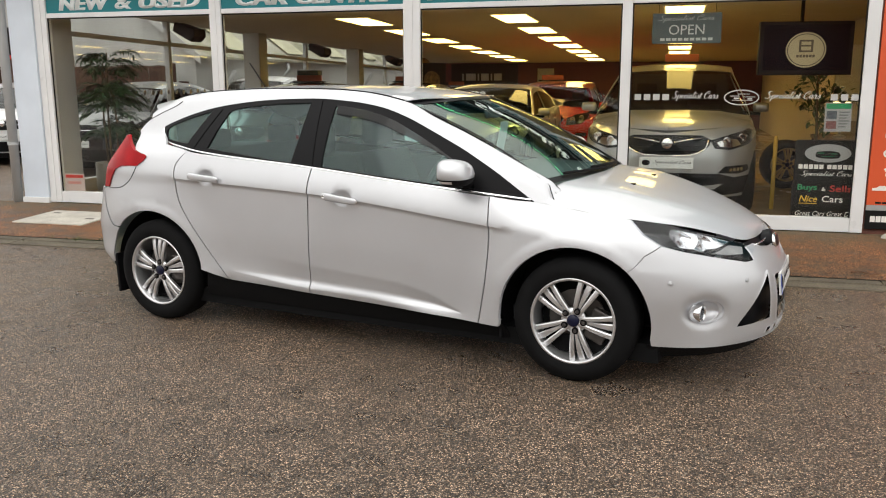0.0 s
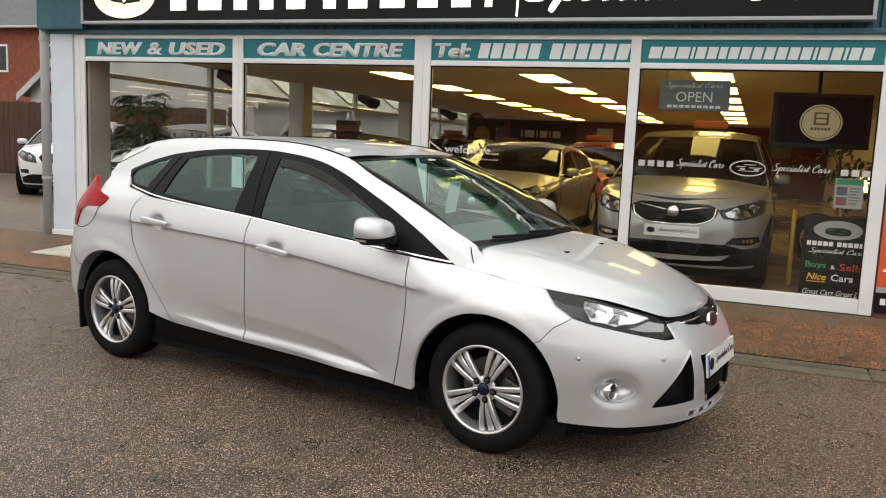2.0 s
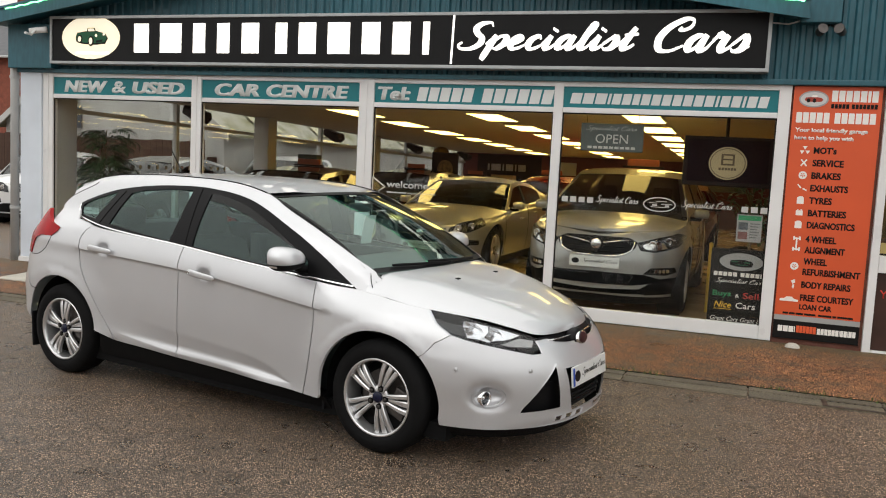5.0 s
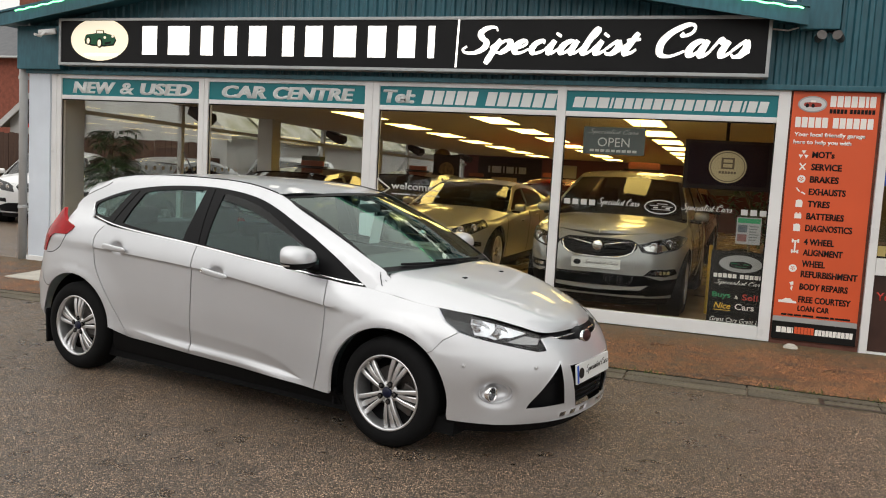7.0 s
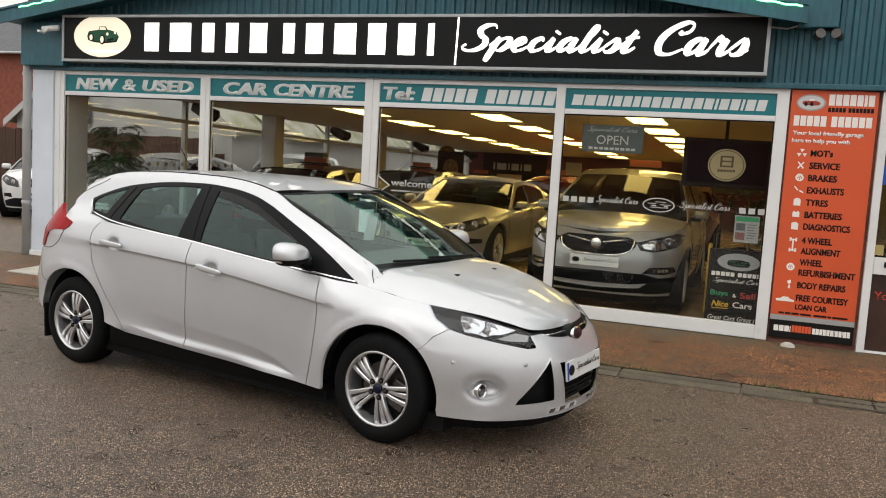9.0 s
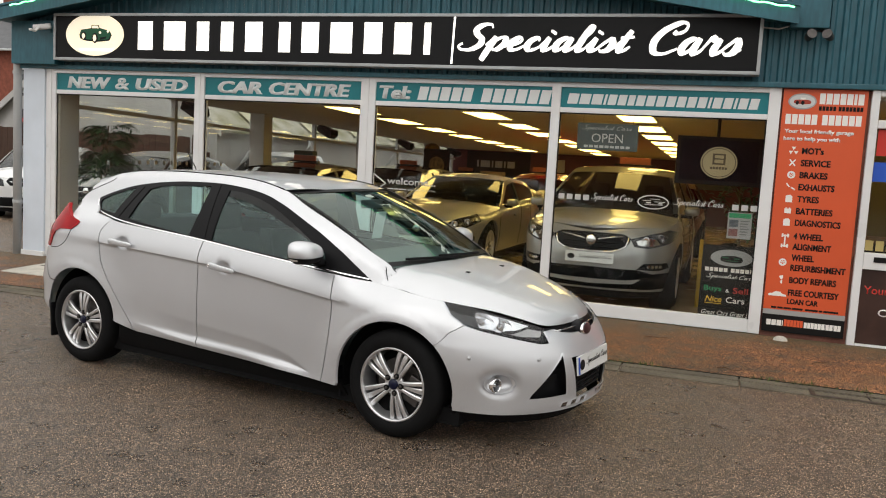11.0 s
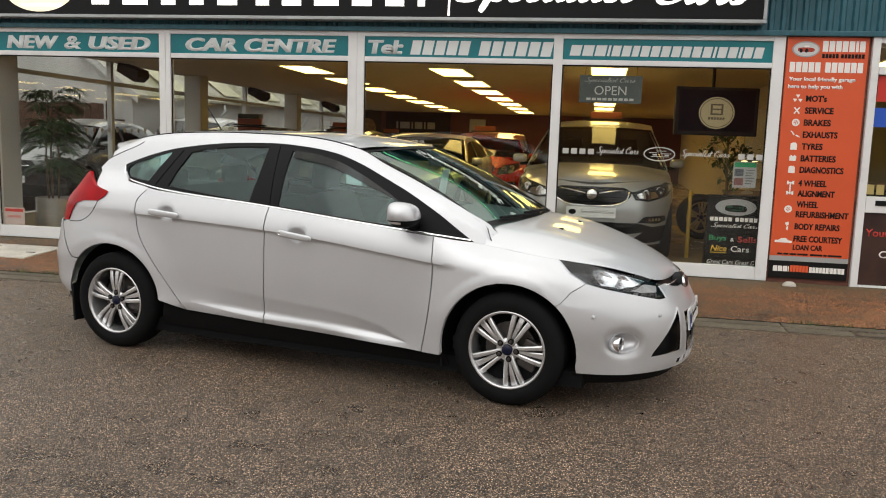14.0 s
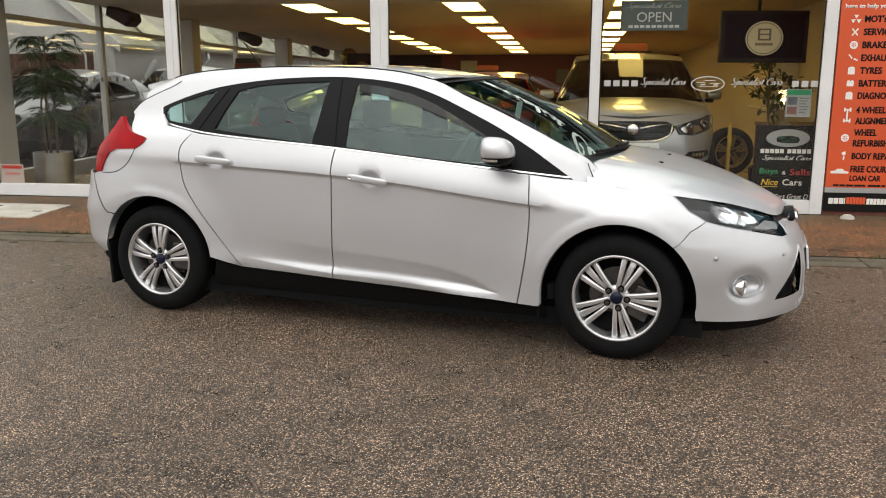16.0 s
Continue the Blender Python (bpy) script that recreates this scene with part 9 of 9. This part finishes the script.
# Office next door: lit ring sign and counter.
ring = holder("neon_ring_sign", "red and blue neon ring sign on a black panel", "sign")
part("panel", box(2.95, 3.45, 8.55, 8.57, 1.65, 2.08, 0.004), BLACKPLASTIC, ring)
for x in (3.0, 3.4):
    part("hanger", tube([(x, 8.56, 2.08), (x, 8.56, CEIL_Z)], 0.003, 5), BLACKPLASTIC, ring)
part("red_ring", lathe([(0.10, -0.008), (0.115, 0.0), (0.10, 0.008), (0.088, 0.0), (0.10, -0.008)], 28, m=pose(3.2, 8.535, 1.87, 90, 0, 0) @ Matrix.Diagonal((1.3, 1, 1, 1))), mat("lit_red_tube", (0.8, 0.05, 0.05), 0.4, emit=(1.0, 0.03, 0.04), power=3.0), ring)
part("blue_ring", lathe([(0.04, -0.006), (0.05, 0.0), (0.04, 0.006), (0.03, 0.0), (0.04, -0.006)], 24, m=pose(3.2, 8.535, 1.80, 90, 0, 0)), mat("lit_blue_tube", (0.05, 0.05, 0.8), 0.4, emit=(0.05, 0.06, 1.0), power=3.0), ring)
ct = holder("office_counter", "dark counter in the small office", "counter")
part("top", box(2.7, 4.1, 9.8, 10.4, 0.95, 1.0, 0.006), DW, ct)
part("front", box(2.7, 4.1, 9.85, 9.9, FLOOR_Z, 0.949), BLACKPLASTIC, ct)

# Cameras and cable on the facade
for x, y, z, rz in ((-6.72, 8.10, 2.94, 20),):
    cc = holder("security_camera", "white bullet security camera under the eave", "camera")
    part("body", tube([(-0.10, 0, 0), (0.10, 0, 0)], 0.035, 14), WHITE, cc, smooth=True)
    part("bracket", tube([(0.02, 0.03, 0.0), (0.05, 0.10, -0.06), (0.05, 0.24, -0.06)], 0.016, 8), WHITE, cc)
    cc.matrix_world = pose(x, y, z, 0, 8, rz + 180)
for x in (2.02, 2.18):
    fl2 = holder("flood_light", "small dark flood light on the cladding", "light")
    part("head", lathe([(0.0, -0.05), (0.035, -0.05), (0.045, 0.05), (0.0, 0.05)], 14, m=pose(x, 8.22, 2.93, 75, 0, 15 if x < 2.1 else -25)), BRAKE, fl2)
    part("arm", tube([(x, 8.24, 2.94), ((x + 2.1) / 2, 8.29, 2.97), (2.1, 8.34, 3.0)], 0.009, 6), BRAKE, fl2)
thing("facade_cable", tube([(1.55, 8.30, 3.02), (1.75, 8.30, 3.0), (1.95, 8.31, 3.06), (2.08, 8.31, 3.13), (2.10, 8.31, 3.4), (2.09, 8.31, 3.9)], 0.008, 6), WHITE, "loose pale cable across the teal cladding", "cable")
thing("facade_cable", tube([(2.14, 8.30, 2.98), (2.11, 8.30, 3.1), (2.15, 8.30, 3.25), (2.13, 8.30, 3.9)], 0.010, 6), BLACKPLASTIC, "dark cable across the teal cladding", "cable")
